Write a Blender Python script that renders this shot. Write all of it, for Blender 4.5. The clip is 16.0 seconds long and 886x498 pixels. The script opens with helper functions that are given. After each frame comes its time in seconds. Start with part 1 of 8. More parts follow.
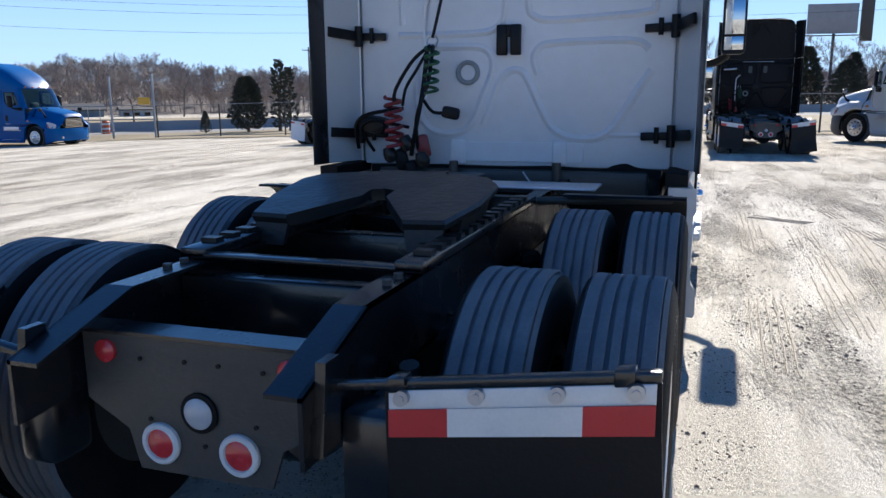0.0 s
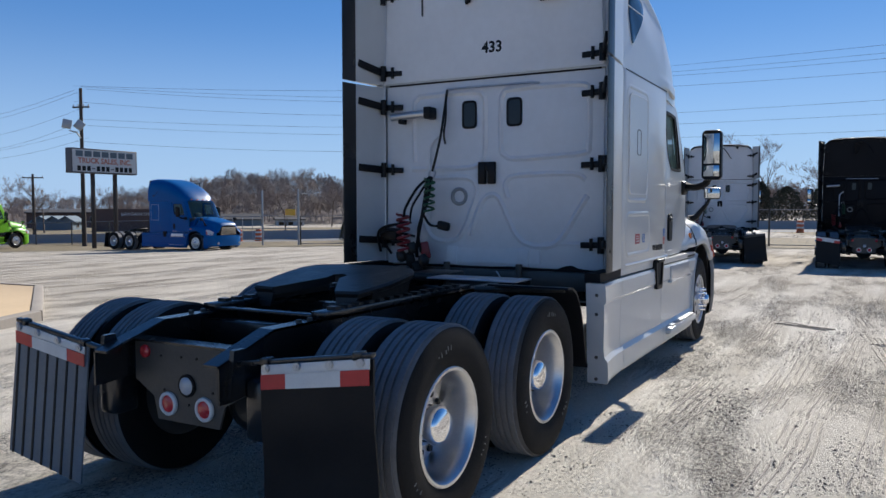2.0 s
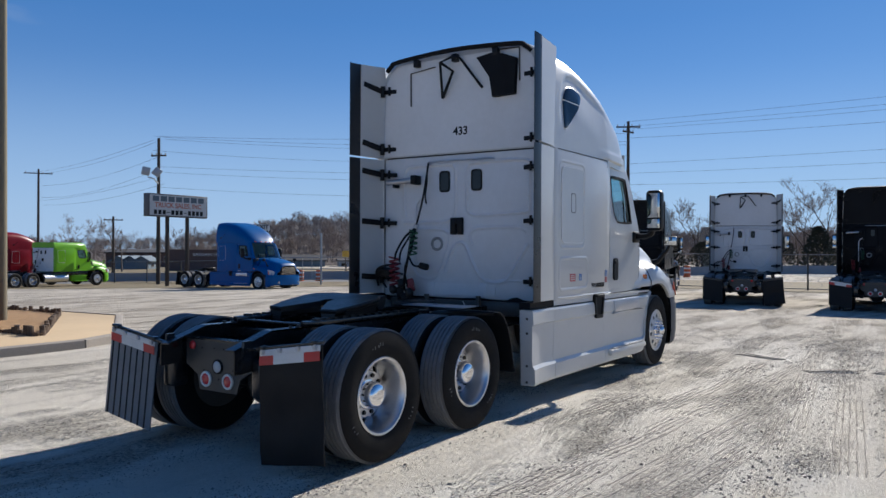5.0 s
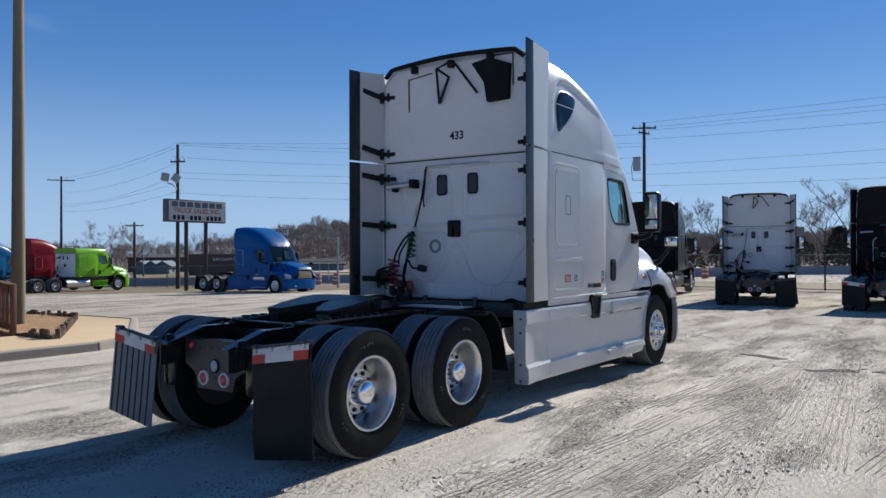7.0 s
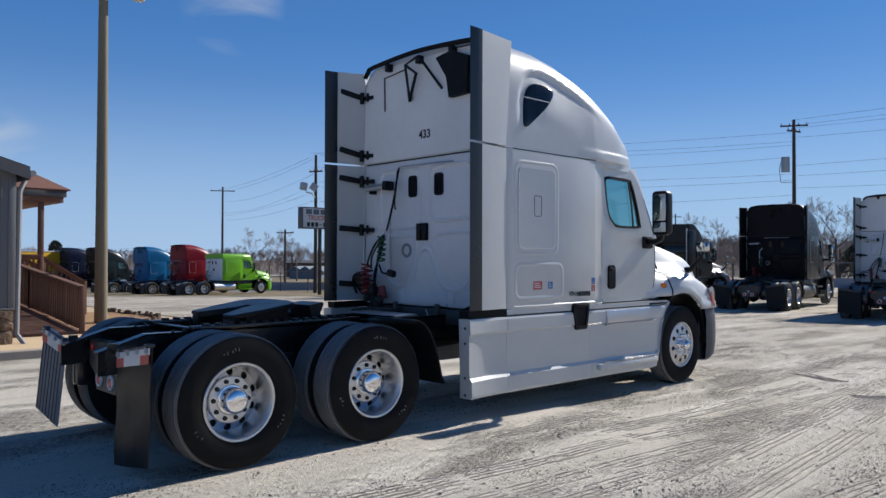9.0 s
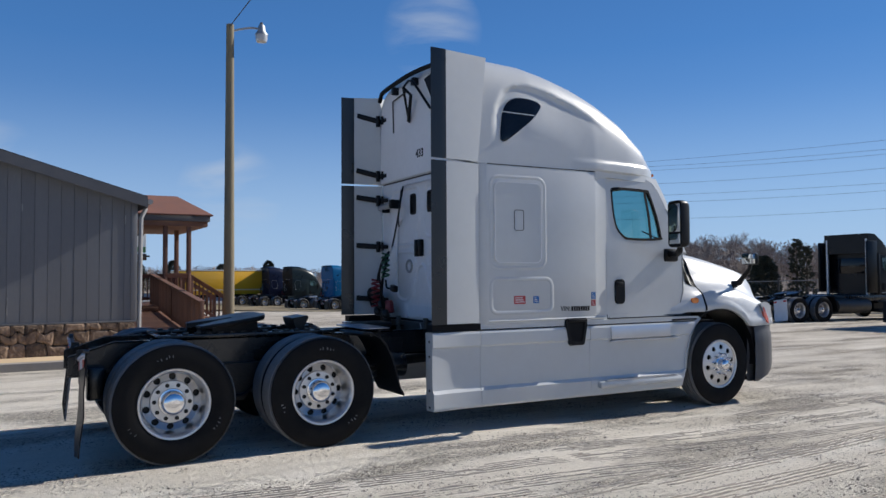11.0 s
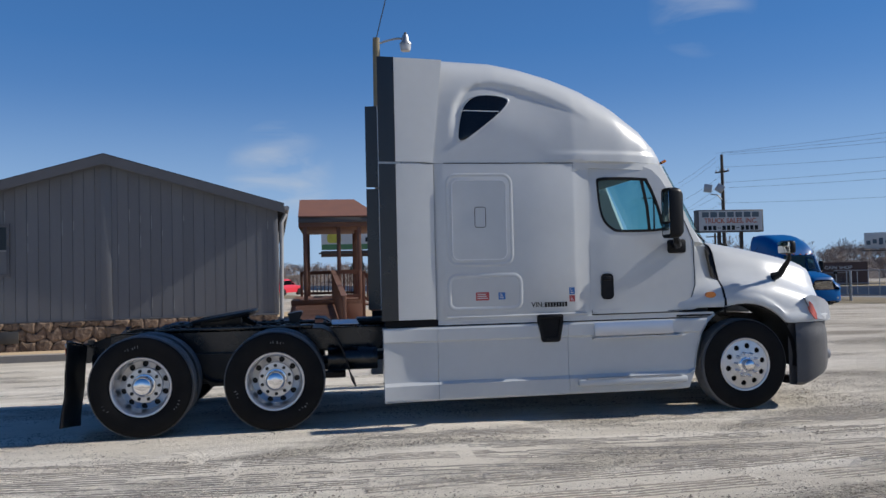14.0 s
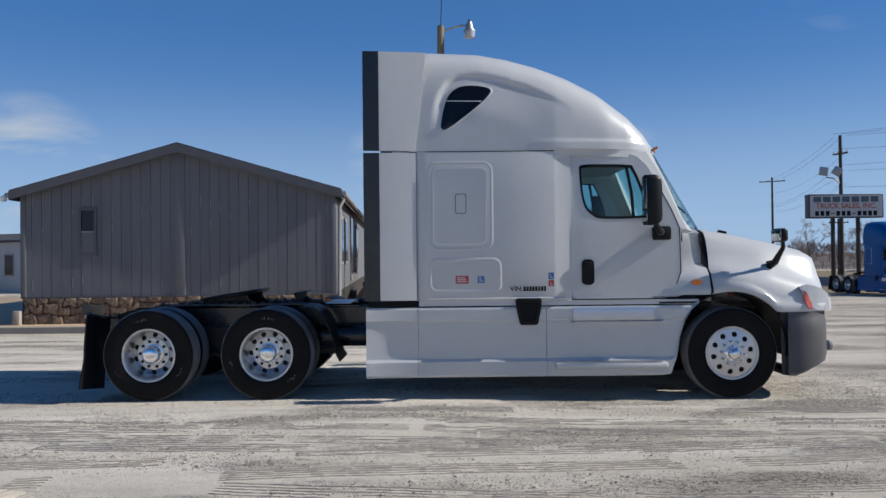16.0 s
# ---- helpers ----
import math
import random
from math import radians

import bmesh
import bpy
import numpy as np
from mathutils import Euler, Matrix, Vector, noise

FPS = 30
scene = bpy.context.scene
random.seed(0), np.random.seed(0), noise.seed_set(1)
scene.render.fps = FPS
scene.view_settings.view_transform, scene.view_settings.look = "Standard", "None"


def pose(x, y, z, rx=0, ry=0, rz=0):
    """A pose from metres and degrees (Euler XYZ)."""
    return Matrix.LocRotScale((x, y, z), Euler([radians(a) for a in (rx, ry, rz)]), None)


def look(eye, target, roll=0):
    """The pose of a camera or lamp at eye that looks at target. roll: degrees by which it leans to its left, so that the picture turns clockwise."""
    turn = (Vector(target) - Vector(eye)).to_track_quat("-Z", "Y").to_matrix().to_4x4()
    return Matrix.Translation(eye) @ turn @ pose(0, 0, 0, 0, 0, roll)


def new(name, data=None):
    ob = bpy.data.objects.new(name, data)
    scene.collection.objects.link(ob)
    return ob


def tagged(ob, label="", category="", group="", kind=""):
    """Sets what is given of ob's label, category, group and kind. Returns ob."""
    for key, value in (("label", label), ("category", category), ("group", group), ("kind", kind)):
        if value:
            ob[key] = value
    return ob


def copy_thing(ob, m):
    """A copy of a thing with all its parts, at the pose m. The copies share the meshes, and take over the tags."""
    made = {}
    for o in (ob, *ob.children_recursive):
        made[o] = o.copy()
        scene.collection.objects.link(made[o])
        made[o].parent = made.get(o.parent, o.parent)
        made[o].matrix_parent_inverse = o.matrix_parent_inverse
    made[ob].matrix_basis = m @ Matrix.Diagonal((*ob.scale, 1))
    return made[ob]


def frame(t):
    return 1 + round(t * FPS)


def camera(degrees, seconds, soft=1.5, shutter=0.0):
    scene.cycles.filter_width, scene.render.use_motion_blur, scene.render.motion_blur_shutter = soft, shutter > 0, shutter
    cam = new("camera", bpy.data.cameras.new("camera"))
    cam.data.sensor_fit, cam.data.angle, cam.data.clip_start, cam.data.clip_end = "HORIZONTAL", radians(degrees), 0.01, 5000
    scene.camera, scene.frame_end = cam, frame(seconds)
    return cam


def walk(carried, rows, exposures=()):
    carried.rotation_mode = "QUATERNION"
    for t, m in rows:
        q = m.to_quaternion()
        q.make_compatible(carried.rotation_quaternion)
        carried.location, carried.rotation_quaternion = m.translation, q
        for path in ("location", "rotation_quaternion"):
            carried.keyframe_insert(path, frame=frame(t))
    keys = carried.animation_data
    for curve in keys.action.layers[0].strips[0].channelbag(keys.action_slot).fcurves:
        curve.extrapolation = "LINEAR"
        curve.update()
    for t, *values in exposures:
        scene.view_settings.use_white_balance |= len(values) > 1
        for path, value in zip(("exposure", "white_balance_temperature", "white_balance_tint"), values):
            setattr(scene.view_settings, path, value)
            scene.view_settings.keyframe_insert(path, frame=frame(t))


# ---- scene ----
cam = camera(59.8, 16.0)
METRES, EYE, TILT, LEAN, TURN = 14.545, 1.57, 0.0, 0.0, 18.7
ROWS = [
    (0.0, 0.0, 0.0, 0.0, -0.08, -11.31, 0.42),
    (0.5, 0.021, -0.0307, 0.0032, 4.02, -8.34, 0.65),
    (1.0, 0.0424, -0.06, 0.0028, 5.86, -6.05, 0.45),
    (1.5, 0.0693, -0.0835, 0.0014, 7.89, -4.43, 0.15),
    (2.0, 0.0907, -0.1098, 0.0031, 10.36, -3.06, 0.07),
    (2.5, 0.109, -0.138, 0.004, 13.48, -1.98, 0.24),
    (3.0, 0.1304, -0.1626, 0.0045, 15.92, -1.27, 0.52),
    (3.5, 0.1488, -0.1887, 0.0036, 15.47, -0.5, 0.09),
    (4.0, 0.1657, -0.2093, 0.0054, 15.06, 0.01, -0.31),
    (6.5, 0.1913, -0.2577, 0.0049, 15.32, 0.18, -0.06),
    (7.0, 0.2039, -0.2464, 0.0046, 16.52, 0.29, 0.13),
    (7.5, 0.2292, -0.2265, 0.0043, 18.15, 0.46, 0.2),
    (8.0, 0.2583, -0.2002, 0.0049, 19.86, 1.02, 0.54),
    (8.5, 0.2991, -0.1821, 0.0041, 24.0, 0.91, 0.76),
    (9.0, 0.3321, -0.1598, 0.0028, 28.13, 0.8, -0.13),
    (9.5, 0.3703, -0.1414, 0.0026, 31.77, 1.89, -0.12),
    (10.0, 0.4043, -0.121, 0.0022, 35.46, 2.13, -0.05),
    (12.5, 0.5579, -0.0037, 0.0012, 53.16, 1.92, 1.11),
    (13.0, 0.5822, 0.0244, 0.0016, 56.4, 1.79, 1.3),
    (13.5, 0.6067, 0.0551, 0.0023, 59.61, 1.61, 1.42),
    (14.0, 0.6215, 0.09, 0.0037, 62.62, 1.61, 1.35),
    (14.5, 0.642, 0.1234, 0.0032, 65.52, 1.57, 1.02),
    (15.0, 0.6547, 0.1491, 0.0013, 67.9, 1.35, 0.62),
    (15.5, 0.6695, 0.1659, 0.0019, 69.85, 0.94, 0.42),
    (16.0, 0.6866, 0.174, 0.0022, 71.24, 0.54, 0.61),
]
walk(cam, [(t, pose(1.29, 0, EYE, TILT, LEAN, TURN) @ pose(METRES * x, METRES * y, METRES * z, 90 + pitch, roll, yaw)) for t, x, y, z, yaw, pitch, roll in ROWS],
     exposures=[(t, stops, 6300, 10) for t, stops in ((0.0, 0.95), (0.5, 0.80), (1.0, 0.62), (1.5, 0.44), (2.5, 0.36), (3.5, 0.29), (9.0, 0.25), (12.5, 0.20), (14.0, 0.14), (16.0, 0.14))])

# ---- sky and sun: low winter sun ahead of the truck ----
SUN_EL, SUN_AZ = 32.4, 0.9
world = bpy.data.worlds.new("sky")
scene.world = world
world.use_nodes = True
wn, wl = world.node_tree.nodes, world.node_tree.links
sky = wn.new("ShaderNodeTexSky")
sky.sky_type, sky.sun_disc = "NISHITA", False
sky.sun_elevation, sky.sun_rotation = radians(SUN_EL), radians(SUN_AZ)
sky.altitude, sky.air_density, sky.dust_density, sky.ozone_density = 250, 1.0, 0.15, 4.0
hue = wn.new("ShaderNodeHueSaturation")
hue.inputs["Saturation"].default_value = 1.12
wl.new(sky.outputs[0], hue.inputs["Color"])
tint = wn.new("ShaderNodeMix")
tint.data_type, tint.blend_type = "RGBA", "MULTIPLY"
tint.inputs[0].default_value = 1.0
tint.inputs[7].default_value = (0.68, 0.985, 1.28, 1)
wl.new(hue.outputs[0], tint.inputs[6])
# pale winter haze towards the horizon
hz, hzr = wn.new("ShaderNodeSeparateXYZ"), wn.new("ShaderNodeMapRange")
hzr.interpolation_type = "SMOOTHSTEP"
hzr.inputs[1].default_value, hzr.inputs[2].default_value, hzr.inputs[3].default_value, hzr.inputs[4].default_value = -0.02, 0.24, 0.8, 0.0
haze = wn.new("ShaderNodeMix")
haze.data_type = "RGBA"
haze.inputs[7].default_value = (5.3, 7.4, 10.3, 1)
wl.new(hzr.outputs[0], haze.inputs[0])
# the clear winter sky is nearly as bright away from the sun as towards it
even, evenz, evenr = wn.new("ShaderNodeMix"), wn.new("ShaderNodeSeparateXYZ"), wn.new("ShaderNodeValToRGB")
even.data_type = "RGBA"
even.inputs[0].default_value = 0.62
er = evenr.color_ramp
er.elements[0].position, er.elements[0].color = 0.0, (0.36, 0.56, 0.92, 1)
er.elements[1].position, er.elements[1].color = 1.0, (0.018, 0.07, 0.23, 1)
for at_, tone in ((0.28, (0.10, 0.285, 0.67)), (0.50, (0.05, 0.17, 0.46))):
    er.elements.new(at_).color = (*tone, 1)
evens = wn.new("ShaderNodeVectorMath")
evens.operation = "SCALE"
evens.inputs["Scale"].default_value = 10.0
wl.new(evenz.outputs["Z"], evenr.inputs[0])
wl.new(evenr.outputs[0], evens.inputs[0])
wl.new(tint.outputs[2], even.inputs[6])
wl.new(evens.outputs[0], even.inputs[7])
wl.new(even.outputs[2], haze.inputs[6])
# thin wisps of high cloud over the office side
gen, cmap, cn = wn.new("ShaderNodeTexCoord"), wn.new("ShaderNodeMapping"), wn.new("ShaderNodeTexNoise")
cmap.inputs["Scale"].default_value = (2.6, 5.0, 16.0)
cmap.inputs["Rotation"].default_value = (0.25, 0.2, 0.6)
cn.inputs["Scale"].default_value, cn.inputs["Detail"].default_value, cn.inputs["Distortion"].default_value = 1.5, 7, 0.6
wl.new(gen.outputs["Generated"], cmap.inputs[0])
wl.new(cmap.outputs[0], cn.inputs["Vector"])
wisp = wn.new("ShaderNodeMapRange")
wisp.inputs[1].default_value, wisp.inputs[2].default_value = 0.42, 0.70
wl.new(cn.outputs["Fac"], wisp.inputs[0])
both = None
for way, edge, core, dense in (((-0.842, 0.444, 0.307), 0.9980, 0.9998, 0.5), ((-0.989, -0.054, 0.125), 0.9975, 0.9997, 0.65), ((-0.968, 0.225, 0.105), 0.9978, 0.9997, 0.5), ((-0.876, -0.468, 0.100), 0.9955, 0.9992, 1.0)):
    dot = wn.new("ShaderNodeVectorMath")
    dot.operation = "DOT_PRODUCT"
    dot.inputs[1].default_value = Vector(way).normalized()
    wl.new(gen.outputs["Generated"], dot.inputs[0])
    zone = wn.new("ShaderNodeMapRange")
    zone.inputs[1].default_value, zone.inputs[2].default_value, zone.inputs[4].default_value = edge, core, dense
    wl.new(dot.outputs["Value"], zone.inputs[0])
    if both is None:
        both = zone
        continue
    total = wn.new("ShaderNodeMath")
    total.operation = "ADD"
    wl.new(both.outputs[0], total.inputs[0])
    wl.new(zone.outputs[0], total.inputs[1])
    both = total
cover = wn.new("ShaderNodeMath")
cover.operation = "MULTIPLY"
wl.new(wisp.outputs[0], cover.inputs[0])
wl.new(both.outputs[0], cover.inputs[1])
cloud = wn.new("ShaderNodeMix")
cloud.data_type = "RGBA"
cloud.inputs[7].default_value = (7.5, 8.0, 8.6, 1)
wl.new(cover.outputs[0], cloud.inputs[0])
wl.new(haze.outputs[2], cloud.inputs[6])
wl.new(gen.outputs["Generated"], hz.inputs[0])
wl.new(gen.outputs["Generated"], evenz.inputs[0])
wl.new(hz.outputs["Z"], hzr.inputs[0])
wl.new(cloud.outputs[2], wn["Background"].inputs[0])
wn["Background"].inputs[1].default_value = 0.064
sun = new("sun", bpy.data.lights.new("sun", "SUN"))
sun.data.energy, sun.data.angle, sun.data.color = 5.0, radians(0.55), (1.0, 0.94, 0.85)
SUN_DIR = Vector((math.sin(radians(SUN_AZ)) * math.cos(radians(SUN_EL)), math.cos(radians(SUN_AZ)) * math.cos(radians(SUN_EL)), math.sin(radians(SUN_EL))))
sun.matrix_world = look(SUN_DIR * 80, (0, 0, 0))
scene.view_settings.exposure = 0.0

# ---- materials ----
def mat(name, color, rough=0.6, metal=0.0, color2=None, scale=6.0, amount=0.5, fine=60.0, bump=0.0, bump_scale=80.0, vary=0.0,
        coat=0.0, spec=0.5, rough_var=0.1, stretch=(1, 1, 1), dist=0.01):
    """A surface with large blotches, fine grain and relief."""
    m = bpy.data.materials.new(name)
    m.use_nodes = True
    n, l = m.node_tree.nodes, m.node_tree.links
    p = n["Principled BSDF"]
    p.inputs["Metallic"].default_value = metal
    p.inputs["Coat Weight"].default_value = coat
    p.inputs["Coat Roughness"].default_value = 0.06
    p.inputs["Specular IOR Level"].default_value = spec
    tc = n.new("ShaderNodeTexCoord")
    mp = n.new("ShaderNodeMapping")
    mp.inputs["Scale"].default_value = stretch
    l.new(tc.outputs["Object"], mp.inputs[0])
    big, small = n.new("ShaderNodeTexNoise"), n.new("ShaderNodeTexNoise")
    for t, s, d in ((big, scale, 5), (small, fine, 4)):
        t.inputs["Scale"].default_value, t.inputs["Detail"].default_value = s, d
        l.new(mp.outputs[0], t.inputs["Vector"])
    mixn = n.new("ShaderNodeMix")
    mixn.data_type = "FLOAT"
    mixn.inputs[0].default_value = 0.35
    l.new(big.outputs["Fac"], mixn.inputs[2])
    l.new(small.outputs["Fac"], mixn.inputs[3])
    ramp = n.new("ShaderNodeValToRGB")
    c2 = color2 or tuple(c * 0.7 for c in color)
    ramp.color_ramp.elements[0].position, ramp.color_ramp.elements[1].position = 0.5 - 0.28 / max(amount, 0.1) * 0.5, 0.5 + 0.28 / max(amount, 0.1) * 0.5
    ramp.color_ramp.elements[0].color, ramp.color_ramp.elements[1].color = (*c2, 1), (*color, 1)
    l.new(mixn.outputs[0], ramp.inputs[0])
    out = ramp.outputs[0]
    if vary:
        oi = n.new("ShaderNodeObjectInfo")
        hs = n.new("ShaderNodeHueSaturation")
        mr = n.new("ShaderNodeMapRange")
        mr.inputs[3].default_value, mr.inputs[4].default_value = 1 - vary, 1 + vary
        l.new(oi.outputs["Random"], mr.inputs[0])
        l.new(mr.outputs[0], hs.inputs["Value"])
        l.new(out, hs.inputs["Color"])
        out = hs.outputs[0]
    l.new(out, p.inputs["Base Color"])
    rr = n.new("ShaderNodeMapRange")
    rr.inputs[3].default_value, rr.inputs[4].default_value = max(0.02, rough - rough_var), min(1, rough + rough_var)
    l.new(big.outputs["Fac"], rr.inputs[0])
    l.new(rr.outputs[0], p.inputs["Roughness"])
    if bump:
        bt, bn = n.new("ShaderNodeTexNoise"), n.new("ShaderNodeBump")
        bt.inputs["Scale"].default_value, bt.inputs["Detail"].default_value = bump_scale, 6
        l.new(mp.outputs[0], bt.inputs["Vector"])
        l.new(bt.outputs["Fac"], bn.inputs["Height"])
        bn.inputs["Strength"].default_value, bn.inputs["Distance"].default_value = bump, dist
        l.new(bn.outputs[0], p.inputs["Normal"])
    return m


def paint(name, color, dirt=(0.35, 0.32, 0.28)):
    c2 = tuple(c * 0.88 + d * 0.05 for c, d in zip(color, dirt))
    return mat(name, color, rough=0.32, color2=c2, scale=1.3, fine=9, amount=0.6, coat=0.35, rough_var=0.08)


WHITE = paint("white_paint", (0.545, 0.555, 0.55))
WHITE_REAR = mat("dull_white_paint", (0.74, 0.74, 0.75), 0.5, color2=(0.62, 0.62, 0.62), scale=1.5, fine=14, amount=0.5, coat=0.1)
RUBBER = mat("black_rubber_trim", (0.005, 0.005, 0.006), 0.6, color2=(0.011, 0.011, 0.012), scale=4, fine=50, bump=0.15, spec=0.15)
SEAL = mat("glossy_rubber_edge", (0.004, 0.004, 0.005), 0.30, color2=(0.008, 0.008, 0.009), scale=4, fine=50, bump=0.1, spec=0.7)
TYRE = mat("tyre_rubber", (0.006, 0.006, 0.0065), 0.7, color2=(0.014, 0.013, 0.0125), scale=5, fine=45, bump=0.25, bump_scale=120, spec=0.14)
# dust on the tread, with its grazing sky sheen put into the pale grey
TREAD = mat("dusty_tread_rubber", (0.22, 0.22, 0.225), 0.6, color2=(0.11, 0.11, 0.113), scale=9, fine=70, bump=0.3, bump_scale=150)
ALU = mat("polished_aluminium", (0.74, 0.75, 0.77), 0.34, 1.0, color2=(0.58, 0.59, 0.61), scale=7, fine=60, rough_var=0.1)
RIM = mat("satin_aluminium_rim", (0.72, 0.72, 0.73), 0.36, 1.0, color2=(0.55, 0.55, 0.56), scale=9, fine=60, rough_var=0.1)
ALU_DULL = mat("brushed_aluminium", (0.62, 0.63, 0.65), 0.42, 1.0, color2=(0.45, 0.45, 0.46), scale=8, fine=80, bump=0.1)
KICK = mat("pale_anodised_plate", (0.58, 0.60, 0.66), 0.30, 0.85, color2=(0.50, 0.52, 0.57), scale=6, fine=60, rough_var=0.06)
CHROME = mat("chrome", (0.9, 0.9, 0.92), 0.06, 1.0, color2=(0.82, 0.82, 0.84), scale=5, rough_var=0.03)
FRAME = mat("black_chassis_paint", (0.006, 0.0065, 0.008), 0.26, color2=(0.013, 0.012, 0.012), scale=5, fine=35, bump=0.08, coat=0.25, spec=0.5)
GREASE = mat("greasy_steel", (0.010, 0.011, 0.013), 0.36, color2=(0.022, 0.020, 0.018), scale=6, fine=40, bump=0.35, bump_scale=30, spec=0.3)
DARKSTEEL = mat("sooty_grey_steel", (0.038, 0.036, 0.034), 0.45, color2=(0.068, 0.062, 0.054), scale=5, fine=50, bump=0.2)
BLACK = mat("black_plastic", (0.005, 0.005, 0.006), 0.42, color2=(0.010, 0.010, 0.011), scale=5, fine=60, bump=0.08, spec=0.2)
GREY = mat("grey_bumper_plastic", (0.095, 0.095, 0.10), 0.5, color2=(0.06, 0.06, 0.065), scale=3, fine=80, bump=0.1)
SCUFF = mat("scuffed_grey_rubber", (0.22, 0.22, 0.21), 0.8, color2=(0.06, 0.06, 0.06), scale=30, fine=90)
VENTGREY = mat("faded_grey_plastic", (0.30, 0.31, 0.31), 0.6, color2=(0.22, 0.23, 0.23), scale=20, fine=80)
RED = mat("red_reflective_tape", (0.55, 0.035, 0.035), 0.35, color2=(0.42, 0.03, 0.03), scale=10, fine=120)
TAPE = mat("white_reflective_tape", (0.72, 0.72, 0.70), 0.35, color2=(0.55, 0.55, 0.54), scale=10, fine=120)
REDLENS = mat("red_lamp_lens", (0.62, 0.035, 0.04), 0.25, color2=(0.50, 0.025, 0.03), scale=20, coat=0.4)
AMBER = mat("amber_lens", (0.75, 0.22, 0.02), 0.15, color2=(0.6, 0.15, 0.015), scale=20, coat=0.8)
SIGNALLENS = mat("red_orange_signal_lens", (0.50, 0.085, 0.045), 0.2, color2=(0.62, 0.16, 0.10), scale=12, coat=0.6)
CLEARLENS = mat("clear_lamp_lens", (0.48, 0.49, 0.51), 0.12, color2=(0.38, 0.39, 0.41), scale=15, coat=0.5)
DARKGLASS = mat("dark_tinted_glass", (0.004, 0.0045, 0.006), 0.06, color2=(0.006, 0.0065, 0.008), scale=2, rough_var=0.03, spec=0.4)
MIRROR = mat("mirror_glass", (0.55, 0.58, 0.60), 0.03, 1.0, color2=(0.5, 0.53, 0.55), scale=3, rough_var=0.02)
TAN = mat("tan_cab_trim", (0.30, 0.26, 0.21), 0.8, color2=(0.22, 0.19, 0.15), scale=4)
SEATCLOTH = mat("grey_seat_cloth", (0.09, 0.09, 0.10), 0.9, color2=(0.06, 0.06, 0.065), scale=8, bump=0.3)
HOSE_RED = mat("red_coil_hose", (0.24, 0.016, 0.022), 0.4, scale=10)
HOSE_GREEN = mat("green_coil_cable", (0.014, 0.095, 0.038), 0.4, scale=10)
BLUESTICKER = mat("blue_sticker", (0.03, 0.16, 0.45), 0.4, scale=30)
REDSTICKER = mat("red_sticker", (0.50, 0.06, 0.06), 0.4, scale=30)
WHITESTICKER = mat("white_sticker", (0.7, 0.68, 0.66), 0.4, scale=30)


def glass(name, tint, rough=0.0):
    m = bpy.data.materials.new(name)
    m.use_nodes = True
    n, l = m.node_tree.nodes, m.node_tree.links
    n.remove(n["Principled BSDF"])
    tr, gl, mx, fr = (n.new("ShaderNodeBsdfTransparent"), n.new("ShaderNodeBsdfGlossy"), n.new("ShaderNodeMixShader"), n.new("ShaderNodeLayerWeight"))
    pw, gain = n.new("ShaderNodeMath"), n.new("ShaderNodeMapRange")
    pw.operation = "POWER"
    pw.inputs[1].default_value = 4.0
    gain.inputs[3].default_value, gain.inputs[4].default_value = 0.06, 0.95
    tr.inputs[0].default_value = (*tint, 1)
    gl.inputs["Roughness"].default_value = 0.02
    fr.inputs["Blend"].default_value = 0.5
    l.new(fr.outputs["Facing"], pw.inputs[0])
    l.new(pw.outputs[0], gain.inputs[0])
    l.new(gain.outputs[0], mx.inputs[0])
    l.new(tr.outputs[0], mx.inputs[1])
    l.new(gl.outputs[0], mx.inputs[2])
    l.new(mx.outputs[0], n["Material Output"].inputs[0])
    return m


GLASS = glass("green_tinted_window_glass", (0.44, 0.68, 0.69))

# ---- mesh tools ----
def grow():
    return bmesh.new()


def part(name, bm, material, parent=None, label="", smooth=True):
    """Links a bmesh as one mesh object, under a thing or a part."""
    me = bpy.data.meshes.new(name)
    bmesh.ops.recalc_face_normals(bm, faces=bm.faces[:])
    bm.to_mesh(me)
    bm.free()
    me.materials.append(material)
    if smooth:
        me.set_sharp_from_angle(angle=radians(38))
        for p in me.polygons:
            p.use_smooth = True
    ob = new(name, me)
    if parent:
        ob.parent = parent
    if label:
        ob["label"] = label
    return ob


def thing(name, label, category, group="", at=None):
    ob = new(name)
    ob.empty_display_size = 0.2
    if at is not None:
        ob.matrix_basis = at
    return tagged(ob, label, category, group)


def add_faces(bm, pts, faces):
    vs = [bm.verts.new(p) for p in pts]
    for f in faces:
        try:
            bm.faces.new([vs[i] for i in f])
        except ValueError:
            pass
    return vs


def box(bm, x0, x1, y0, y1, z0, z1, bevel=0.0):
    a = bmesh.ops.create_cube(bm, size=1, matrix=Matrix.Translation(((x0 + x1) / 2, (y0 + y1) / 2, (z0 + z1) / 2)) @ Matrix.Diagonal((abs(x1 - x0), abs(y1 - y0), abs(z1 - z0), 1)))
    if bevel:
        es = list({e for v in a["verts"] for e in v.link_edges})
        bmesh.ops.bevel(bm, geom=es, offset=bevel, segments=2, affect="EDGES", profile=0.5)
    return bm


def obox(bm, m, sx, sy, sz, bevel=0.0):
    """A box of that size about the origin, at the pose m."""
    a = bmesh.ops.create_cube(bm, size=1, matrix=m @ Matrix.Diagonal((sx, sy, sz, 1)))
    if bevel:
        es = list({e for v in a["verts"] for e in v.link_edges})
        bmesh.ops.bevel(bm, geom=es, offset=bevel, segments=2, affect="EDGES", profile=0.5)
    return bm


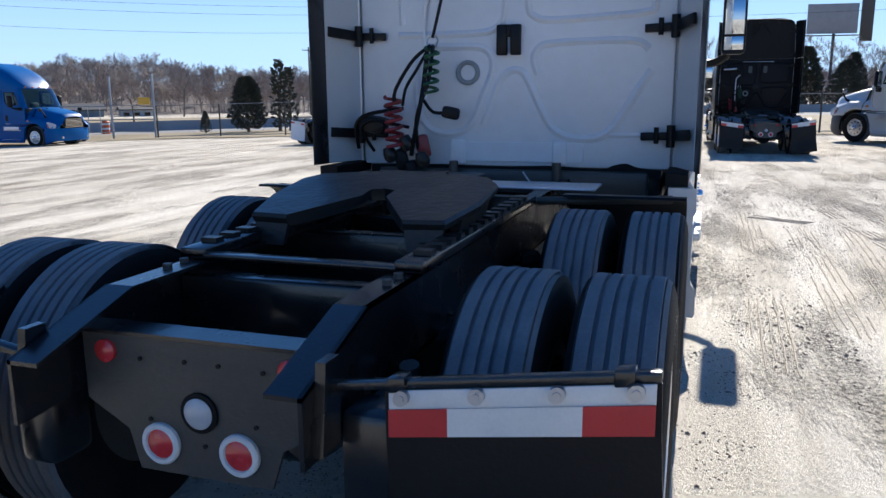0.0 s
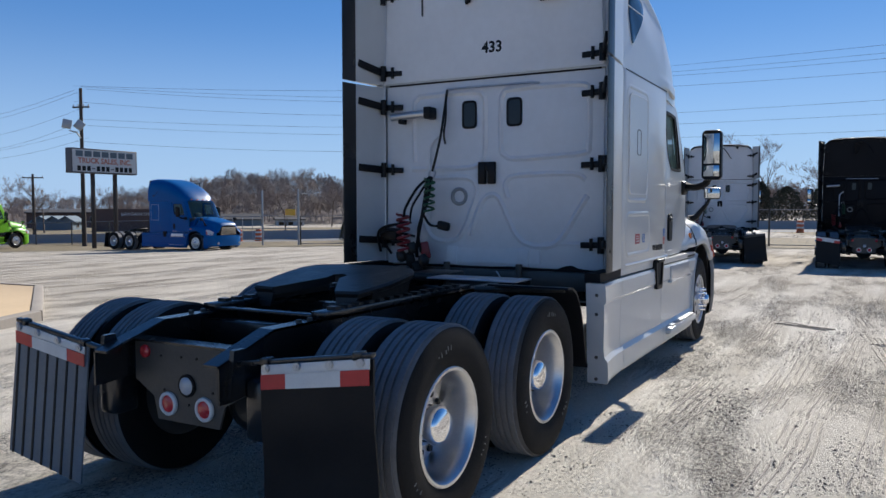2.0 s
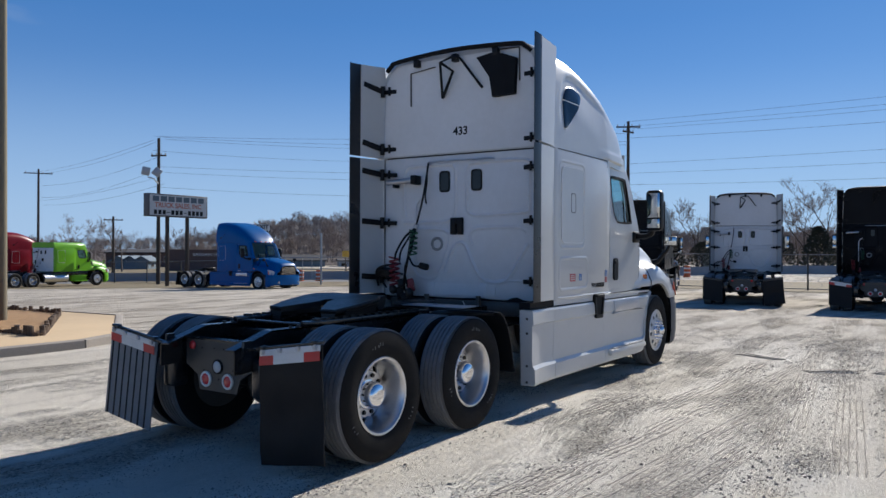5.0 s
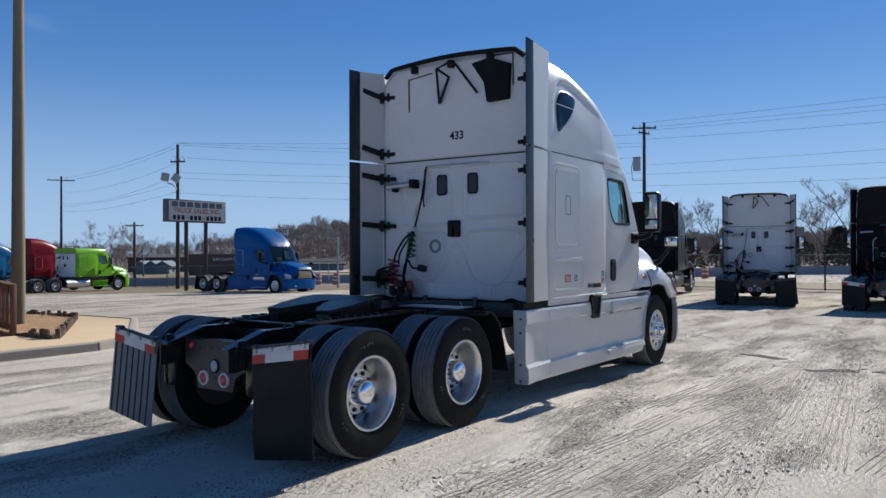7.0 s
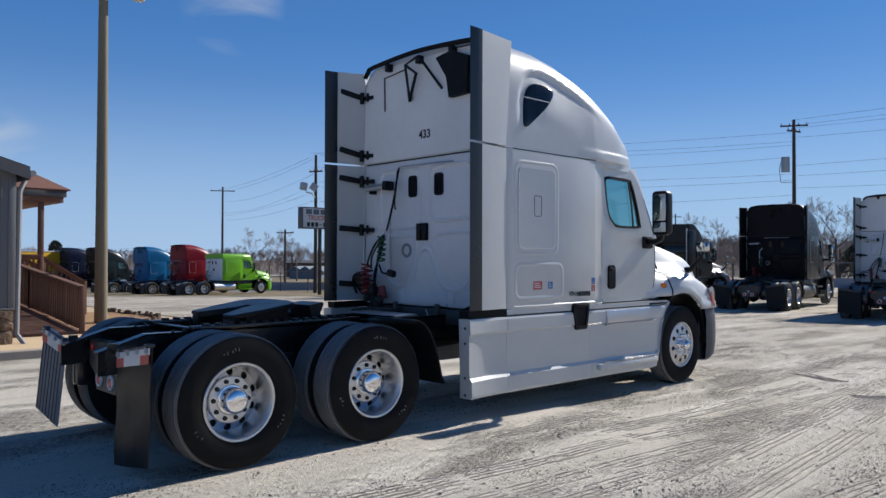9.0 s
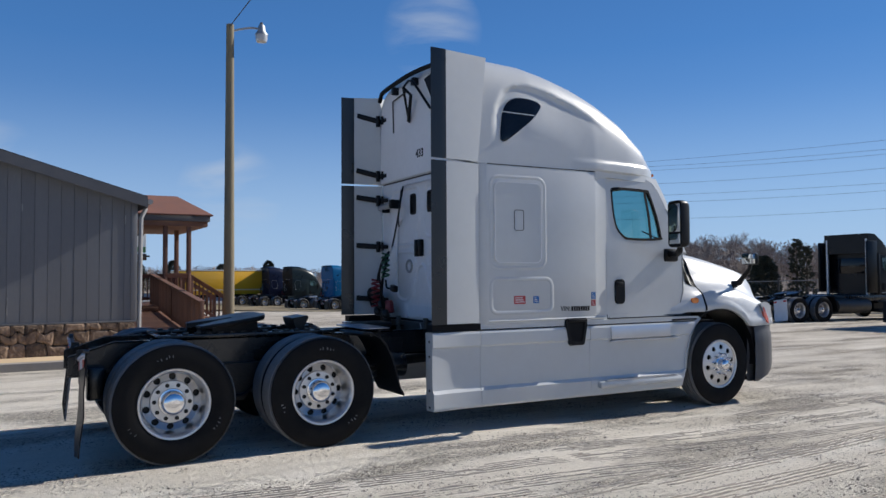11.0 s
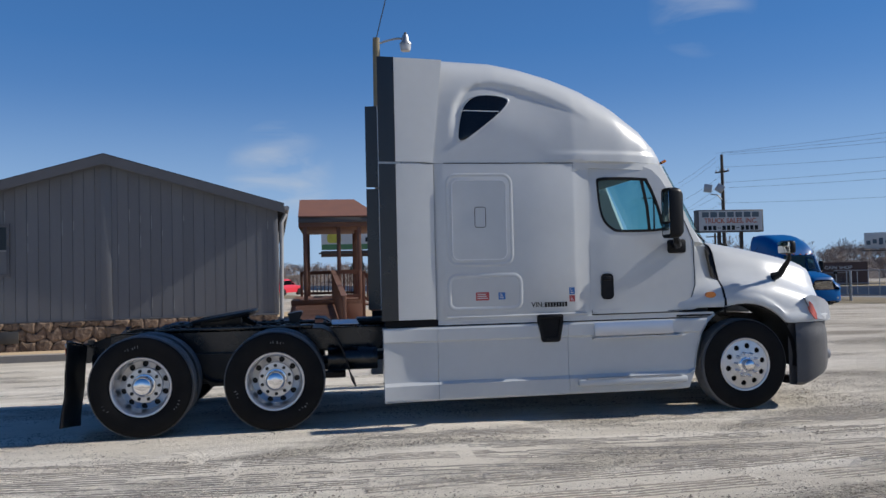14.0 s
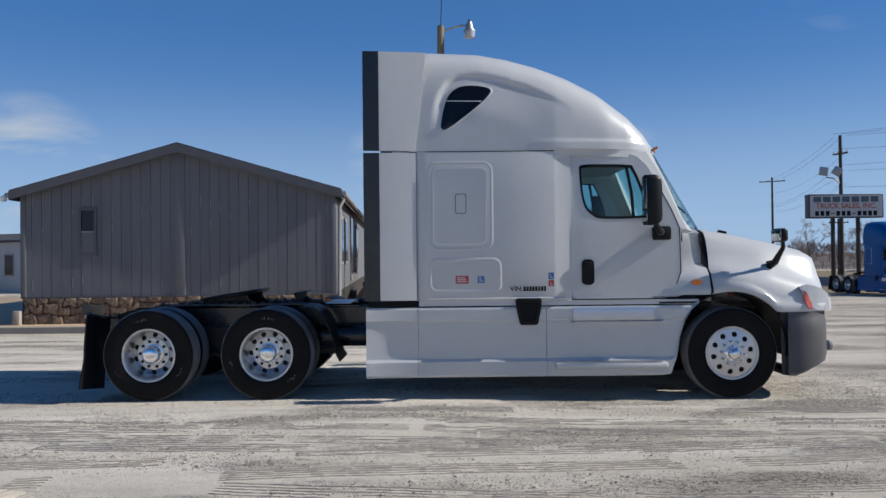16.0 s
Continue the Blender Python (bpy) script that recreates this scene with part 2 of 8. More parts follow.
def cyl(bm, p0, p1, r, seg=14, r2=None):
    p0, p1 = Vector(p0), Vector(p1)
    d = p1 - p0
    q = d.to_track_quat("Z", "Y").to_matrix().to_4x4()
    bmesh.ops.create_cone(bm, cap_ends=True, segments=seg, radius1=r, radius2=r if r2 is None else r2, depth=d.length, matrix=Matrix.Translation((p0 + p1) / 2) @ q)
    return bm


def tube(bm, pts, r, seg=8):
    """A round rod along points, r a number or one for each point."""
    pts = [Vector(p) for p in pts]
    rs = r if isinstance(r, (list, tuple)) else [r] * len(pts)
    rings, up = [], None
    for i, p in enumerate(pts):
        d = (pts[min(i + 1, len(pts) - 1)] - pts[max(i - 1, 0)]).normalized()
        if up is None:
            up = d.orthogonal().normalized()
        up = (up - d * up.dot(d))
        up = up.normalized() if up.length > 1e-5 else d.orthogonal().normalized()
        s = d.cross(up)
        rings.append([bm.verts.new(p + (up * math.cos(6.28318 * k / seg) + s * math.sin(6.28318 * k / seg)) * rs[i]) for k in range(seg)])
    for a, b in zip(rings, rings[1:]):
        for k in range(seg):
            bm.faces.new((a[k], a[(k + 1) % seg], b[(k + 1) % seg], b[k]))
    bm.faces.new(rings[0])
    bm.faces.new(rings[-1][::-1])
    return bm


def smooth_line(pts, n=6):
    """Points of a smooth curve through the given ones."""
    pts = [Vector(p) for p in pts]
    out = []
    for i in range(len(pts) - 1):
        a, b, c, d = pts[max(i - 1, 0)], pts[i], pts[i + 1], pts[min(i + 2, len(pts) - 1)]
        for k in range(n):
            t = k / n
            out.append(0.5 * (2 * b + (c - a) * t + (2 * a - 5 * b + 4 * c - d) * t * t + (3 * b - a - 3 * c + d) * t ** 3))
    return out + [pts[-1]]


def loft(bm, rings, closed=True, cap0=True, cap1=True):
    vr = [[bm.verts.new(p) for p in r] for r in rings]
    n = len(vr[0])
    for a, b in zip(vr, vr[1:]):
        for k in range(n if closed else n - 1):
            try:
                bm.faces.new((a[k], a[(k + 1) % n], b[(k + 1) % n], b[k]))
            except ValueError:
                pass
    if closed and cap0:
        bm.faces.new(vr[0])
    if closed and cap1:
        bm.faces.new(vr[-1][::-1])
    return vr


def prism(bm, poly, axis, a, b):
    """A flat polygon pushed from a to b along an axis; poly holds the other two coordinates in x, y, z order."""
    def put(u, v, w):
        return {"x": (w, u, v), "y": (u, w, v), "z": (u, v, w)}[axis]
    loft(bm, [[put(u, v, a) for u, v in poly], [put(u, v, b) for u, v in poly]])
    return bm


def lathe(bm, profile, seg=40, m=Matrix(), caps=True):
    """Turns (radius, height) pairs round x; height runs along x."""
    rings = []
    for r, h in profile:
        rings.append([m @ Vector((h, r * math.cos(6.28318 * k / seg), r * math.sin(6.28318 * k / seg))) for k in range(seg)])
    loft(bm, rings, True, caps and profile[0][0] > 1e-4, caps and profile[-1][0] > 1e-4)
    bmesh.ops.remove_doubles(bm, verts=bm.verts[:], dist=1e-5)
    return bm


def rounded(u0, u1, v0, v1, r, n=5):
    """A rectangle with round corners as a list of pairs."""
    out = []
    for cu, cv, a in ((u1 - r, v1 - r, 0), (u0 + r, v1 - r, 90), (u0 + r, v0 + r, 180), (u1 - r, v0 + r, 270)):
        for k in range(n + 1):
            t = radians(a + 90 * k / n)
            out.append((cu + r * math.cos(t), cv + r * math.sin(t)))
    return out


def ray_poly(c, ang, poly):
    best, d = 0, (math.cos(ang), math.sin(ang))
    for (x0, y0), (x1, y1) in zip(poly, poly[1:] + poly[:1]):
        ex, ey = x1 - x0, y1 - y0
        den = d[0] * ey - d[1] * ex
        if abs(den) < 1e-9:
            continue
        t = ((x0 - c[0]) * ey - (y0 - c[1]) * ex) / den
        s = ((x0 - c[0]) * d[1] - (y0 - c[1]) * d[0]) / den
        if t > 0 and -1e-6 <= s <= 1 + 1e-6:
            best = max(best, t)
    return (c[0] + d[0] * best, c[1] + d[1] * best)


def holed(bm, outer, inner, put, thick, n=56, rings=3):
    """A sheet with a hole: put(u, v, d) gives the place, d metres behind the face."""
    c = (sum(p[0] for p in inner) / len(inner), sum(p[1] for p in inner) / len(inner))
    angs = sorted({round(math.atan2(p[1] - c[1], p[0] - c[0]), 5) for p in outer + inner} | {round(-math.pi + 2 * math.pi * k / n, 5) for k in range(n)})
    o, i = [ray_poly(c, a, outer) for a in angs], [ray_poly(c, a, inner) for a in angs]
    lay = []
    for k in range(rings + 1):
        t = k / rings
        lay.append([put(a[0] * (1 - t) + b[0] * t, a[1] * (1 - t) + b[1] * t, 0) for a, b in zip(o, i)])
    lay.append([put(b[0], b[1], thick) for b in i])
    lay.append([put(a[0], a[1], thick) for a in o])
    lay.append(lay[0])
    loft(bm, lay, True, False, False)
    bmesh.ops.remove_doubles(bm, verts=bm.verts[:], dist=1e-5)
    return bm


def interp(table, t):
    """Smooth reading of a table of (t, value)."""
    if t <= table[0][0]:
        return table[0][1]
    for (a, va), (b, vb) in zip(table, table[1:]):
        if t <= b:
            return va + (vb - va) * (t - a) / (b - a)
    return table[-1][1]


def writing(name, text, size, m, material, parent=None, depth=0.002, label="", align="CENTER", bold=0.0):
    """Letters as a mesh; they stand in the local xy plane of the pose m."""
    cu = bpy.data.curves.new(name, "FONT")
    cu.body, cu.size, cu.extrude, cu.align_x, cu.align_y, cu.offset, cu.resolution_u = text, size, depth, align, "CENTER", bold, 3
    tmp = bpy.data.objects.new(name + "_tmp", cu)
    scene.collection.objects.link(tmp)
    bpy.context.view_layer.update()
    me = bpy.data.meshes.new_from_object(tmp.evaluated_get(bpy.context.evaluated_depsgraph_get()))
    bpy.data.objects.remove(tmp)
    bpy.data.curves.remove(cu)
    me.name = name
    me.materials.clear()
    me.materials.append(material)
    ob = new(name, me)
    ob.matrix_basis = m
    if parent:
        ob.parent = parent
    if label:
        ob["label"] = label
    return ob


def hill(x, y):
    """The yard's slope: it falls slightly away on the office side and ahead."""
    nose = min(1.0, max(0.0, (y - 5) / 3.5)) * (1 - min(1.0, max(0.0, (y - 11) / 6)))
    return -0.023 * max(0.0, min(-x - 8, 52)) - 0.010 * max(0.0, min(y - 9, 45)) - 0.045 * nose

# ---- semi trucks ----
# Truck frame: x to its right, y ahead, z up. Axles at y 2.27, 3.60 and 8.88; sleeper wall at 5.25.
REAR_AXLE, MID_AXLE, FRONT_AXLE, HUB_Z, TYRE_R = 2.27, 3.60, 8.88, 0.515, 0.52
ROOF = [(5.22, 4.03), (5.45, 4.05), (6.03, 4.03), (6.37, 3.97), (6.72, 3.88), (7.08, 3.75), (7.43, 3.58), (7.80, 3.31), (8.06, 3.05), (8.20, 2.86), (8.25, 2.80)]
ROOF_W = [(5.22, 1.205), (6.9, 1.205), (7.1, 1.185), (7.5, 1.14), (7.8, 1.06), (8.0, 0.93), (8.15, 0.68), (8.235, 0.40)]


def tyre_mesh(seg, tread):
    """A tyre round x, tread with five ribs; x = 0 is its middle."""
    bm = grow()
    r, w = TYRE_R, 0.135
    prof = [(0.288, -0.115), (0.31, -0.128), (0.36, -w - 0.004), (0.43, -w - 0.006), (0.475, -w + 0.002), (0.503, -w + 0.012), (r - 0.006, -w + 0.026)]
    for a, b in ((-0.105, -0.066), (-0.056, -0.024), (-0.014, 0.014), (0.024, 0.056), (0.066, 0.105)):
        prof += [(r - 0.013, a - 0.001), (r - 0.001, a + 0.002), (r, (a + b) / 2), (r - 0.001, b - 0.002), (r - 0.013, b + 0.001)]
    prof += [(a, -b) for a, b in reversed(prof[:7])]
    if tread:
        lathe(bm, prof[5:-5], seg, caps=False)
    else:
        lathe(bm, prof[-7:] + [(0.27, 0.1), (0.27, -0.1)] + prof[:7], seg, caps=False)
    return bm


def disc_with_holes(bm, r0, r1, rh, rhole, x0, x1, n=10):
    """The wheel's disc: n hand holes on radius rh, from r0 at x0 to r1 at x1."""
    step = 2 * math.pi / n
    lo, hi, half = r0 - rh, r1 - rh, step / 2 * rh
    turns = sorted([6.28318 * k / 24 for k in range(24)] + [math.atan2(v, u) % 6.28318 for u in (lo, hi) for v in (-half, half)])
    for i in range(n):
        def put(u, v, d):
            r, a = rh + u, i * step + v / rh
            return (x0 + (x1 - x0) * (r - r0) / (r1 - r0) - d, r * math.cos(a), r * math.sin(a))
        rim_, hole = [], []
        for t in turns:
            c, s_ = math.cos(t), math.sin(t)
            k = min((hi if c > 0 else lo) / c if abs(c) > 1e-6 else 9, (half if s_ > 0 else -half) / s_ if abs(s_) > 1e-6 else 9)
            rim_.append((k * c, k * s_))
            hole.append((rhole * c, rhole * s_))
        rows = [[put(u, v, 0) for u, v in rim_], [put(u, v, 0) for u, v in hole], [put(u, v, 0.014) for u, v in hole]]
        loft(bm, rows, True, False, False)


def drive_rim(seg=36):
    """Outer rim of a dual wheel: deep dish, disc well inside."""
    bm = grow()
    lathe(bm, [(0.292, 0.118), (0.305, 0.125), (0.300, 0.130), (0.285, 0.128), (0.272, 0.112), (0.262, 0.06), (0.255, -0.04), (0.250, -0.078)], seg, caps=False)
    disc_with_holes(bm, 0.180, 0.252, 0.2165, 0.030, -0.050, -0.078)
    return bm


def steer_rim(seg=36):
    bm = grow()
    lathe(bm, [(0.292, 0.118), (0.305, 0.125), (0.300, 0.130), (0.285, 0.128), (0.276, 0.118)], seg, caps=False)
    disc_with_holes(bm, 0.085, 0.277, 0.212, 0.031, 0.138, 0.116)
    return bm


def hub_bm(x0, x1, r0, rc):
    """Bolt flange, nuts and a round cap."""
    bm = grow()
    lathe(bm, [(r0, x0 - 0.02), (r0, x0), (r0 - 0.012, x0 + 0.008), (rc + 0.012, x0 + 0.010), (rc, x0 + 0.012), (rc, x1 - 0.045), (rc * 0.93, x1 - 0.022), (rc * 0.72, x1 - 0.006), (rc * 0.35, x1), (0.0, x1 + 0.001)], 28)
    return bm


def nuts_bm(x, r, n=10, s=0.017, h=0.035):
    bm = grow()
    for k in range(n):
        a = 6.28318 * (k + 0.5) / n
        cyl(bm, (x, r * math.cos(a), r * math.sin(a)), (x + h, r * math.cos(a), r * math.sin(a)), s, 8, s * 0.8)
    return bm


MESHES = {}


def nuts(root, key, x, r, material, detail):
    """The ten wheel nuts: one by one on the near truck."""
    if not detail:
        o = tagged(new("wheel_nut", shared(key + "_ring", lambda: nuts_bm(x, r), material)), kind="stuff")
        o.parent = root
        return
    me = shared(key, lambda: lathe(grow(), [(0.021, 0.0), (0.021, 0.012), (0.016, 0.018), (0.0155, 0.058), (0.010, 0.068), (0.0, 0.070)], 10) if key == "nut_s" else cyl(grow(), (0, 0, 0), (0.018, 0, 0), 0.020, 8, 0.0165), material)
    for k in range(10):
        a = 6.28318 * (k + 0.5) / 10
        o = new("wheel_nut", me)
        o.parent = root
        o.location = (x, r * math.cos(a), r * math.sin(a))


def shared(key, make, material):
    """One mesh made once and shared between alike parts."""
    if key not in MESHES:
        ob = part(key, make(), material)
        MESHES[key] = ob.data
        bpy.data.objects.remove(ob)
    return MESHES[key]


def wheel(parent, side, y, x, kind, detail):
    """A wheel with its tyre, rim and hub; side is 1 on the truck's right."""
    seg = 56 if detail else 28
    root = new("wheel")
    root.parent = parent
    root.matrix_basis = pose(side * x, y, HUB_Z - (0.045 if detail and kind == "steer" else 0.0), random.uniform(0, 360)) @ (Matrix() if side > 0 else pose(0, 0, 0, 0, 0, 180))

    def sub(name, me, label=""):
        o = new(name, me)
        o.parent = root
        if label:
            o["label"] = label
        return o
    tyre = sub("tyre", shared("tyre%d" % seg, lambda: tyre_mesh(seg, False), TYRE))
    band = new("tread", shared("tread%d" % seg, lambda: tyre_mesh(seg, True), TREAD))
    band.parent = root
    band["label"] = "dusty ribbed tread"
    if kind == "outer" and detail and side > 0:
        bm = grow()
        for a0, count in ((20, 4), (148, 5), (262, 3)):
            for k in range(count):
                obox(bm, pose(0.1415, 0, 0) @ pose(0, 0, 0, a0 + 4.6 * k + random.uniform(-1, 1)) @ Matrix.Translation((0, 0.40 + random.uniform(-0.012, 0.012), 0)), 0.003, random.uniform(0.008, 0.030), random.uniform(0.004, 0.012))
        tagged(part("sidewall_mark", bm, SCUFF, root, "rubbed pale raised marks on the sidewall"), kind="stuff")
    if kind == "steer":
        sub("rim", shared("rim_s", lambda: steer_rim(36), RIM), "polished ten-hole aluminium rim")
        sub("brake_drum", shared("drum_s", lambda: lathe(grow(), [(0.27, 0.02), (0.27, 0.075), (0.0, 0.076)], 28), GREASE), "dark brake drum")
        sub("hub", shared("hub_s", lambda: hub_bm(0.134, 0.245, 0.092, 0.066), CHROME), "chrome hub cover")
        nuts(root, "nut_s", 0.132, 0.128, CHROME, detail)
    elif kind == "outer":
        sub("rim", shared("rim_d", lambda: drive_rim(36), RIM), "deep polished aluminium rim")
        sub("brake_drum", shared("drum_d", lambda: lathe(grow(), [(0.245, -0.13), (0.245, -0.105), (0.0, -0.104)], 28), GREASE), "dark brake drum")
        sub("hub_flange", shared("flange_d", lambda: lathe(grow(), [(0.187, -0.065), (0.187, -0.034), (0.180, -0.026), (0.118, -0.024), (0.108, -0.032), (0.0, -0.034)], 36), RIM), "pale aluminium bolt flange")
        sub("hub", shared("hub_d", lambda: hub_bm(-0.030, 0.100, 0.114, 0.101), CHROME), "chrome axle cap")
        nuts(root, "nut_d", -0.027, 0.148, GREASE, detail)
    else:
        sub("rim", shared("rim_i", lambda: lathe(grow(), [(0.29, -0.12), (0.30, -0.12), (0.27, 0.0), (0.30, 0.12), (0.25, 0.12), (0.25, -0.12)], 24), DARKSTEEL))
    return root


CREASE = [(5.50, 3.06), (5.515, 3.25), (5.56, 3.45), (5.66, 3.62), (5.80, 3.695), (6.0, 3.71), (6.25, 3.67), (6.6, 3.555), (6.9, 3.42), (7.14, 3.27)]


def moulding(y, z):
    """How far the roof's side is drawn in below its crease, and let out at the brow over the door."""
    brow = 0.020 * min(1.0, max(0.0, (y - 6.55) / 0.5)) * min(1.0, max(0.0, (z - 2.79) / 0.012)) * min(1.0, max(0.0, (2.925 - z) / 0.03)) if z < 2.93 else 0.0
    if not (5.50 < y < 7.14) or z > interp([(v, w) for v, w in CREASE], y):
        return -brow
    best, along = 9.0, 0.0
    for i, ((ya, za), (yb, zb)) in enumerate(zip(CREASE, CREASE[1:])):
        ey, ez = yb - ya, zb - za
        t = min(1.0, max(0.0, ((y - ya) * ey + (z - za) * ez) / (ey * ey + ez * ez)))
        d = math.hypot(y - ya - t * ey, z - za - t * ez)
        if d < best:
            best, along = d, i + t
    fade = min(1.0, along / 1.6) * min(1.0, (len(CREASE) - 1 - along) / 2.4)
    rise = min(1.0, best / 0.055)
    rise = rise * rise * (3 - 2 * rise)
    fall = min(1.0, max(0.0, (best - 0.10) / 0.42))
    return 0.034 * fade * rise * (1 - fall * fall * (3 - 2 * fall)) - brow


def roof_x(y, f):
    """Half width of the roof at a station and a share f of its height."""
    top, w = interp(ROOF, y), interp(ROOF_W, y)
    e = interp([(5.2, 5.5), (6.3, 4.9), (7.2, 4.0), (8.0, 3.0), (8.3, 2.4)], y)
    z = 2.79 + (top - 2.79) * f
    return w * max(0.0, 1 - f ** e) ** (1 / e) - 0.035 * (z - 2.79), z


def roof_ring(y, sides=9, over=9, moulded=False):
    """The roof cap at a station as one open arch from right to left."""
    half = []
    for k in range(sides + 1):
        x, z = roof_x(y, 0.93 * k / sides)
        half.append((x - (moulding(y, z) if moulded else 0.0), y, z))
    top = interp(ROOF, y)
    e = interp([(5.2, 5.5), (6.3, 4.9), (7.2, 4.0), (8.0, 3.0), (8.3, 2.4)], y)
    xe = half[-1][0]
    t0 = math.asin(0.93 ** (e / 2))
    xo = interp(ROOF_W, y) * math.cos(t0) ** (2 / e)
    for k in range(1, over + 1):
        t = t0 + (math.pi / 2 - t0) * k / over
        half.append((interp(ROOF_W, y) * max(0.0, math.cos(t)) ** (2 / e) * xe / xo if k < over else 0.0, y, 2.79 + (top - 2.79) * math.sin(t) ** (2 / e)))
    return half + [(-x, yy, z) for x, yy, z in reversed(half[:-1])]


def skirt_profile():
    return [(1.10, 1.02), (1.217, 1.02), (1.227, 0.995), (1.230, 0.875), (1.214, 0.855), (1.206, 0.50), (1.212, 0.44), (1.238, 0.405), (1.240, 0.262), (1.228, 0.235), (1.12, 0.235)]


def body_plan(z, x_out=1.213):
    """Plan outline of the sleeper, from rear middle round the right side to the front edge."""
    return [(0, 5.25), (0.6, 5.25), (1.02, 5.25), (1.10, 5.262), (1.165, 5.29), (x_out - 0.008, 5.34), (x_out, 5.42), (x_out, 6.3), (x_out - 0.002, 6.86), (x_out - 0.012, 6.90), (1.172, 7.02), (1.165, 7.07)]


def door_x(y, z):
    """How far out the door skin stands."""
    return 1.168 - 0.05 * max(0.0, y - 7.3) - 0.055 * max(0.0, z - 1.9) - 0.02 * max(0.0, 1.35 - z)


def build_truck(name, label, body=WHITE, rear=WHITE_REAR, group="", detail=False, extenders=True, skirts=True, roof="high", chassis=FRAME, tail_marks=True, flaps=BLACK, bumper=None, flap_marks=True):
    T = thing(name, label, "truck", group)
    # frame rails, bent down at the tail
    for s in (1, -1):
        bm = grow()
        prof = [(1.48, 0.885), (1.86, 1.005), (8.9, 1.005), (9.6, 0.90), (9.6, 0.72), (8.9, 0.74), (1.9, 0.74), (1.55, 0.70), (1.48, 0.70)]
        for x0, x1 in ((s * 0.43, s * 0.442),):
            prism(bm, prof, "x", x0, x1)
        # top flange
        for (ya, za), (yb, zb) in zip(prof[:3], prof[1:3]):
            loft(bm, [[(s * 0.34, ya, za), (s * 0.442, ya, za), (s * 0.442, ya, za - 0.012), (s * 0.34, ya, za - 0.012)], [(s * 0.34, yb, zb), (s * 0.442, yb, zb), (s * 0.442, yb, zb - 0.012), (s * 0.34, yb, zb - 0.012)]])
        box(bm, s * 0.34, s * 0.442, 1.86, 8.9, 0.742, 0.756)
        part("frame_rail", bm, chassis, T)
    for y, h in ((2.25, 0.2), (2.95, 0.24), (3.65, 0.2), (4.6, 0.2), (6.2, 0.2), (9.5, 0.15)):
        part("crossmember", box(grow(), -0.43, 0.43, y - 0.05, y + 0.05, 0.76, 0.76 + h, 0.01), chassis, T)
    # tail plate with lamps
    plate = part("tail_plate", prism(grow(), [(-0.40, 0.905), (0.40, 0.905), (0.40, 0.70), (0.25, 0.62), (0.21, 0.50), (-0.23, 0.50), (-0.26, 0.62), (-0.40, 0.70)], "y", 1.705, 1.718), DARKSTEEL, T, "sooty steel tail plate")
    part("flange", box(grow(), -0.43, 0.43, 1.70, 1.80, 0.905, 0.917), chassis, plate)
    if tail_marks:
        for x in (-0.145, 0.115):
            bm = grow()
            lathe(bm, [(0.063, 0.0), (0.063, 0.012), (0.058, 0.017), (0.047, 0.017), (0.044, 0.010)], 28, pose(x, 1.704, 0.592, 0, 0, -90))
            part("lamp_ring", bm, TAPE, plate)
            part("tail_lamp", lathe(grow(), [(0.045, 0.0), (0.045, 0.010), (0.035, 0.016), (0.0, 0.018)], 24, pose(x, 1.704, 0.592, 0, 0, -90)), REDLENS, plate, "round red tail lamp")
        part("reverse_lamp", lathe(grow(), [(0.046, 0.0), (0.046, 0.012), (0.034, 0.020), (0.0, 0.023)], 24, pose(-0.01, 1.704, 0.700, 0, 0, -90)), CLEARLENS, plate, "round white reversing lamp")
        part("lamp_grommet", lathe(grow(), [(0.060, 0.0), (0.060, 0.008), (0.046, 0.010)], 24, pose(-0.01, 1.7045, 0.700, 0, 0, -90)), RUBBER, plate)
        for x in (-0.315, 0.285):
            part("side_marker_lamp", lathe(grow(), [(0.034, 0.0), (0.034, 0.012), (0.02, 0.02), (0.0, 0.022)], 18, pose(x, 1.704, 0.855, 0, 0, -90)), REDLENS, plate, "small red marker lamp")
        for x, z in ((-0.2, 0.84), (-0.05, 0.845), (0.06, 0.845), (0.2, 0.84), (-0.18, 0.66), (0.17, 0.68), (0.0, 0.60)) if detail else ():
            part("bolt", cyl(grow(), (x, 1.7, z), (x, 1.706, z), 0.007, 8), BLACK, plate)
    # axles, springs, drive shaft, air tanks
    for y in (REAR_AXLE, MID_AXLE):
        bm = grow()
        cyl(bm, (-0.9, y, HUB_Z), (0.9, y, HUB_Z), 0.075)
        bmesh.ops.create_uvsphere(bm, u_segments=16, v_segments=10, radius=0.21, matrix=Matrix.Translation((0, y, HUB_Z)))
        part("axle", bm, GREASE, T)
        for s in (1, -1):
            bm = grow()
            lathe(bm, [(0.10, -0.12), (0.135, -0.09), (0.135, 0.07), (0.11, 0.1)], 18, pose(s * 0.39, y + 0.28, 0.66, 0, -90, 0))
            part("air_spring", bm, RUBBER, T)
            part("shock_absorber", cyl(grow(), (s * 0.50, y - 0.2, 0.48), (s * 0.51, y - 0.28, 0.80), 0.03), DARKSTEEL, T)
            part("trailing_arm", box(grow(), s * 0.39 - 0.05, s * 0.39 + 0.05, y - 0.1, y + 0.75, 0.42, 0.50, 0.01), GREASE, T)
            part("brake_chamber", lathe(grow(), [(0.0, -0.1), (0.085, -0.1), (0.09, 0.0), (0.085, 0.1), (0.0, 0.1)], 16, pose(s * 0.22, y - 0.28, 0.58, 0, 0, 90)), DARKSTEEL, T)
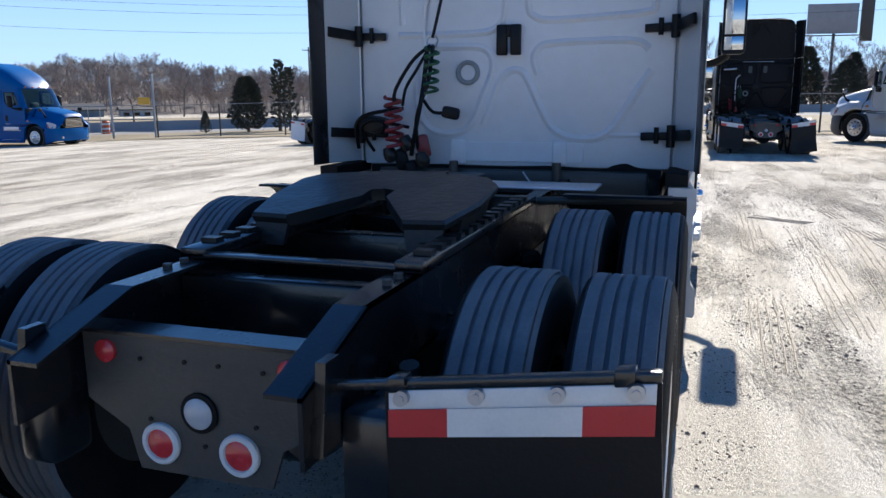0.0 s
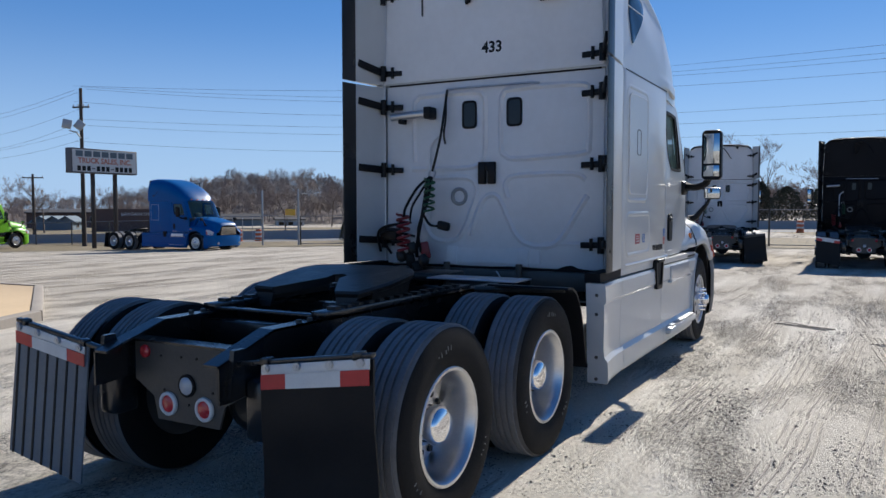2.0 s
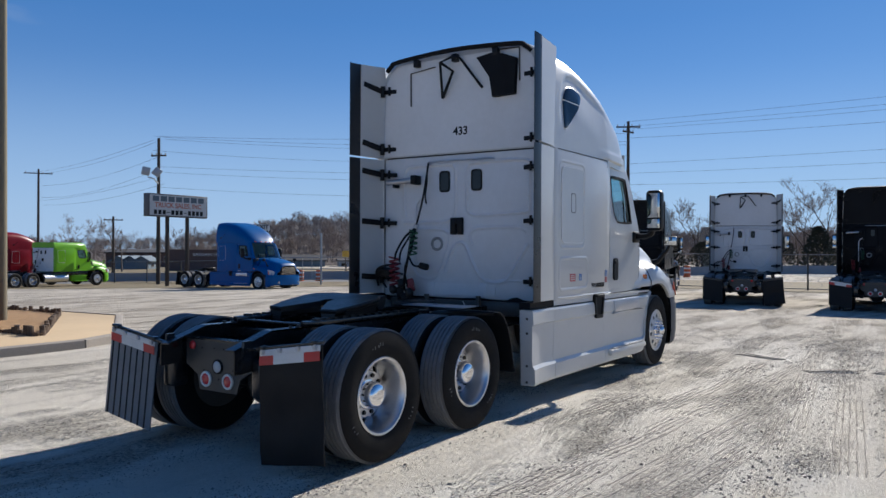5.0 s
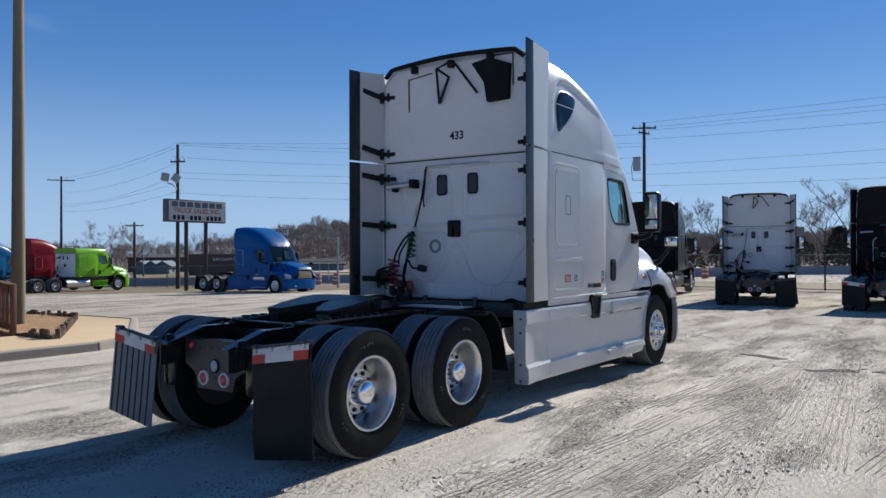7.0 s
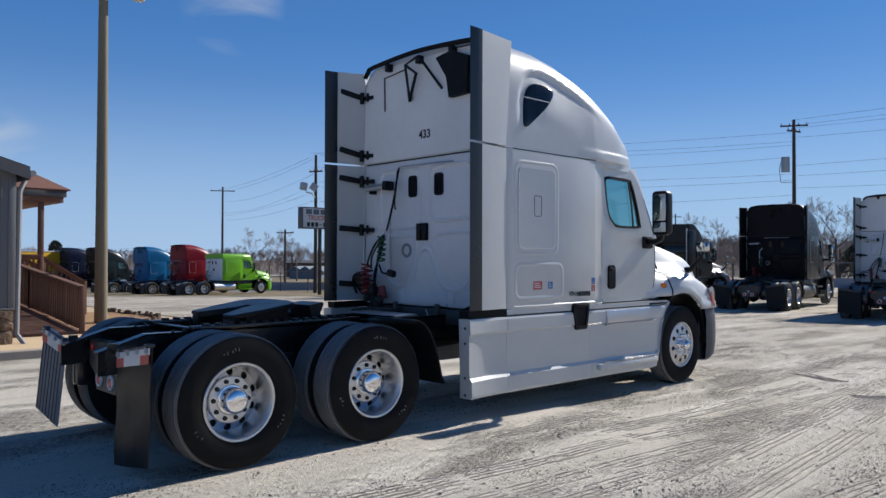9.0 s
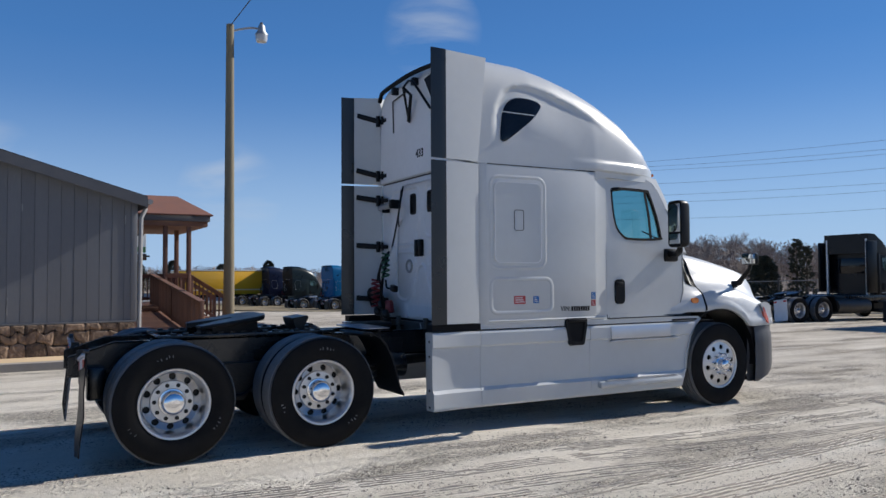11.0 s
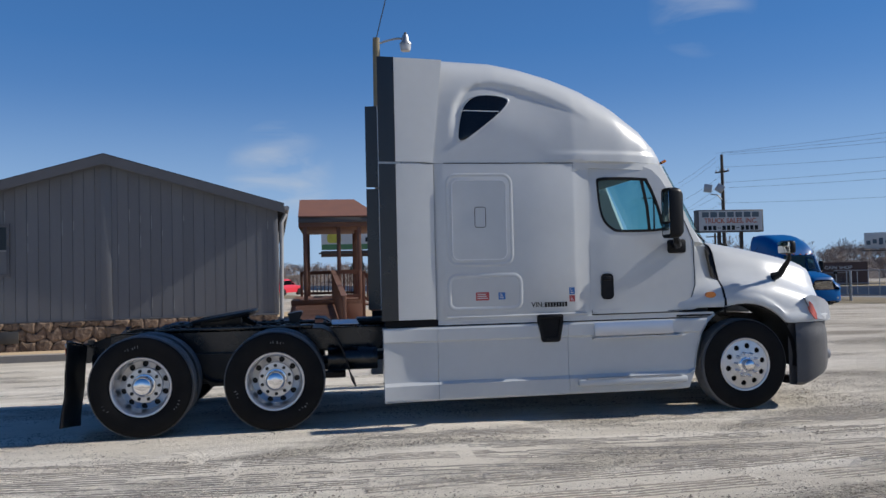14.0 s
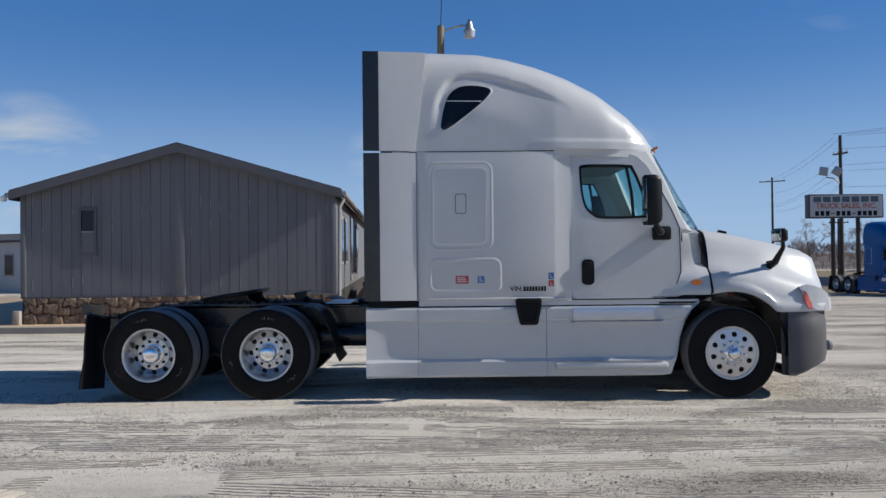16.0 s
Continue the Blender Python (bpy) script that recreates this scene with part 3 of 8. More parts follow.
    for s in (1, -1):
        part("suspension_bracket", prism(grow(), [(2.66, 0.76), (3.22, 0.76), (3.14, 0.56), (3.02, 0.40), (2.86, 0.40), (2.74, 0.56)], "x", s * 0.43, s * 0.56), GREASE, T)
        part("brake_line", tube(grow(), smooth_line([(s * 0.50, 2.72, 0.70), (s * 0.58, 2.80, 0.52), (s * 0.60, 3.0, 0.46), (s * 0.52, 3.18, 0.62)], 5), 0.018, 6), BLACK, T)
    part("drive_shaft", cyl(grow(), (0, 3.4, 0.55), (0, 7.6, 0.75), 0.055), GREASE, T)
    part("rear_drive_shaft", cyl(grow(), (0.0, 2.4, 0.56), (0, 3.4, 0.6), 0.05), GREASE, T)
    part("front_axle", cyl(grow(), (-0.95, FRONT_AXLE, 0.47), (0.95, FRONT_AXLE, 0.47), 0.06), GREASE, T)
    for s in (1, -1):
        part("air_tank", cyl(grow(), (s * 0.62, 4.15, 0.66), (s * 0.62, 4.7, 0.66), 0.13, 20), chassis, T)
        # quarter fender over the foremost drive wheels
        bm = grow()
        arc = [(4.00, 1.055), (4.10, 1.05), (4.18, 1.01), (4.25, 0.93), (4.30, 0.83), (4.34, 0.72), (4.375, 0.60), (4.40, 0.50), (4.44, 0.43)]
        loft(bm, [[(s * 0.60, y, z), (s * 1.22, y, z), (s * 1.22, y - 0.010, z - 0.012), (s * 0.60, y - 0.010, z - 0.012)] for y, z in arc])
        part("quarter_fender", bm, BLACK, T, "bent black rubber quarter fender")
        part("fender_bracket", cyl(grow(), (s * 0.44, 4.12, 1.0), (s * 1.15, 4.12, 1.03), 0.022), DARKSTEEL, T)
        # wheels
        for y in (REAR_AXLE, MID_AXLE):
            wheel(T, s, y, 1.10, "outer", detail)
            wheel(T, s, y, 0.765, "inner", detail)
        wheel(T, s, FRONT_AXLE, 1.06, "steer", detail)
        # mud flap on its hanger
        zt = 0.905 if s > 0 else 0.885
        before = set(o.name for o in scene.objects)
        bar = part("mud_flap_hanger", box(grow(), s * 0.44, s * 1.235, 1.565, 1.60, zt + 0.035, zt + 0.058, 0.006), chassis, T)
        bm = grow()
        n = 8
        rows = []
        for k in range(n + 1):
            z = zt + 0.03 - (zt - (0.07 if s > 0 else 0.16)) * k / n
            y = 1.575 - (0.05 * k / n + 0.012 * math.sin(k * 1.1) * max(0.0, min(1.0, (k - 1.6) / 3)) if s > 0 else 0.07 * k / n)
            rows.append([(s * (0.61 + 0.625 * j / 6) + (0.075 * (k / n) ** 1.5 if s > 0 else 0.0), y + (0.007 * math.sin(j * 1.3 + k) * max(0.0, min(1.0, (k - 1.6) / 3)) if s > 0 else 0), z) for j in range(7)])
        back = [[(x, y + 0.010, z) for x, y, z in r] for r in rows]
        loft(bm, [r + b[::-1] for r, b in zip(rows, back)])
        flap = part("mud_flap", bm, flaps if s > 0 else MATS_FLAP_L if detail else flaps, T, "black rubber mud flap" if s > 0 else "ribbed black mud flap")
        if detail and s < 0:
            for j in range(7):
                x = -1.20 + 0.085 * j
                bm = grow()
                loft(bm, [[(x - 0.007, 1.560, zt - 0.08), (x + 0.007, 1.560, zt - 0.08), (x + 0.007, 1.570, zt - 0.08), (x - 0.007, 1.570, zt - 0.08)], [(x - 0.007, 1.500, 0.19), (x + 0.007, 1.500, 0.19), (x + 0.007, 1.51, 0.19), (x - 0.007, 1.51, 0.19)]])
                part("rib", bm, BLACK, flap)
        part("flap_plate", box(grow(), s * 0.625, s * 1.225, 1.560, 1.566, zt - 0.012, zt + 0.035, 0.002), TAPE if flap_marks else DARKSTEEL, flap, "metal flap weight")
        for x0, x1, m_ in ((0.625, 0.77, RED), (0.77, 1.075, TAPE), (1.075, 1.225, RED)) if tail_marks and flap_marks else ():
            part("reflective_strip", box(grow(), s * x0, s * x1, 1.5555, 1.5585, zt - 0.078, zt - 0.010), m_, flap)
        if detail:
            for x in (0.66, 0.84, 1.02, 1.185):
                bm = cyl(grow(), (s * x, 1.56, zt + 0.02), (s * x, 1.545, zt + 0.02), 0.019, 14)
                cyl(bm, (s * x, 1.55, zt + 0.02), (s * x, 1.54, zt + 0.02), 0.010, 6)
                part("flap_bolt", bm, ALU_DULL, flap)
            for x in (0.645, 1.16):
                part("hanger_clip", box(grow(), s * x - 0.022, s * x + 0.022, 1.555, 1.605, zt + 0.03, zt + 0.068, 0.005), chassis, bar)
        # the hanger droops towards the frame
        lean = Matrix.Identity(4)
        lean[2][0], lean[2][3] = s * 0.145, -0.93 * 0.145
        for o in [o for o in scene.objects if o.name not in before]:
            o.data.transform(lean)
        part("hanger_gusset", prism(grow(), [(1.52, 0.72), (1.62, 0.72), (1.62, 0.95), (1.55, 0.95)], "x", s * 0.443, s * 0.47), chassis, T)
        part("tail_box", box(grow(), s * 0.46, s * 0.60, 1.62, 1.78, 0.50, 0.80, 0.03), chassis, T)
    # fifth wheel: tilted plate with a throat, on a slider
    fw = part("fifth_wheel", fifth_wheel(), GREASE, T, "greasy steel fifth wheel plate")
    for s in (1, -1):
        part("fifth_wheel_bracket", prism(grow(), [(2.62, 1.03), (3.3, 1.03), (3.15, 1.13), (2.8, 1.13)], "x", s * 0.31, s * 0.36), GREASE, fw)
        rail = part("slide_rail", box(grow(), s * 0.36, s * 0.46, 2.25, 4.0, 1.008, 1.045, 0.005), chassis, T)
        for k in range(14 if detail else 0):
            part("slide_tooth", box(grow(), s * 0.385, s * 0.45, 2.36 + 0.11 * k, 2.41 + 0.11 * k, 1.045, 1.062), GREASE, rail)
        for k in range(2):
            part("frame_bolt", cyl(grow(), (s * 0.40, 2.1 + 0.09 * k, 1.0), (s * 0.40, 2.1 + 0.09 * k, 1.022), 0.016, 6), DARKSTEEL, T)
    part("slider_crossbar", box(grow(), -0.46, 0.46, 2.25, 2.31, 1.01, 1.028, 0.006), chassis, T)
    # deck plate behind the cab, and the dark crossmember below the rear wall
    part("deck_plate", box(grow(), -0.04, 0.74, 4.20, 4.50, 1.050, 1.062, 0.004), KICK, T, "bare aluminium deck plate")
    if detail:
        part("deck_shield", prism(grow(), [(3.72, 1.03), (3.80, 1.03), (3.86, 1.16), (3.84, 1.175), (3.68, 1.15)], "x", -0.36, 0.02), GREASE, T, "bent black shield behind the fifth wheel")
        part("deck_hump", box(grow(), -0.40, -0.05, 4.5, 4.9, 1.0, 1.07, 0.03), GREASE, T)
        part("thin_stick", tube(grow(), [(0.12, 5.17, 1.05), (0.22, 5.15, 0.92)], 0.006, 5), TAPE, T, "thin white stick")
    part("cab_underframe", box(grow(), -1.02, 1.02, 5.3, 8.2, 0.80, 1.07, 0.03), FRAME, T)
    part("cab_mount", box(grow(), -0.95, 0.95, 5.18, 5.28, 0.90, 1.06, 0.02), DARKSTEEL, T)
    for s in (1, -1):
        part("cab_air_bag", cyl(grow(), (s * 0.36, 5.12, 0.90), (s * 0.36, 5.12, 1.12), 0.03, 14), DARKSTEEL, T)
    build_cab(T, body, rear, detail, extenders, skirts, roof, bumper or GREY)
    return T


def fifth_wheel():
    bm = grow()
    tilt = Matrix.Translation((0, 2.98, 1.14)) @ pose(0, 0, 0, 8.5) @ Matrix.Diagonal((1, 0.68, 1, 1))
    top = [(-0.46, 0.28), (-0.40, 0.42), (-0.22, 0.50), (0.22, 0.50), (0.40, 0.42), (0.46, 0.28), (0.46, -0.12), (0.40, -0.50), (0.24, -0.52), (0.055, -0.08), (0.055, 0.06), (0.0, 0.09), (-0.055, 0.06), (-0.055, -0.08), (-0.24, -0.52), (-0.40, -0.50), (-0.46, -0.12)]
    loft(bm, [[tilt @ Vector((x, y, 0.03)) for x, y in top], [tilt @ Vector((x * 1.02, y * 1.02, 0.015)) for x, y in top], [tilt @ Vector((x, y, -0.01)) for x, y in top], [tilt @ Vector((x * 0.96, y * 0.96, -0.02)) for x, y in top]])
    for s in (1, -1):
        loft(bm, [[tilt @ Vector((s * 0.44, y, 0.0)), tilt @ Vector((s * 0.40, y, 0.0)), tilt @ Vector((s * 0.36, y, -0.12)), tilt @ Vector((s * 0.40, y, -0.12))] for y in (-0.35, 0.3)])
        loft(bm, [[tilt @ Vector((s * 0.40, -0.49, 0.01)), tilt @ Vector((s * 0.24, -0.51, 0.01)), tilt @ Vector((s * 0.26, -0.56, -0.09)), tilt @ Vector((s * 0.38, -0.55, -0.09))], [tilt @ Vector((s * 0.40, -0.45, 0.01)), tilt @ Vector((s * 0.24, -0.47, 0.01)), tilt @ Vector((s * 0.26, -0.52, -0.09)), tilt @ Vector((s * 0.38, -0.51, -0.09))]])
    return bm


def strip(bm, pts, w, put, lift=0.002):
    """A narrow raised line along 2D points on a surface."""
    pts = [Vector((*p, 0)) for p in pts]
    rows = []
    for i, p in enumerate(pts):
        d = (pts[min(i + 1, len(pts) - 1)] - pts[max(i - 1, 0)]).normalized()
        q = Vector((-d.y, d.x, 0)) * w / 2
        rows.append([put(p.x + q.x, p.y + q.y, -lift), put(p.x - q.x, p.y - q.y, -lift), put(p.x - q.x, p.y - q.y, 0.004), put(p.x + q.x, p.y + q.y, 0.004)])
    loft(bm, rows)
    return bm


def bead(bm, pts, w, put, h=0.008, taper=False):
    """A soft rounded swage line pressed into a panel."""
    pts = [Vector((*p, 0)) for p in pts]
    rows = []
    for i, p in enumerate(pts):
        d = (pts[min(i + 1, len(pts) - 1)] - pts[max(i - 1, 0)]).normalized()
        q = Vector((-d.y, d.x, 0))
        f = math.sin(math.pi * (i + 0.3) / (len(pts) - 0.4)) ** 0.7 if taper else 1.0
        rows.append([put(p.x + q.x * w * a * (0.4 + 0.6 * f), p.y + q.y * w * a * (0.4 + 0.6 * f), -h * b * f - (0.001 * f - 0.001) * 2) for a, b in ((-0.5, -0.2), (-0.35, 0.45), (0, 1), (0.35, 0.45), (0.5, -0.2))])
    loft(bm, rows, closed=False)
    return bm


def curve2(pts, n=6):
    return [(p.x, p.y) for p in smooth_line([(a, b, 0) for a, b in pts], n)]


WINDOW = [(7.185, 2.585), (7.26, 2.62), (7.72, 2.615), (7.80, 2.57), (7.90, 2.33), (7.955, 2.10), (7.93, 2.035), (7.45, 2.025), (7.33, 2.06), (7.24, 2.16), (7.20, 2.34)]
WINDOW = curve2(WINDOW + WINDOW[:1], 4)[:-1]


def build_cab(T, body, rear, detail, extenders, skirts, roof, bumper):
    # sleeper shell between the sill and the roof seam
    bm = grow()
    rings = []
    zs = (1.08, 1.10, 1.6, 2.2, 2.77, 2.788)
    for z in zs:
        half = body_plan(z, 1.213 if 1.09 < z < 2.78 else 1.207)
        if roof == "day":
            half = [(x, max(y, 6.80 + 0.02 * i)) for i, (x, y) in enumerate(half)]
        rings.append([(x, y, z) for x, y in half] + [(-x, y, z) for x, y in reversed(half[1:])])
    loft(bm, rings, True, True, True)
    sleeper = part("sleeper", bm, body, T)
    if roof == "high":
        bm = grow()
        ys = [5.22, 5.24, 5.3] + [5.3 + 0.035 * k for k in range(1, 55)] + [7.25, 7.32, 7.4, 7.48, 7.56, 7.64, 7.72, 7.79, 7.86, 7.92, 7.98, 8.03, 8.08, 8.12, 8.15, 8.18, 8.21, 8.235] if detail else [5.22, 5.24, 5.3, 5.45, 5.7, 6.0, 6.2, 6.4, 6.6, 6.8, 7.0, 7.2, 7.4, 7.6, 7.75, 7.88, 7.98, 8.06, 8.13, 8.18, 8.21, 8.235]
        rr = []
        for i, y in enumerate(ys):
            k = 0.985 if i == 0 else 1.0
            rr.append([(x * k, y, 2.792 + (z - 2.792) * k) for x, y, z in (roof_ring(y, 40, 12, True) if detail else roof_ring(y))])
        loft(bm, rr, True)
        cap = part("roof_cap", bm, body, T, "moulded high roof fairing")
        for s in (1, -1):
            roof_details(cap, s, body, detail)
        for x in (-0.75, -0.38, 0, 0.38, 0.75):
            yb = 8.225 - 0.16 * abs(x) ** 2
            part("marker_lamp", obox(grow(), pose(x, yb + 0.02, 2.86, 30, 0, -10 * x), 0.10, 0.06, 0.035, 0.012), AMBER, cap, "amber roof marker lamp")
    elif roof == "mid":
        bm = grow()
        loft(bm, [[(x * k, 5.25 + (y - 5.25) * k2, z) for x, y in [(1.2, 5.25), (1.2, 7.2), (1.05, 8.0), (0.6, 8.2), (-0.6, 8.2), (-1.05, 8.0), (-1.2, 7.2), (-1.2, 5.25)]] for z, k, k2 in ((2.79, 1, 1), (2.95, 0.99, 0.985), (3.1, 0.95, 0.93), (3.17, 0.86, 0.86))])
        part("roof_cap", bm, body, T)
    else:
        bm = grow()
        loft(bm, [[(1.05 * k, y, z0), (1.05 * k, y, z1), (-1.05 * k, y, z1), (-1.05 * k, y, z0)] for y, z0, z1, k in ((6.5, 2.79, 3.62, 1.0), (6.9, 2.79, 3.60, 1.0), (7.5, 2.79, 3.25, 0.95), (8.0, 2.79, 2.85, 0.8))])
        part("roof_fairing", bm, body, T)
        for s in (1, -1):
            part("cab_fairing", box(grow(), s * 1.10, s * 1.20, 6.25, 6.85, 1.15, 3.3, 0.03), body, T)
            part("exhaust_stack", cyl(grow(), (s * 0.95, 6.55, 0.9), (s * 0.95, 6.55, 3.4), 0.07), ALU_DULL, T)
        part("rear_window", box(grow(), -0.7, 0.7, 6.76, 6.81, 1.95, 2.6, 0.02), DARKGLASS, T)
    if roof != "day":
        rear_wall(T, sleeper, rear, detail, roof)
    if extenders:
        side_extenders(T, body, rear, detail)
    cab_front(T, sleeper, body, detail)
    hood(T, body, detail, bumper)
    side_things(T, sleeper, body, detail, skirts, roof)


def roof_side(y, z):
    """Outer x of the roof cap at a place on its side."""
    f = (z - 2.79) / (interp(ROOF, y) - 2.79)
    return roof_x(y, min(0.98, max(0.0, f)))[0] - moulding(y, z)


def roof_details(cap, s, body, detail):
    # triangular sleeper window with a rim
    win = curve2([(5.60, 3.07), (5.63, 3.04), (5.72, 3.08), (6.02, 3.31), (6.16, 3.46), (6.14, 3.52), (5.98, 3.55), (5.80, 3.53), (5.68, 3.42), (5.62, 3.22), (5.60, 3.07)], 4)[:-1]
    def put(y, z, d):
        return (s * (roof_side(y, z) - d), y, z)
    bm = grow()
    c = (sum(p[0] for p in win) / len(win), sum(p[1] for p in win) / len(win))
    rings = [[put(c[0] + (y - c[0]) * k, c[1] + (z - c[1]) * k, -h) for y, z in win] for k, h in ((1.0, -0.004), (1.0, 0.006), (0.97, 0.009), (0.6, 0.007), (0.02, 0.006))]
    loft(bm, rings)
    part("roof_window", bm, DARKGLASS, cap, "dark tinted roof side window")
    bm = grow()
    edge = [(c[0] + (y - c[0]) * 1.04, c[1] + (z - c[1]) * 1.04) for y, z in win]
    bead(bm, edge + edge[:1], 0.022, put, 0.006)
    part("window_rim", bm, body, cap)
    if detail:
        # pale bar across the upper third of the pane
        bm = grow()
        strip(bm, [(5.648, 3.375), (6.065, 3.365)], 0.010, put, 0.012)
        part("window_divider", bm, TAPE, cap, "thin pale divider across the roof window")


def rear_wall(T, sleeper, rear, detail, roof):
    def put(x, z, d):
        return (x, 5.248 + d, z)
    # pressed rear panel
    bm = grow()
    box(bm, -1.08, 1.08, 5.240, 5.256, 1.085, 2.775, 0.004)
    wall = part("rear_panel", bm, rear, sleeper, "dull white pressed rear panel")

    def put2(x, z, d):
        return (x, 5.240 + d, z)
    if roof == "high":
        bm = grow()
        prism(bm, [(-1.08, 2.805), (1.08, 2.805), (1.05, 3.70), (0.97, 3.84), (0.85, 3.93), (-0.85, 3.93), (-0.97, 3.84), (-1.05, 3.70)], "y", 5.205, 5.23)
        cap_wall = part("roof_rear_panel", bm, rear, sleeper)
        bm = grow()
        tube(bm, smooth_line([(-1.0, 5.16, 3.86), (-0.93, 5.15, 3.915), (-0.80, 5.14, 3.955), (0, 5.12, 3.99), (0.80, 5.14, 3.955), (0.93, 5.15, 3.915), (1.0, 5.16, 3.86)], 6), 0.028, 8)
        part("roof_edge_seal", bm, RUBBER, sleeper, "black rubber edge trim")
        for x in (-0.55, 0.0, 0.55):
            part("seal_clip", box(grow(), x - 0.035, x + 0.035, 5.13, 5.21, 3.86, 3.95, 0.008), BLACK, sleeper)
    for x in (-0.185, 0.262):
        part("rear_window", prism(grow(), rounded(x - 0.06, x + 0.06, 2.355, 2.575, 0.03), "y", 5.232, 5.245), DARKGLASS, wall, "small dark rear window")
        fr = grow()
        holed(fr, rounded(x - 0.074, x + 0.074, 2.338, 2.592, 0.04), rounded(x - 0.058, x + 0.058, 2.357, 2.573, 0.03), lambda u, v, d: (u, 5.228 + d, v), 0.012, 32, 1)
        part("window_seal", fr, RUBBER, wall)
    # ring vent and service box
    part("vent_ring", lathe(grow(), [(0.085, 0.0), (0.085, 0.014), (0.075, 0.022), (0.060, 0.018), (0.052, 0.004)], 28, pose(-0.29, 5.240, 1.72, 0, 0, -90), caps=False), VENTGREY, wall)
    bm = grow()
    for x in (-0.045, 0.05):
        box(bm, x - 0.035, x + 0.035, 5.19, 5.242, 1.83, 2.03, 0.01)
    box(bm, -0.08, 0.085, 5.20, 5.242, 1.95, 2.03, 0.01)
    part("cable_holder", bm, BLACK, wall, "black plastic cable holder")
    # pressed swages
    for pts, w, h in (
            ([(-0.77, 2.05), (-0.78, 2.55), (-0.74, 2.64), (-0.66, 2.665), (-0.14, 2.665), (-0.05, 2.63), (-0.03, 2.55), (-0.03, 2.14), (-0.07, 2.03), (-0.18, 1.985), (-0.45, 1.98), (-0.80, 1.98)], 0.055, 0.016),
            ([(0.94, 2.60), (0.86, 2.665), (0.24, 2.665), (0.15, 2.62), (0.13, 2.54), (0.13, 2.16), (0.17, 2.08), (0.27, 2.05), (0.6, 2.06), (0.90, 2.08), (0.95, 2.15), (0.95, 2.58)], 0.055, 0.016),
            ([(-0.62, 1.895), (-0.30, 1.895), (-0.18, 1.88), (-0.12, 1.82), (-0.12, 1.72), (-0.18, 1.56), (-0.25, 1.40), (-0.33, 1.32), (-0.45, 1.30), (-0.57, 1.33), (-0.64, 1.42), (-0.67, 1.55), (-0.67, 1.80)], 0.06, 0.017),
            ([(-0.18, 1.36), (-0.11, 1.55), (-0.05, 1.68), (0.02, 1.73), (0.09, 1.72), (0.14, 1.65), (0.21, 1.50), (0.29, 1.36), (0.38, 1.295), (0.50, 1.275), (0.63, 1.29), (0.73, 1.38), (0.84, 1.56), (0.94, 1.72)], 0.06, 0.017),
            ([(0.20, 1.70), (0.17, 1.80), (0.20, 1.87), (0.28, 1.90), (0.60, 1.91), (0.84, 1.90), (0.92, 1.85)], 0.055, 0.015),
            ([(0.55, 1.30), (0.98, 1.30)], 0.035, 0.010)):
        part("swage", bead(grow(), curve2(pts, 5), w, put2, h), rear, wall)
    part("lower_pressing", prism(grow(), rounded(-0.42, 0.52, 1.115, 1.245, 0.03), "y", 5.224, 5.245), rear, wall)
    # black strip added below the wall for the shade of the open cavity
    part("bottom_trim", prism(grow(), curve2([(-1.03, 1.07), (-0.5, 1.085), (-0.1, 1.075), (0.3, 1.09), (0.62, 1.07), (0.72, 1.10), (0.80, 1.115), (0.88, 1.09), (1.03, 1.075)], 4) + [(1.03, 1.02), (-1.03, 1.02)], "y", 5.228, 5.244), RUBBER, wall, "wavy black strip standing for the dark cavity under the rear wall")
    part("roof_seam", box(grow(), -1.05, 1.05, 5.236, 5.25, 2.778, 2.795), BLACK, wall)
    for x in (-0.36, 0.36):
        part("cab_latch_foot", box(grow(), x - 0.05, x + 0.05, 5.215, 5.25, 1.09, 1.26, 0.012), rear, wall)
    bm = grow()
    tube(bm, [(-0.42, 5.24, 2.71), (-0.40, 5.205, 2.71), (0.45, 5.205, 2.705), (0.50, 5.24, 2.70)], 0.010, 8)
    part("grab_rail", bm, ALU_DULL, wall)
    # work lamp on the left of the wall
    bm = grow()
    cyl(bm, (-0.98, 5.16, 2.475), (-0.60, 5.16, 2.495), 0.036, 16)
    part("work_lamp", bm, ALU_DULL, wall, "tubular grey work lamp")
    part("lamp_bracket", box(grow(), -0.60, -0.53, 5.10, 5.24, 2.44, 2.55, 0.012), BLACK, wall)
    part("lamp_clip", box(grow(), -0.90, -0.86, 5.14, 5.24, 2.41, 2.46, 0.008), BLACK, wall)
    # brackets high on the roof wall
    if roof == "high":
        bm = grow()
        tube(bm, [(-0.19, 5.19, 3.45), (-0.17, 5.10, 3.86), (0.02, 5.08, 3.90), (0.12, 5.09, 3.87), (0.36, 5.19, 3.52)], 0.016, 6)
        tube(bm, [(-0.17, 5.10, 3.86), (0.0, 5.12, 3.74), (-0.17, 5.17, 3.46)], 0.02, 6)
        part("strut_bracket", bm, BLACK, cap_wall, "black strut bracket")
        if detail:
            bm = grow()
            prism(bm, [(0.31, 3.86), (0.56, 3.90), (0.82, 3.80), (0.80, 3.40), (0.52, 3.39), (0.48, 3.62)], "y", 5.135, 5.20)
            part("deflector_plate", bm, RUBBER, cap_wall, "torn black deflector plate")
            for line in ([(-0.66, 5.20, 3.40), (-0.66, 5.19, 3.80), (-0.30, 5.19, 3.84)], [(0.84, 5.20, 3.55), (0.84, 5.19, 3.92), (0.56, 5.19, 3.93)]):
                part("bracket_trace", tube(grow(), line, 0.010, 4), DARKSTEEL, cap_wall)
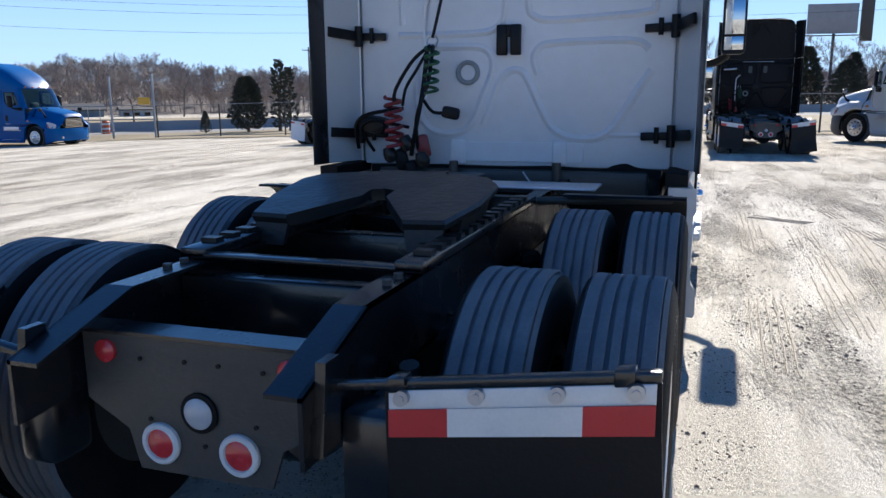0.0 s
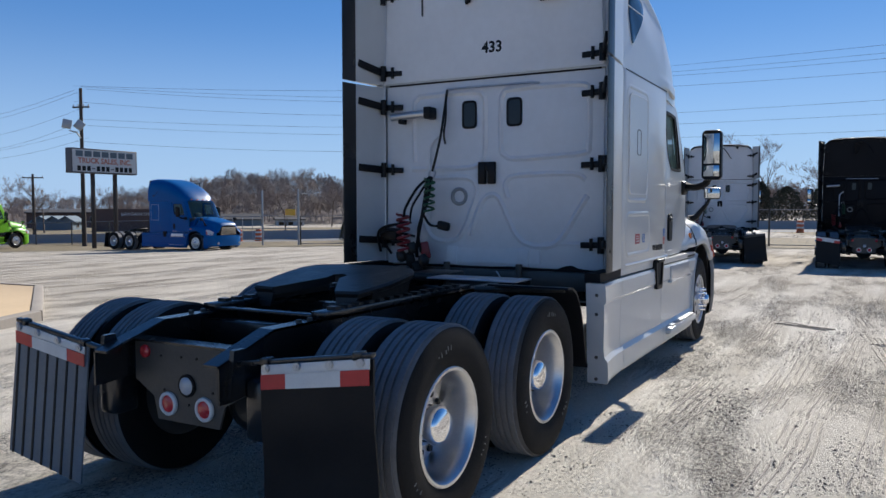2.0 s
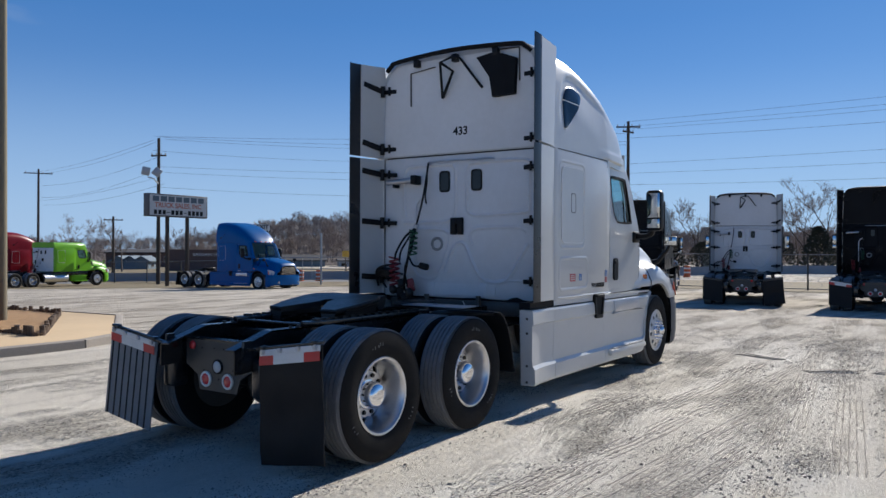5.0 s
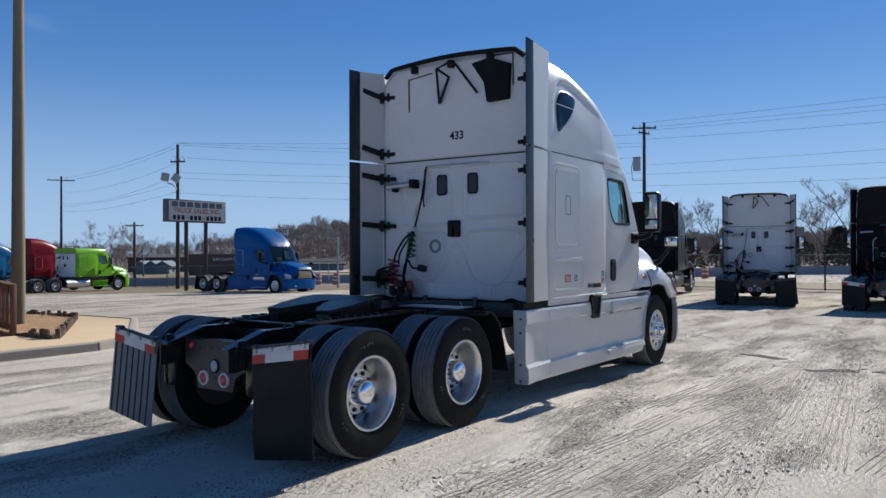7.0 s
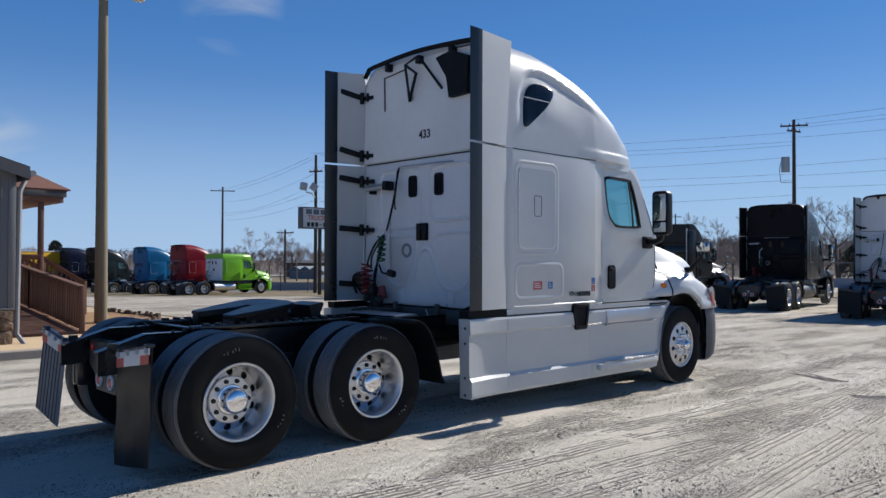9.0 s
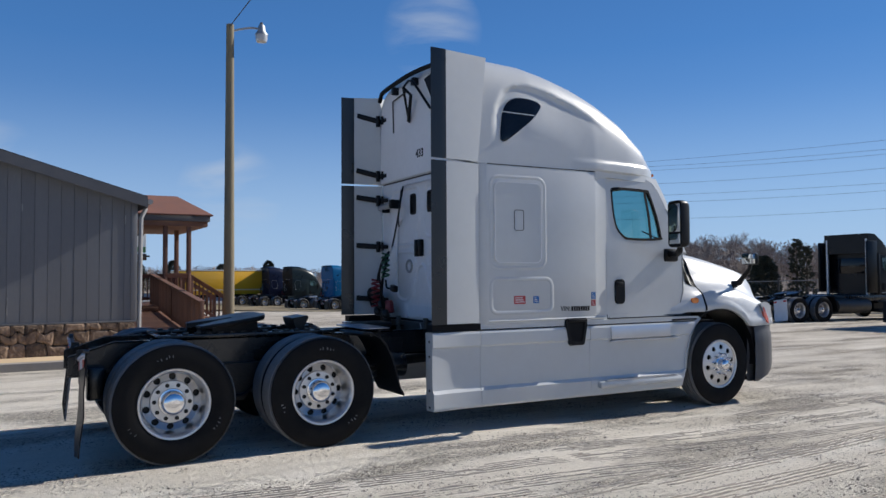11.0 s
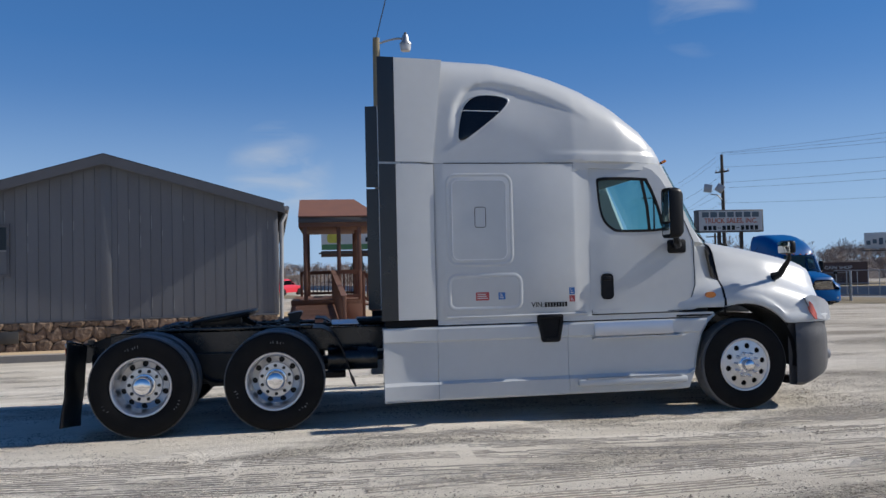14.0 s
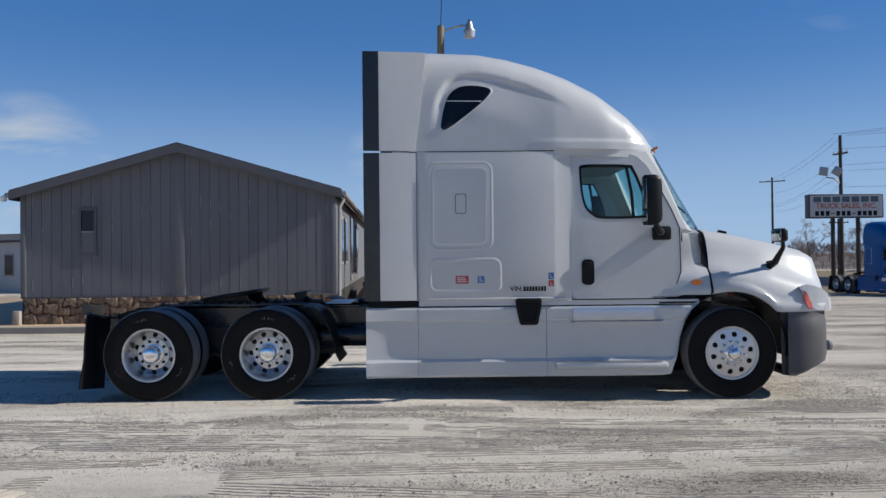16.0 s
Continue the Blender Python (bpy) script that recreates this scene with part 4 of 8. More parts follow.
    hoses(T, wall, detail)


def helix(a, b, r, turns, n=14):
    a, b = Vector(a), Vector(b)
    d = (b - a)
    u = d.orthogonal().normalized()
    v = d.normalized().cross(u)
    k = int(turns * n)
    return [a + d * (i / k) + (u * math.cos(6.28318 * i / n) + v * math.sin(6.28318 * i / n)) * r for i in range(k + 1)]


def hoses(T, wall, detail):
    h = part("hose_hanger", tube(grow(), smooth_line([(-0.40, 5.205, 2.70), (-0.41, 5.18, 2.55), (-0.44, 5.14, 2.25), (-0.50, 5.10, 1.95)], 5), 0.012, 6), BLACK, wall, "black strap holding the hoses")
    part("hose_ring", tube(grow(), [Vector((-0.50, 5.08 + 0.03 * math.sin(a / 3), 1.92)) + Vector((math.cos(a / 12 * 6.28318), 0, math.sin(a / 12 * 6.28318))) * 0.045 for a in range(13)], 0.007, 5), ALU_DULL, h)
    part("red_coil_hose", tube(grow(), helix((-0.76, 5.00, 1.56), (-0.75, 5.00, 1.22), 0.055, 6), 0.013, 6), HOSE_RED, T, "coiled red air hose")
    part("green_coil_cable", tube(grow(), helix((-0.47, 5.00, 1.88), (-0.48, 5.00, 1.58), 0.045, 5), 0.011, 6), HOSE_GREEN, T, "coiled green cable")
    for pts, r in (([(-0.50, 5.06, 1.90), (-0.62, 5.03, 1.80), (-0.74, 5.02, 1.62), (-0.76, 5.02, 1.52)], 0.013), ([(-0.50, 5.06, 1.90), (-0.58, 5.0, 1.74), (-0.66, 5.0, 1.62), (-0.70, 5.03, 1.50)], 0.011), ([(-0.52, 5.05, 1.88), (-0.54, 5.0, 1.6), (-0.60, 5.0, 1.32), (-0.66, 5.08, 1.16)], 0.016), ([(-0.48, 5.05, 1.90), (-0.50, 5.0, 1.66), (-0.58, 4.98, 1.42), (-0.60, 5.06, 1.2)], 0.013), ([(-0.70, 5.05, 1.48), (-0.95, 5.0, 1.44), (-1.05, 5.02, 1.36), (-1.06, 5.08, 1.2)], 0.014), ([(-0.66, 5.05, 1.35), (-0.9, 4.98, 1.40), (-1.0, 5.0, 1.34), (-0.95, 5.1, 1.18)], 0.012), ([(-0.56, 5.04, 1.55), (-0.48, 5.02, 1.46), (-0.40, 5.05, 1.45)], 0.012)):
        part("hose", tube(grow(), smooth_line(pts, 6), r, 7), BLACK, T, "black rubber air hose")
    part("hose_plug", obox(grow(), pose(-0.36, 5.06, 1.45, 0, 12, 0), 0.12, 0.07, 0.08, 0.02), BLACK, T, "black cable plug")
    for x, z, m_ in ((-0.74, 1.12, BLACK), (-0.58, 1.22, HOSE_RED), (-0.66, 1.04, BLACK)):
        part("hose_coupling", obox(grow(), pose(x, 5.1, z, 0, 20 * x, 30), 0.09, 0.09, 0.16, 0.02), m_, T, "glad-hand hose coupling")
    if detail:
        part("strap_end", tube(grow(), smooth_line([(-0.40, 5.18, 2.66), (-0.385, 5.15, 2.45), (-0.40, 5.14, 2.30), (-0.385, 5.14, 2.20)], 5), 0.010, 5), BLACK, wall, "loose end of the black strap")
        part("valve_block", obox(grow(), pose(-0.93, 5.06, 1.37, 0, 8, 0), 0.20, 0.12, 0.12, 0.03), BLACK, T, "dark valve block behind the hoses")
        for x, z, r in ((-0.80, 1.16, 8), (-0.68, 1.24, -15), (-0.56, 1.13, 12)):
            part("hose_coupling", lathe(grow(), [(0.0, -0.06), (0.035, -0.055), (0.05, -0.01), (0.05, 0.02), (0.03, 0.05), (0.0, 0.055)], 14, pose(x, 5.04, z, r, 70, 20)), GREASE, T, "glad-hand hose coupling")
    # bent pipe on the wall
    part("wall_pipe", tube(grow(), smooth_line([(-0.60, 5.22, 1.5), (-0.60, 5.22, 2.1), (-0.57, 5.22, 2.22), (-0.48, 5.22, 2.30)], 5), 0.014, 8), WHITE_REAR, wall)


def latch(T, s, z):
    """Folding strut between extender and rear wall."""
    bm = grow()
    a, b = Vector((s * 1.19, 4.92, z + (0.075 if z > 2.8 else 0.045 if z > 2.2 else 0.02))), Vector((s * 1.08, 5.20, z))
    c = Vector((s * 0.90, 5.215, z - 0.005))
    for p, q, w in ((a, b, 0.068), (b, c, 0.052)):
        d = q - p
        m_ = Matrix.Translation((p + q) / 2) @ d.to_track_quat("X", "Z").to_matrix().to_4x4()
        obox(bm, m_, d.length + 0.02, 0.025, w, 0.006)
    cyl(bm, b + Vector((0, -0.03, -0.07)), b + Vector((0, -0.03, 0.07)), 0.028, 10)
    cyl(bm, (s * 0.99, 5.19, z - 0.05), (s * 0.99, 5.19, z + 0.055), 0.016, 8)
    return bm


def side_extenders(T, body, rear, detail):
    for s in (1, -1):
        tip = 1.268 if s > 0 else 1.235
        for z0, z1, hi in ((1.105, 2.775, False), (2.80, 3.925, True)):
            bm = grow()
            rows = []
            zs = [z0, z0 + 0.03] + [z0 + (z1 - z0) * k / 8 for k in range(1, 8)] + [z1 - 0.03, z1]
            for z in zs:
                lean = 0.035 * max(0, z - 2.79)
                top = max(0.0, (z - 3.70) / 0.225) if hi else 0
                yb = 5.30 + 0.13 * (z - 2.79) / 1.1 if hi else 5.31
                rows.append([(s * (tip - 0.008 - lean * 0.2), 4.885, z), (s * (tip - 0.024 - lean * 0.5), 5.10, z), (s * (1.216 - lean), yb, z), (s * (1.20 - lean), yb, z), (s * (1.115 - lean), 5.245 - 0.04 * top, z), (s * (1.095 - lean), 5.235 - 0.06 * top, z), (s * (1.165 - lean), 5.06, z), (s * (tip - 0.038 - lean * 0.3), 4.885, z)])
            loft(bm, rows)
            ext = part("side_extender", bm, body, T, "white side extender panel")
            bm = grow()
            rows = []
            for z in (z0 - 0.0, z0 + 0.01, z1 - 0.01, z1):
                rows.append([(s * (tip - 0.004), 4.900, z), (s * (tip + 0.006), 4.735, z), (s * tip, 4.72, z), (s * (tip - 0.010), 4.735, z), (s * (tip - 0.036), 4.900, z)])
            loft(bm, rows)
            part("edge_seal", bm, SEAL, ext, "black rubber edge seal")
        bm = tube(grow(), [(s * 1.098, 5.222, 1.10), (s * 1.098, 5.222, 2.78), (s * 1.06, 5.19, 3.75)], 0.007, 5)
        part("hinge_seam", bm, ALU_DULL, T)
        for z in (1.30, 1.98, 2.58, 2.90, 3.62):
            part("extender_strut", latch(T, s, z), BLACK, T, "black folding extender strut")


def cab_front(T, sleeper, body, detail):
    for s in (1, -1):
        def put(y, z, d, s=s):
            return (s * (door_x(y, z) - d), y, z)
        outer = [(7.07, 1.10), (8.15, 1.10), (8.28, 1.20), (8.345, 1.40), (8.335, 1.90), (8.25, 2.10), (8.09, 2.40), (7.96, 2.62), (7.86, 2.72), (7.74, 2.765), (7.07, 2.765)]
        # skin carries on forward to the cowl
        bm = holed(grow(), outer, WINDOW, put, 0.05, 64, 3)
        door = part("cab_door", bm, body, T, "white cab door with a framed window")
        bm = grow()
        holed(bm, [(WINDOW_C[0] + (y - WINDOW_C[0]) * 1.035, WINDOW_C[1] + (z - WINDOW_C[1]) * 1.05) for y, z in WINDOW], [(WINDOW_C[0] + (y - WINDOW_C[0]) * 0.965, WINDOW_C[1] + (z - WINDOW_C[1]) * 0.95) for y, z in WINDOW], lambda y, z, d, s=s: (s * (door_x(y, z) + 0.004 - d), y, z), 0.03, 48, 1)
        part("window_seal", bm, RUBBER, door)
        bm = grow()
        bm.faces.new([bm.verts.new((s * (door_x(y, z) - 0.02), y, z)) for y, z in WINDOW])
        pane = part("door_window", bm, GLASS, door, "green-tinted side window", smooth=False)
        pane.visible_shadow = False
        bm = grow()
        strip(bm, [(7.72, 2.615), (7.775, 2.30), (7.79, 2.03)], 0.035, lambda y, z, d, s=s: (s * (door_x(y, z) - d), y, z), 0.004)
        part("window_bar", bm, RUBBER, door)
        bm = grow()
        strip(bm, [(7.075, 2.76), (7.075, 1.11), (8.14, 1.11), (8.265, 1.21), (8.33, 1.40), (8.32, 1.90), (8.23, 2.12), (8.08, 2.41)], 0.010, put, 0.0015)
        part("door_gap", bm, BLACK, door)
        bm = grow()
        prism(bm, rounded(7.185, 7.325, 1.26, 1.55, 0.05), "x", s * (door_x(7.25, 1.4) - 0.01), s * (door_x(7.25, 1.4) + 0.022))
        hnd = part("door_handle", bm, BLACK, door, "black recessed door handle")
        part("handle_grip", box(grow(), s * 1.175, s * 1.20, 7.20, 7.30, 1.47, 1.515, 0.008), BLACK, hnd)
        part("name_badge", box(grow(), s * (door_x(7.3, 1.15) - 0.001), s * (door_x(7.3, 1.15) + 0.003), 7.14, 7.42, 1.135, 1.155), ALU_DULL, door)
        # roof side rail above the door, and the front pillar
        bm = grow()
        loft(bm, [[(s * 1.21, 6.88, 2.70), (s * 1.21, 6.88, 2.80), (s * 1.02, 6.88, 2.80), (s * 1.02, 6.88, 2.70)], [(s * 1.165, 7.12, 2.735), (s * 1.18, 7.12, 2.80), (s * 1.0, 7.12, 2.80), (s * 1.0, 7.12, 2.735)], [(s * 1.10, 7.75, 2.72), (s * 1.10, 7.75, 2.80), (s * 0.9, 7.75, 2.80), (s * 0.9, 7.75, 2.72)], [(s * 0.99, 7.99, 2.64), (s * 0.96, 8.0, 2.80), (s * 0.82, 8.0, 2.80), (s * 0.85, 7.97, 2.64)]])
        part("roof_rail", bm, body, T)
        bm = grow()
        loft(bm, [[(s * 1.10, 7.74, 2.77), (s * 1.045, 7.97, 2.785), (s * 0.93, 8.05, 2.80), (s * 0.88, 8.03, 2.78), (s * 1.04, 7.74, 2.72)], [(s * 1.085, 8.00, 2.55), (s * 1.05, 8.135, 2.52), (s * 0.96, 8.20, 2.48), (s * 0.92, 8.16, 2.45), (s * 1.04, 7.98, 2.50)], [(s * 1.11, 8.20, 2.12), (s * 1.08, 8.33, 2.06), (s * 1.0, 8.40, 2.0), (s * 0.95, 8.36, 1.98), (s * 1.05, 8.17, 2.10)], [(s * 1.115, 8.28, 1.90), (s * 1.09, 8.42, 1.88), (s * 1.02, 8.50, 1.86), (s * 0.96, 8.45, 1.84), (s * 1.06, 8.25, 1.88)]])
        part("windscreen_pillar", bm, body, T)
        mirrors(T, s, body)
    # windscreen, dash, seats, sleeper front
    bm = grow()
    rows = []
    for k in range(5):
        t = k / 4
        z = 1.88 + 0.92 * t
        rows.append([(x, (8.82 - 0.30 * abs(x) ** 2.2) * (1 - t) + (8.24 - 0.20 * abs(x) ** 2.2) * t, z) for x in [1.0 * (1 - 0.07 * t) * (j / 6 - 1) for j in range(13)]])
    loft(bm, rows, closed=False)
    ws = part("windscreen", bm, GLASS, T, "wide curved windscreen")
    ws.visible_shadow = False
    part("cab_floor", box(grow(), -1.08, 1.08, 7.0, 8.5, 1.08, 1.16), BLACK, T)
    part("dashboard", prism(grow(), [(8.0, 1.3), (8.45, 1.3), (8.45, 1.84), (8.30, 1.87), (8.05, 1.83)], "x", -0.80, 0.80), SEATCLOTH, T)
    part("sleeper_bulkhead", box(grow(), -1.05, 1.05, 7.075, 7.10, 1.1, 2.78), TAN, T)
    part("cab_ceiling", box(grow(), -1.0, 1.0, 7.05, 7.95, 2.70, 2.76), TAN, T)
    for s in (1, -1):
        bm = grow()
        box(bm, s * 0.62 - 0.25, s * 0.62 + 0.25, 7.22, 7.70, 1.45, 1.62, 0.05)
        box(bm, s * 0.62 - 0.24, s * 0.62 + 0.24, 7.14, 7.26, 1.58, 2.12, 0.05)
        cyl(bm, (s * 0.62, 7.45, 1.15), (s * 0.62, 7.45, 1.46), 0.12)
        part("seat", bm, SEATCLOTH, T)
    bm = tube(grow(), [Vector((-0.62, 7.93, 1.74)) + Vector((0.23 * math.cos(a), -0.09 * math.sin(a), 0.20 * math.sin(a))) for a in [6.28318 * k / 20 for k in range(21)]], 0.015, 6)
    cyl(bm, (-0.62, 7.93, 1.74), (-0.62, 8.12, 1.62), 0.03)
    part("steering_wheel", bm, BLACK, T)
    part("wiper", tube(grow(), [(0.85, 8.60, 1.90), (0.45, 8.66, 2.05), (0.1, 8.62, 2.2)], 0.010, 5), BLACK, T)


WINDOW_C = (sum(p[0] for p in WINDOW) / len(WINDOW), sum(p[1] for p in WINDOW) / len(WINDOW))


def mirrors(T, s, body):
    """Tall door mirror on its arm, and the round-cornered mirror on the hood."""
    bm = grow()
    shell = rounded(-0.105, 0.105, -0.275, 0.275, 0.05)
    loft(bm, [[(s * (1.49 + u * k), y + 0.04 * u, 2.195 + v * (0.5 + 0.5 * k)) for u, v in shell] for y, k in ((7.838, 0.93), (7.832, 0.98), (7.842, 1.0), (7.92, 1.0), (7.965, 0.90), (7.995, 0.68), (8.008, 0.35))])
    root = part("door_mirror", bm, BLACK, T, "tall black door mirror")
    part("mirror_glass", box(grow(), s * 1.405, s * 1.575, 7.826, 7.834, 2.10, 2.43, 0.003), MIRROR, root)
    part("convex_glass", box(grow(), s * 1.405, s * 1.575, 7.826, 7.834, 1.96, 2.08, 0.003), MIRROR, root)
    bm = grow()
    tube(bm, smooth_line([(s * 1.12, 8.10, 1.86), (s * 1.30, 8.05, 1.85), (s * 1.42, 7.98, 1.90), (s * 1.48, 7.92, 2.0)], 5), [0.05] * 3 + [0.04] * 8 + [0.03] * 5, 8)
    box(bm, s * 1.10, s * 1.17, 8.0, 8.22, 1.76, 1.92, 0.03)
    part("mirror_arm", bm, BLACK, root)
    bm = grow()
    obox(bm, pose(s * 1.23, 9.42, 1.80, 0, 0, s * 12), 0.21, 0.09, 0.155, 0.035)
    hood_mirror = part("hood_mirror", bm, BLACK, T, "hood-mounted convex mirror")
    part("mirror_glass", obox(grow(), pose(s * 1.23, 9.42, 1.80, 0, 0, s * 12) @ Matrix.Translation((0, -0.046, 0)), 0.18, 0.006, 0.125, 0.003), MIRROR, hood_mirror)
    bm = grow()
    tube(bm, [(s * 0.94, 9.42, 1.46), (s * 1.02, 9.45, 1.49), (s * 1.15, 9.49, 1.66), (s * 1.20, 9.47, 1.76)], [0.055, 0.04, 0.024, 0.02], 8)
    part("mirror_stalk", bm, BLACK, hood_mirror)


HOOD_TOP = [(8.50, 1.93), (8.8, 1.915), (9.2, 1.84), (9.6, 1.75), (9.95, 1.66), (10.08, 1.60), (10.16, 1.47)]


JOINT = 8.665


def joint_y(z):
    """How far the joint between cowl and hood sets forward, by height."""
    return 0.06 * min(1.0, max(0.0, (z - 1.40) / 0.12))


def hood_section(y):
    zt = interp(HOOD_TOP, y)
    dy = y - FRONT_AXLE
    R = 0.655
    za = HUB_Z + math.sqrt(max(R * R - dy * dy, 0.05)) if abs(dy) < 0.6 else (0.93 if dy > 0 else 1.06)
    if dy > 0.35:
        za = max(za, 0.93)
    k = interp([(8.5, 1.0), (9.4, 1.0), (9.75, 0.965), (9.95, 0.91), (10.08, 0.83), (10.16, 0.72)], y)
    kf = interp([(8.5, 0.915), (8.62, 0.938), (8.8, 0.985), (9.0, 1.0), (9.5, 1.0)], y)
    zs = interp([(8.5, 1.44), (8.8, 1.45), (9.3, 1.42), (9.7, 1.30), (10.0, 1.20), (10.16, 1.12)], y)
    pts = [(1.200 * kf, za - 0.004), (1.232 * kf, za), (1.240 * kf, za + 0.02), (1.236 * kf, za + 0.085), (1.216 * kf, za + 0.11), (1.208 * kf, max(za + 0.14, za + (zs - za) * 0.40)), (1.17 * kf, za + (zs - za) * 0.72), (1.07 * kf, zs - 0.01), (0.95, zs + 0.035), (0.86, zs + 0.11 + (zt - zs) * 0.12), (0.80, zt - 0.16), (0.72, zt - 0.07), (0.58, zt - 0.03), (0.3, zt - 0.005), (0, zt)]
    return [(x * k, y, z) for x, z in pts]


def hood(T, body, detail, bumper):
    bm = grow()
    ys = [JOINT, JOINT + 0.005, 8.8, 8.9, 9.0, 9.1, 9.2, 9.3, 9.38, 9.45, 9.55, 9.65, 9.75, 9.85, 9.95, 10.02, 10.08, 10.13, 10.16]
    rows = []
    for y in ys:
        h = [(x, yy + (joint_y(z) if y < 8.7 else 0.0), z) for x, yy, z in hood_section(y)]
        rows.append(h + [(-x, yy, z) for x, yy, z in reversed(h[:-1])])
    loft(bm, rows, closed=False)
    hd = part("hood", bm, body, T, "sloping hood with moulded fenders")
    # front closing face with grille
    bm = grow()
    prism(bm, [(-0.62, 0.93), (0.62, 0.93), (0.60, 1.30), (0.46, 1.43), (-0.46, 1.43), (-0.60, 1.30)], "y", 10.10, 10.15)
    grille = part("grille", bm, BLACK, hd)
    bm = grow()
    for k in range(7):
        box(bm, -0.56 + 0.01 * k, 0.56 - 0.01 * k, 10.15, 10.168, 0.97 + 0.06 * k, 0.995 + 0.06 * k)
    part("grille_bar", bm, CHROME, grille)
    # cowl vent gap between the hood and the cab
    def ring(y, q, dz=0.0, dip=0.0, back=0.0):
        h = [(x * q - (dip if 1.46 < z < 1.80 else 0.0), y + (joint_y(z) - back * min(1.0, max(0.0, (z - 1.42) / 0.06)) if y > 8.6 else 0.0), z + dz) for x, _, z in hood_section(JOINT)]
        return h + [(-x, yy, z) for x, yy, z in reversed(h[:-1])]
    bm = grow()
    loft(bm, [ring(JOINT - 0.014, 0.985, -0.006, 0, 0.05), ring(JOINT + 0.004, 0.985, -0.006)], closed=False)
    part("hood_gap", bm, BLACK, hd)
    # cowl between the doors and the hood, with a pocket in each shoulder
    bm = grow()
    loft(bm, [ring(8.06, 0.95, -0.02), ring(8.28, 0.975, -0.02), ring(8.35, 0.985), ring(8.54, 1.0), ring(8.545, 1.0, 0, 0.09), ring(JOINT - 0.012, 1.0, 0, 0.09, 0.04), ring(JOINT - 0.011, 0.98, -0.006, 0.16, 0.04)], closed=False)
    part("cowl", bm, body, T)
    for s in (1, -1):
        part("turn_lamp", prism(grow(), [(8.50 + 0.062 * math.cos(a), 1.275 + 0.036 * math.sin(a)) for a in [6.28318 * k / 20 for k in range(20)]], "x", s * 1.09, s * (hood_section(JOINT)[5][0] + 0.010)), AMBER, T, "oval amber side marker")
        # thin joint between the fender and the cowl
        def fen(y, z, d, s=s):
            sec = [(p[2], p[0]) for p in hood_section(max(y, JOINT))]
            return (s * (interp(sec, z) + 0.001 - d), y, z)
        bm = strip(grow(), curve2([(JOINT + 0.004, 1.50), (JOINT + 0.004, 1.30), (JOINT + 0.006, 1.20), (JOINT + 0.01, 1.06)], 6), 0.016, fen, 0.003)
        part("fender_joint", bm, BLACK, hd)
        # headlamp wraps round the front corner
        bm = grow()
        rows = []
        for y0, z0, z1 in ((9.66, 1.19, 1.22), (9.74, 1.02, 1.24), (9.85, 0.95, 1.22), (9.96, 0.94, 1.18), (10.06, 0.95, 1.12)):
            xs = [interp([(p[2], p[0]) for p in hood_section(y0)[:6]], z) for z in (z0, (z0 + z1) / 2, z1)]
            rows.append([(s * (xs[0] + 0.008), y0, z0), (s * (xs[1] + 0.014), y0, (z0 + z1) / 2), (s * (xs[2] + 0.008), y0, z1), (s * (xs[1] - 0.05), y0, (z0 + z1) / 2)])
        loft(bm, rows)
        lamp = part("headlamp", bm, CLEARLENS, hd, "clear wraparound headlamp")
        bm = grow()
        rows = []
        for y0, z0, z1 in ((9.70, 1.06, 1.17), (9.735, 0.99, 1.15), (9.77, 0.96, 1.09), (9.79, 0.95, 1.02)):
            xs = [interp([(p[2], p[0]) for p in hood_section(y0)[:6]], z) for z in (z0, z1)]
            rows.append([(s * (xs[0] + 0.019), y0, z0), (s * (xs[1] + 0.019), y0, z1), (s * (xs[1] - 0.02), y0, z1), (s * (xs[0] - 0.02), y0, z0)])
        loft(bm, rows)
        part("turn_signal", bm, SIGNALLENS, lamp, "red-orange turn signal")
        part("hood_bump", obox(grow(), pose(s * 0.45, 9.05, 1.865, -12), 0.07, 0.10, 0.03, 0.01), BLACK, hd)
        # wheel arch lining
        bm = grow()
        arc = [(FRONT_AXLE + 0.642 * math.cos(radians(a)), HUB_Z + 0.642 * math.sin(radians(a))) for a in range(-8, 178, 12)]
        loft(bm, [[(s * 0.70, y, z), (s * 1.19, y, z), (s * 1.19, y, z + 0.012), (s * 0.70, y, z + 0.012)] for y, z in arc])
        part("wheel_arch_liner", bm, BLACK, T)
    # bumper
    bm = grow()
    plan = [(1.215, 9.505), (1.228, 9.62), (1.215, 9.75), (1.15, 9.90), (1.01, 10.04), (0.80, 10.13), (0.5, 10.19), (0.0, 10.21)]
    plan = plan + [(-x, y) for x, y in reversed(plan[:-1])]
    rows = []
    for z, k, q in ((0.20, 0.95, 0.10), (0.235, 0.985, 0.02), (0.40, 1.0, 0.0), (0.70, 1.0, 0.0), (0.83, 0.995, 0.01), (0.86, 0.985, 0.02), (0.925, 0.985, 0.02)):
        rows.append([(x * k, 9.505 + (y - 9.505) * (1 - q) + (0.30 * q if y < 9.55 else 0), z) for x, y in plan])
    rows = [[(x, y, z + 0.13 * min(1.0, max(0.0, (y - 9.62) / 0.35)) * max(0.0, 1 - (z - 0.20) / 0.30)) for x, y, z in r] for r in rows]
    inner = [[(x * 0.94, y - 0.05, z) for x, y, z in r] for r in (rows[-1], rows[0])]
    loft(bm, rows + inner + [rows[0]], closed=False)
    bmp = part("bumper", bm, bumper, T, "grey plastic wraparound bumper")
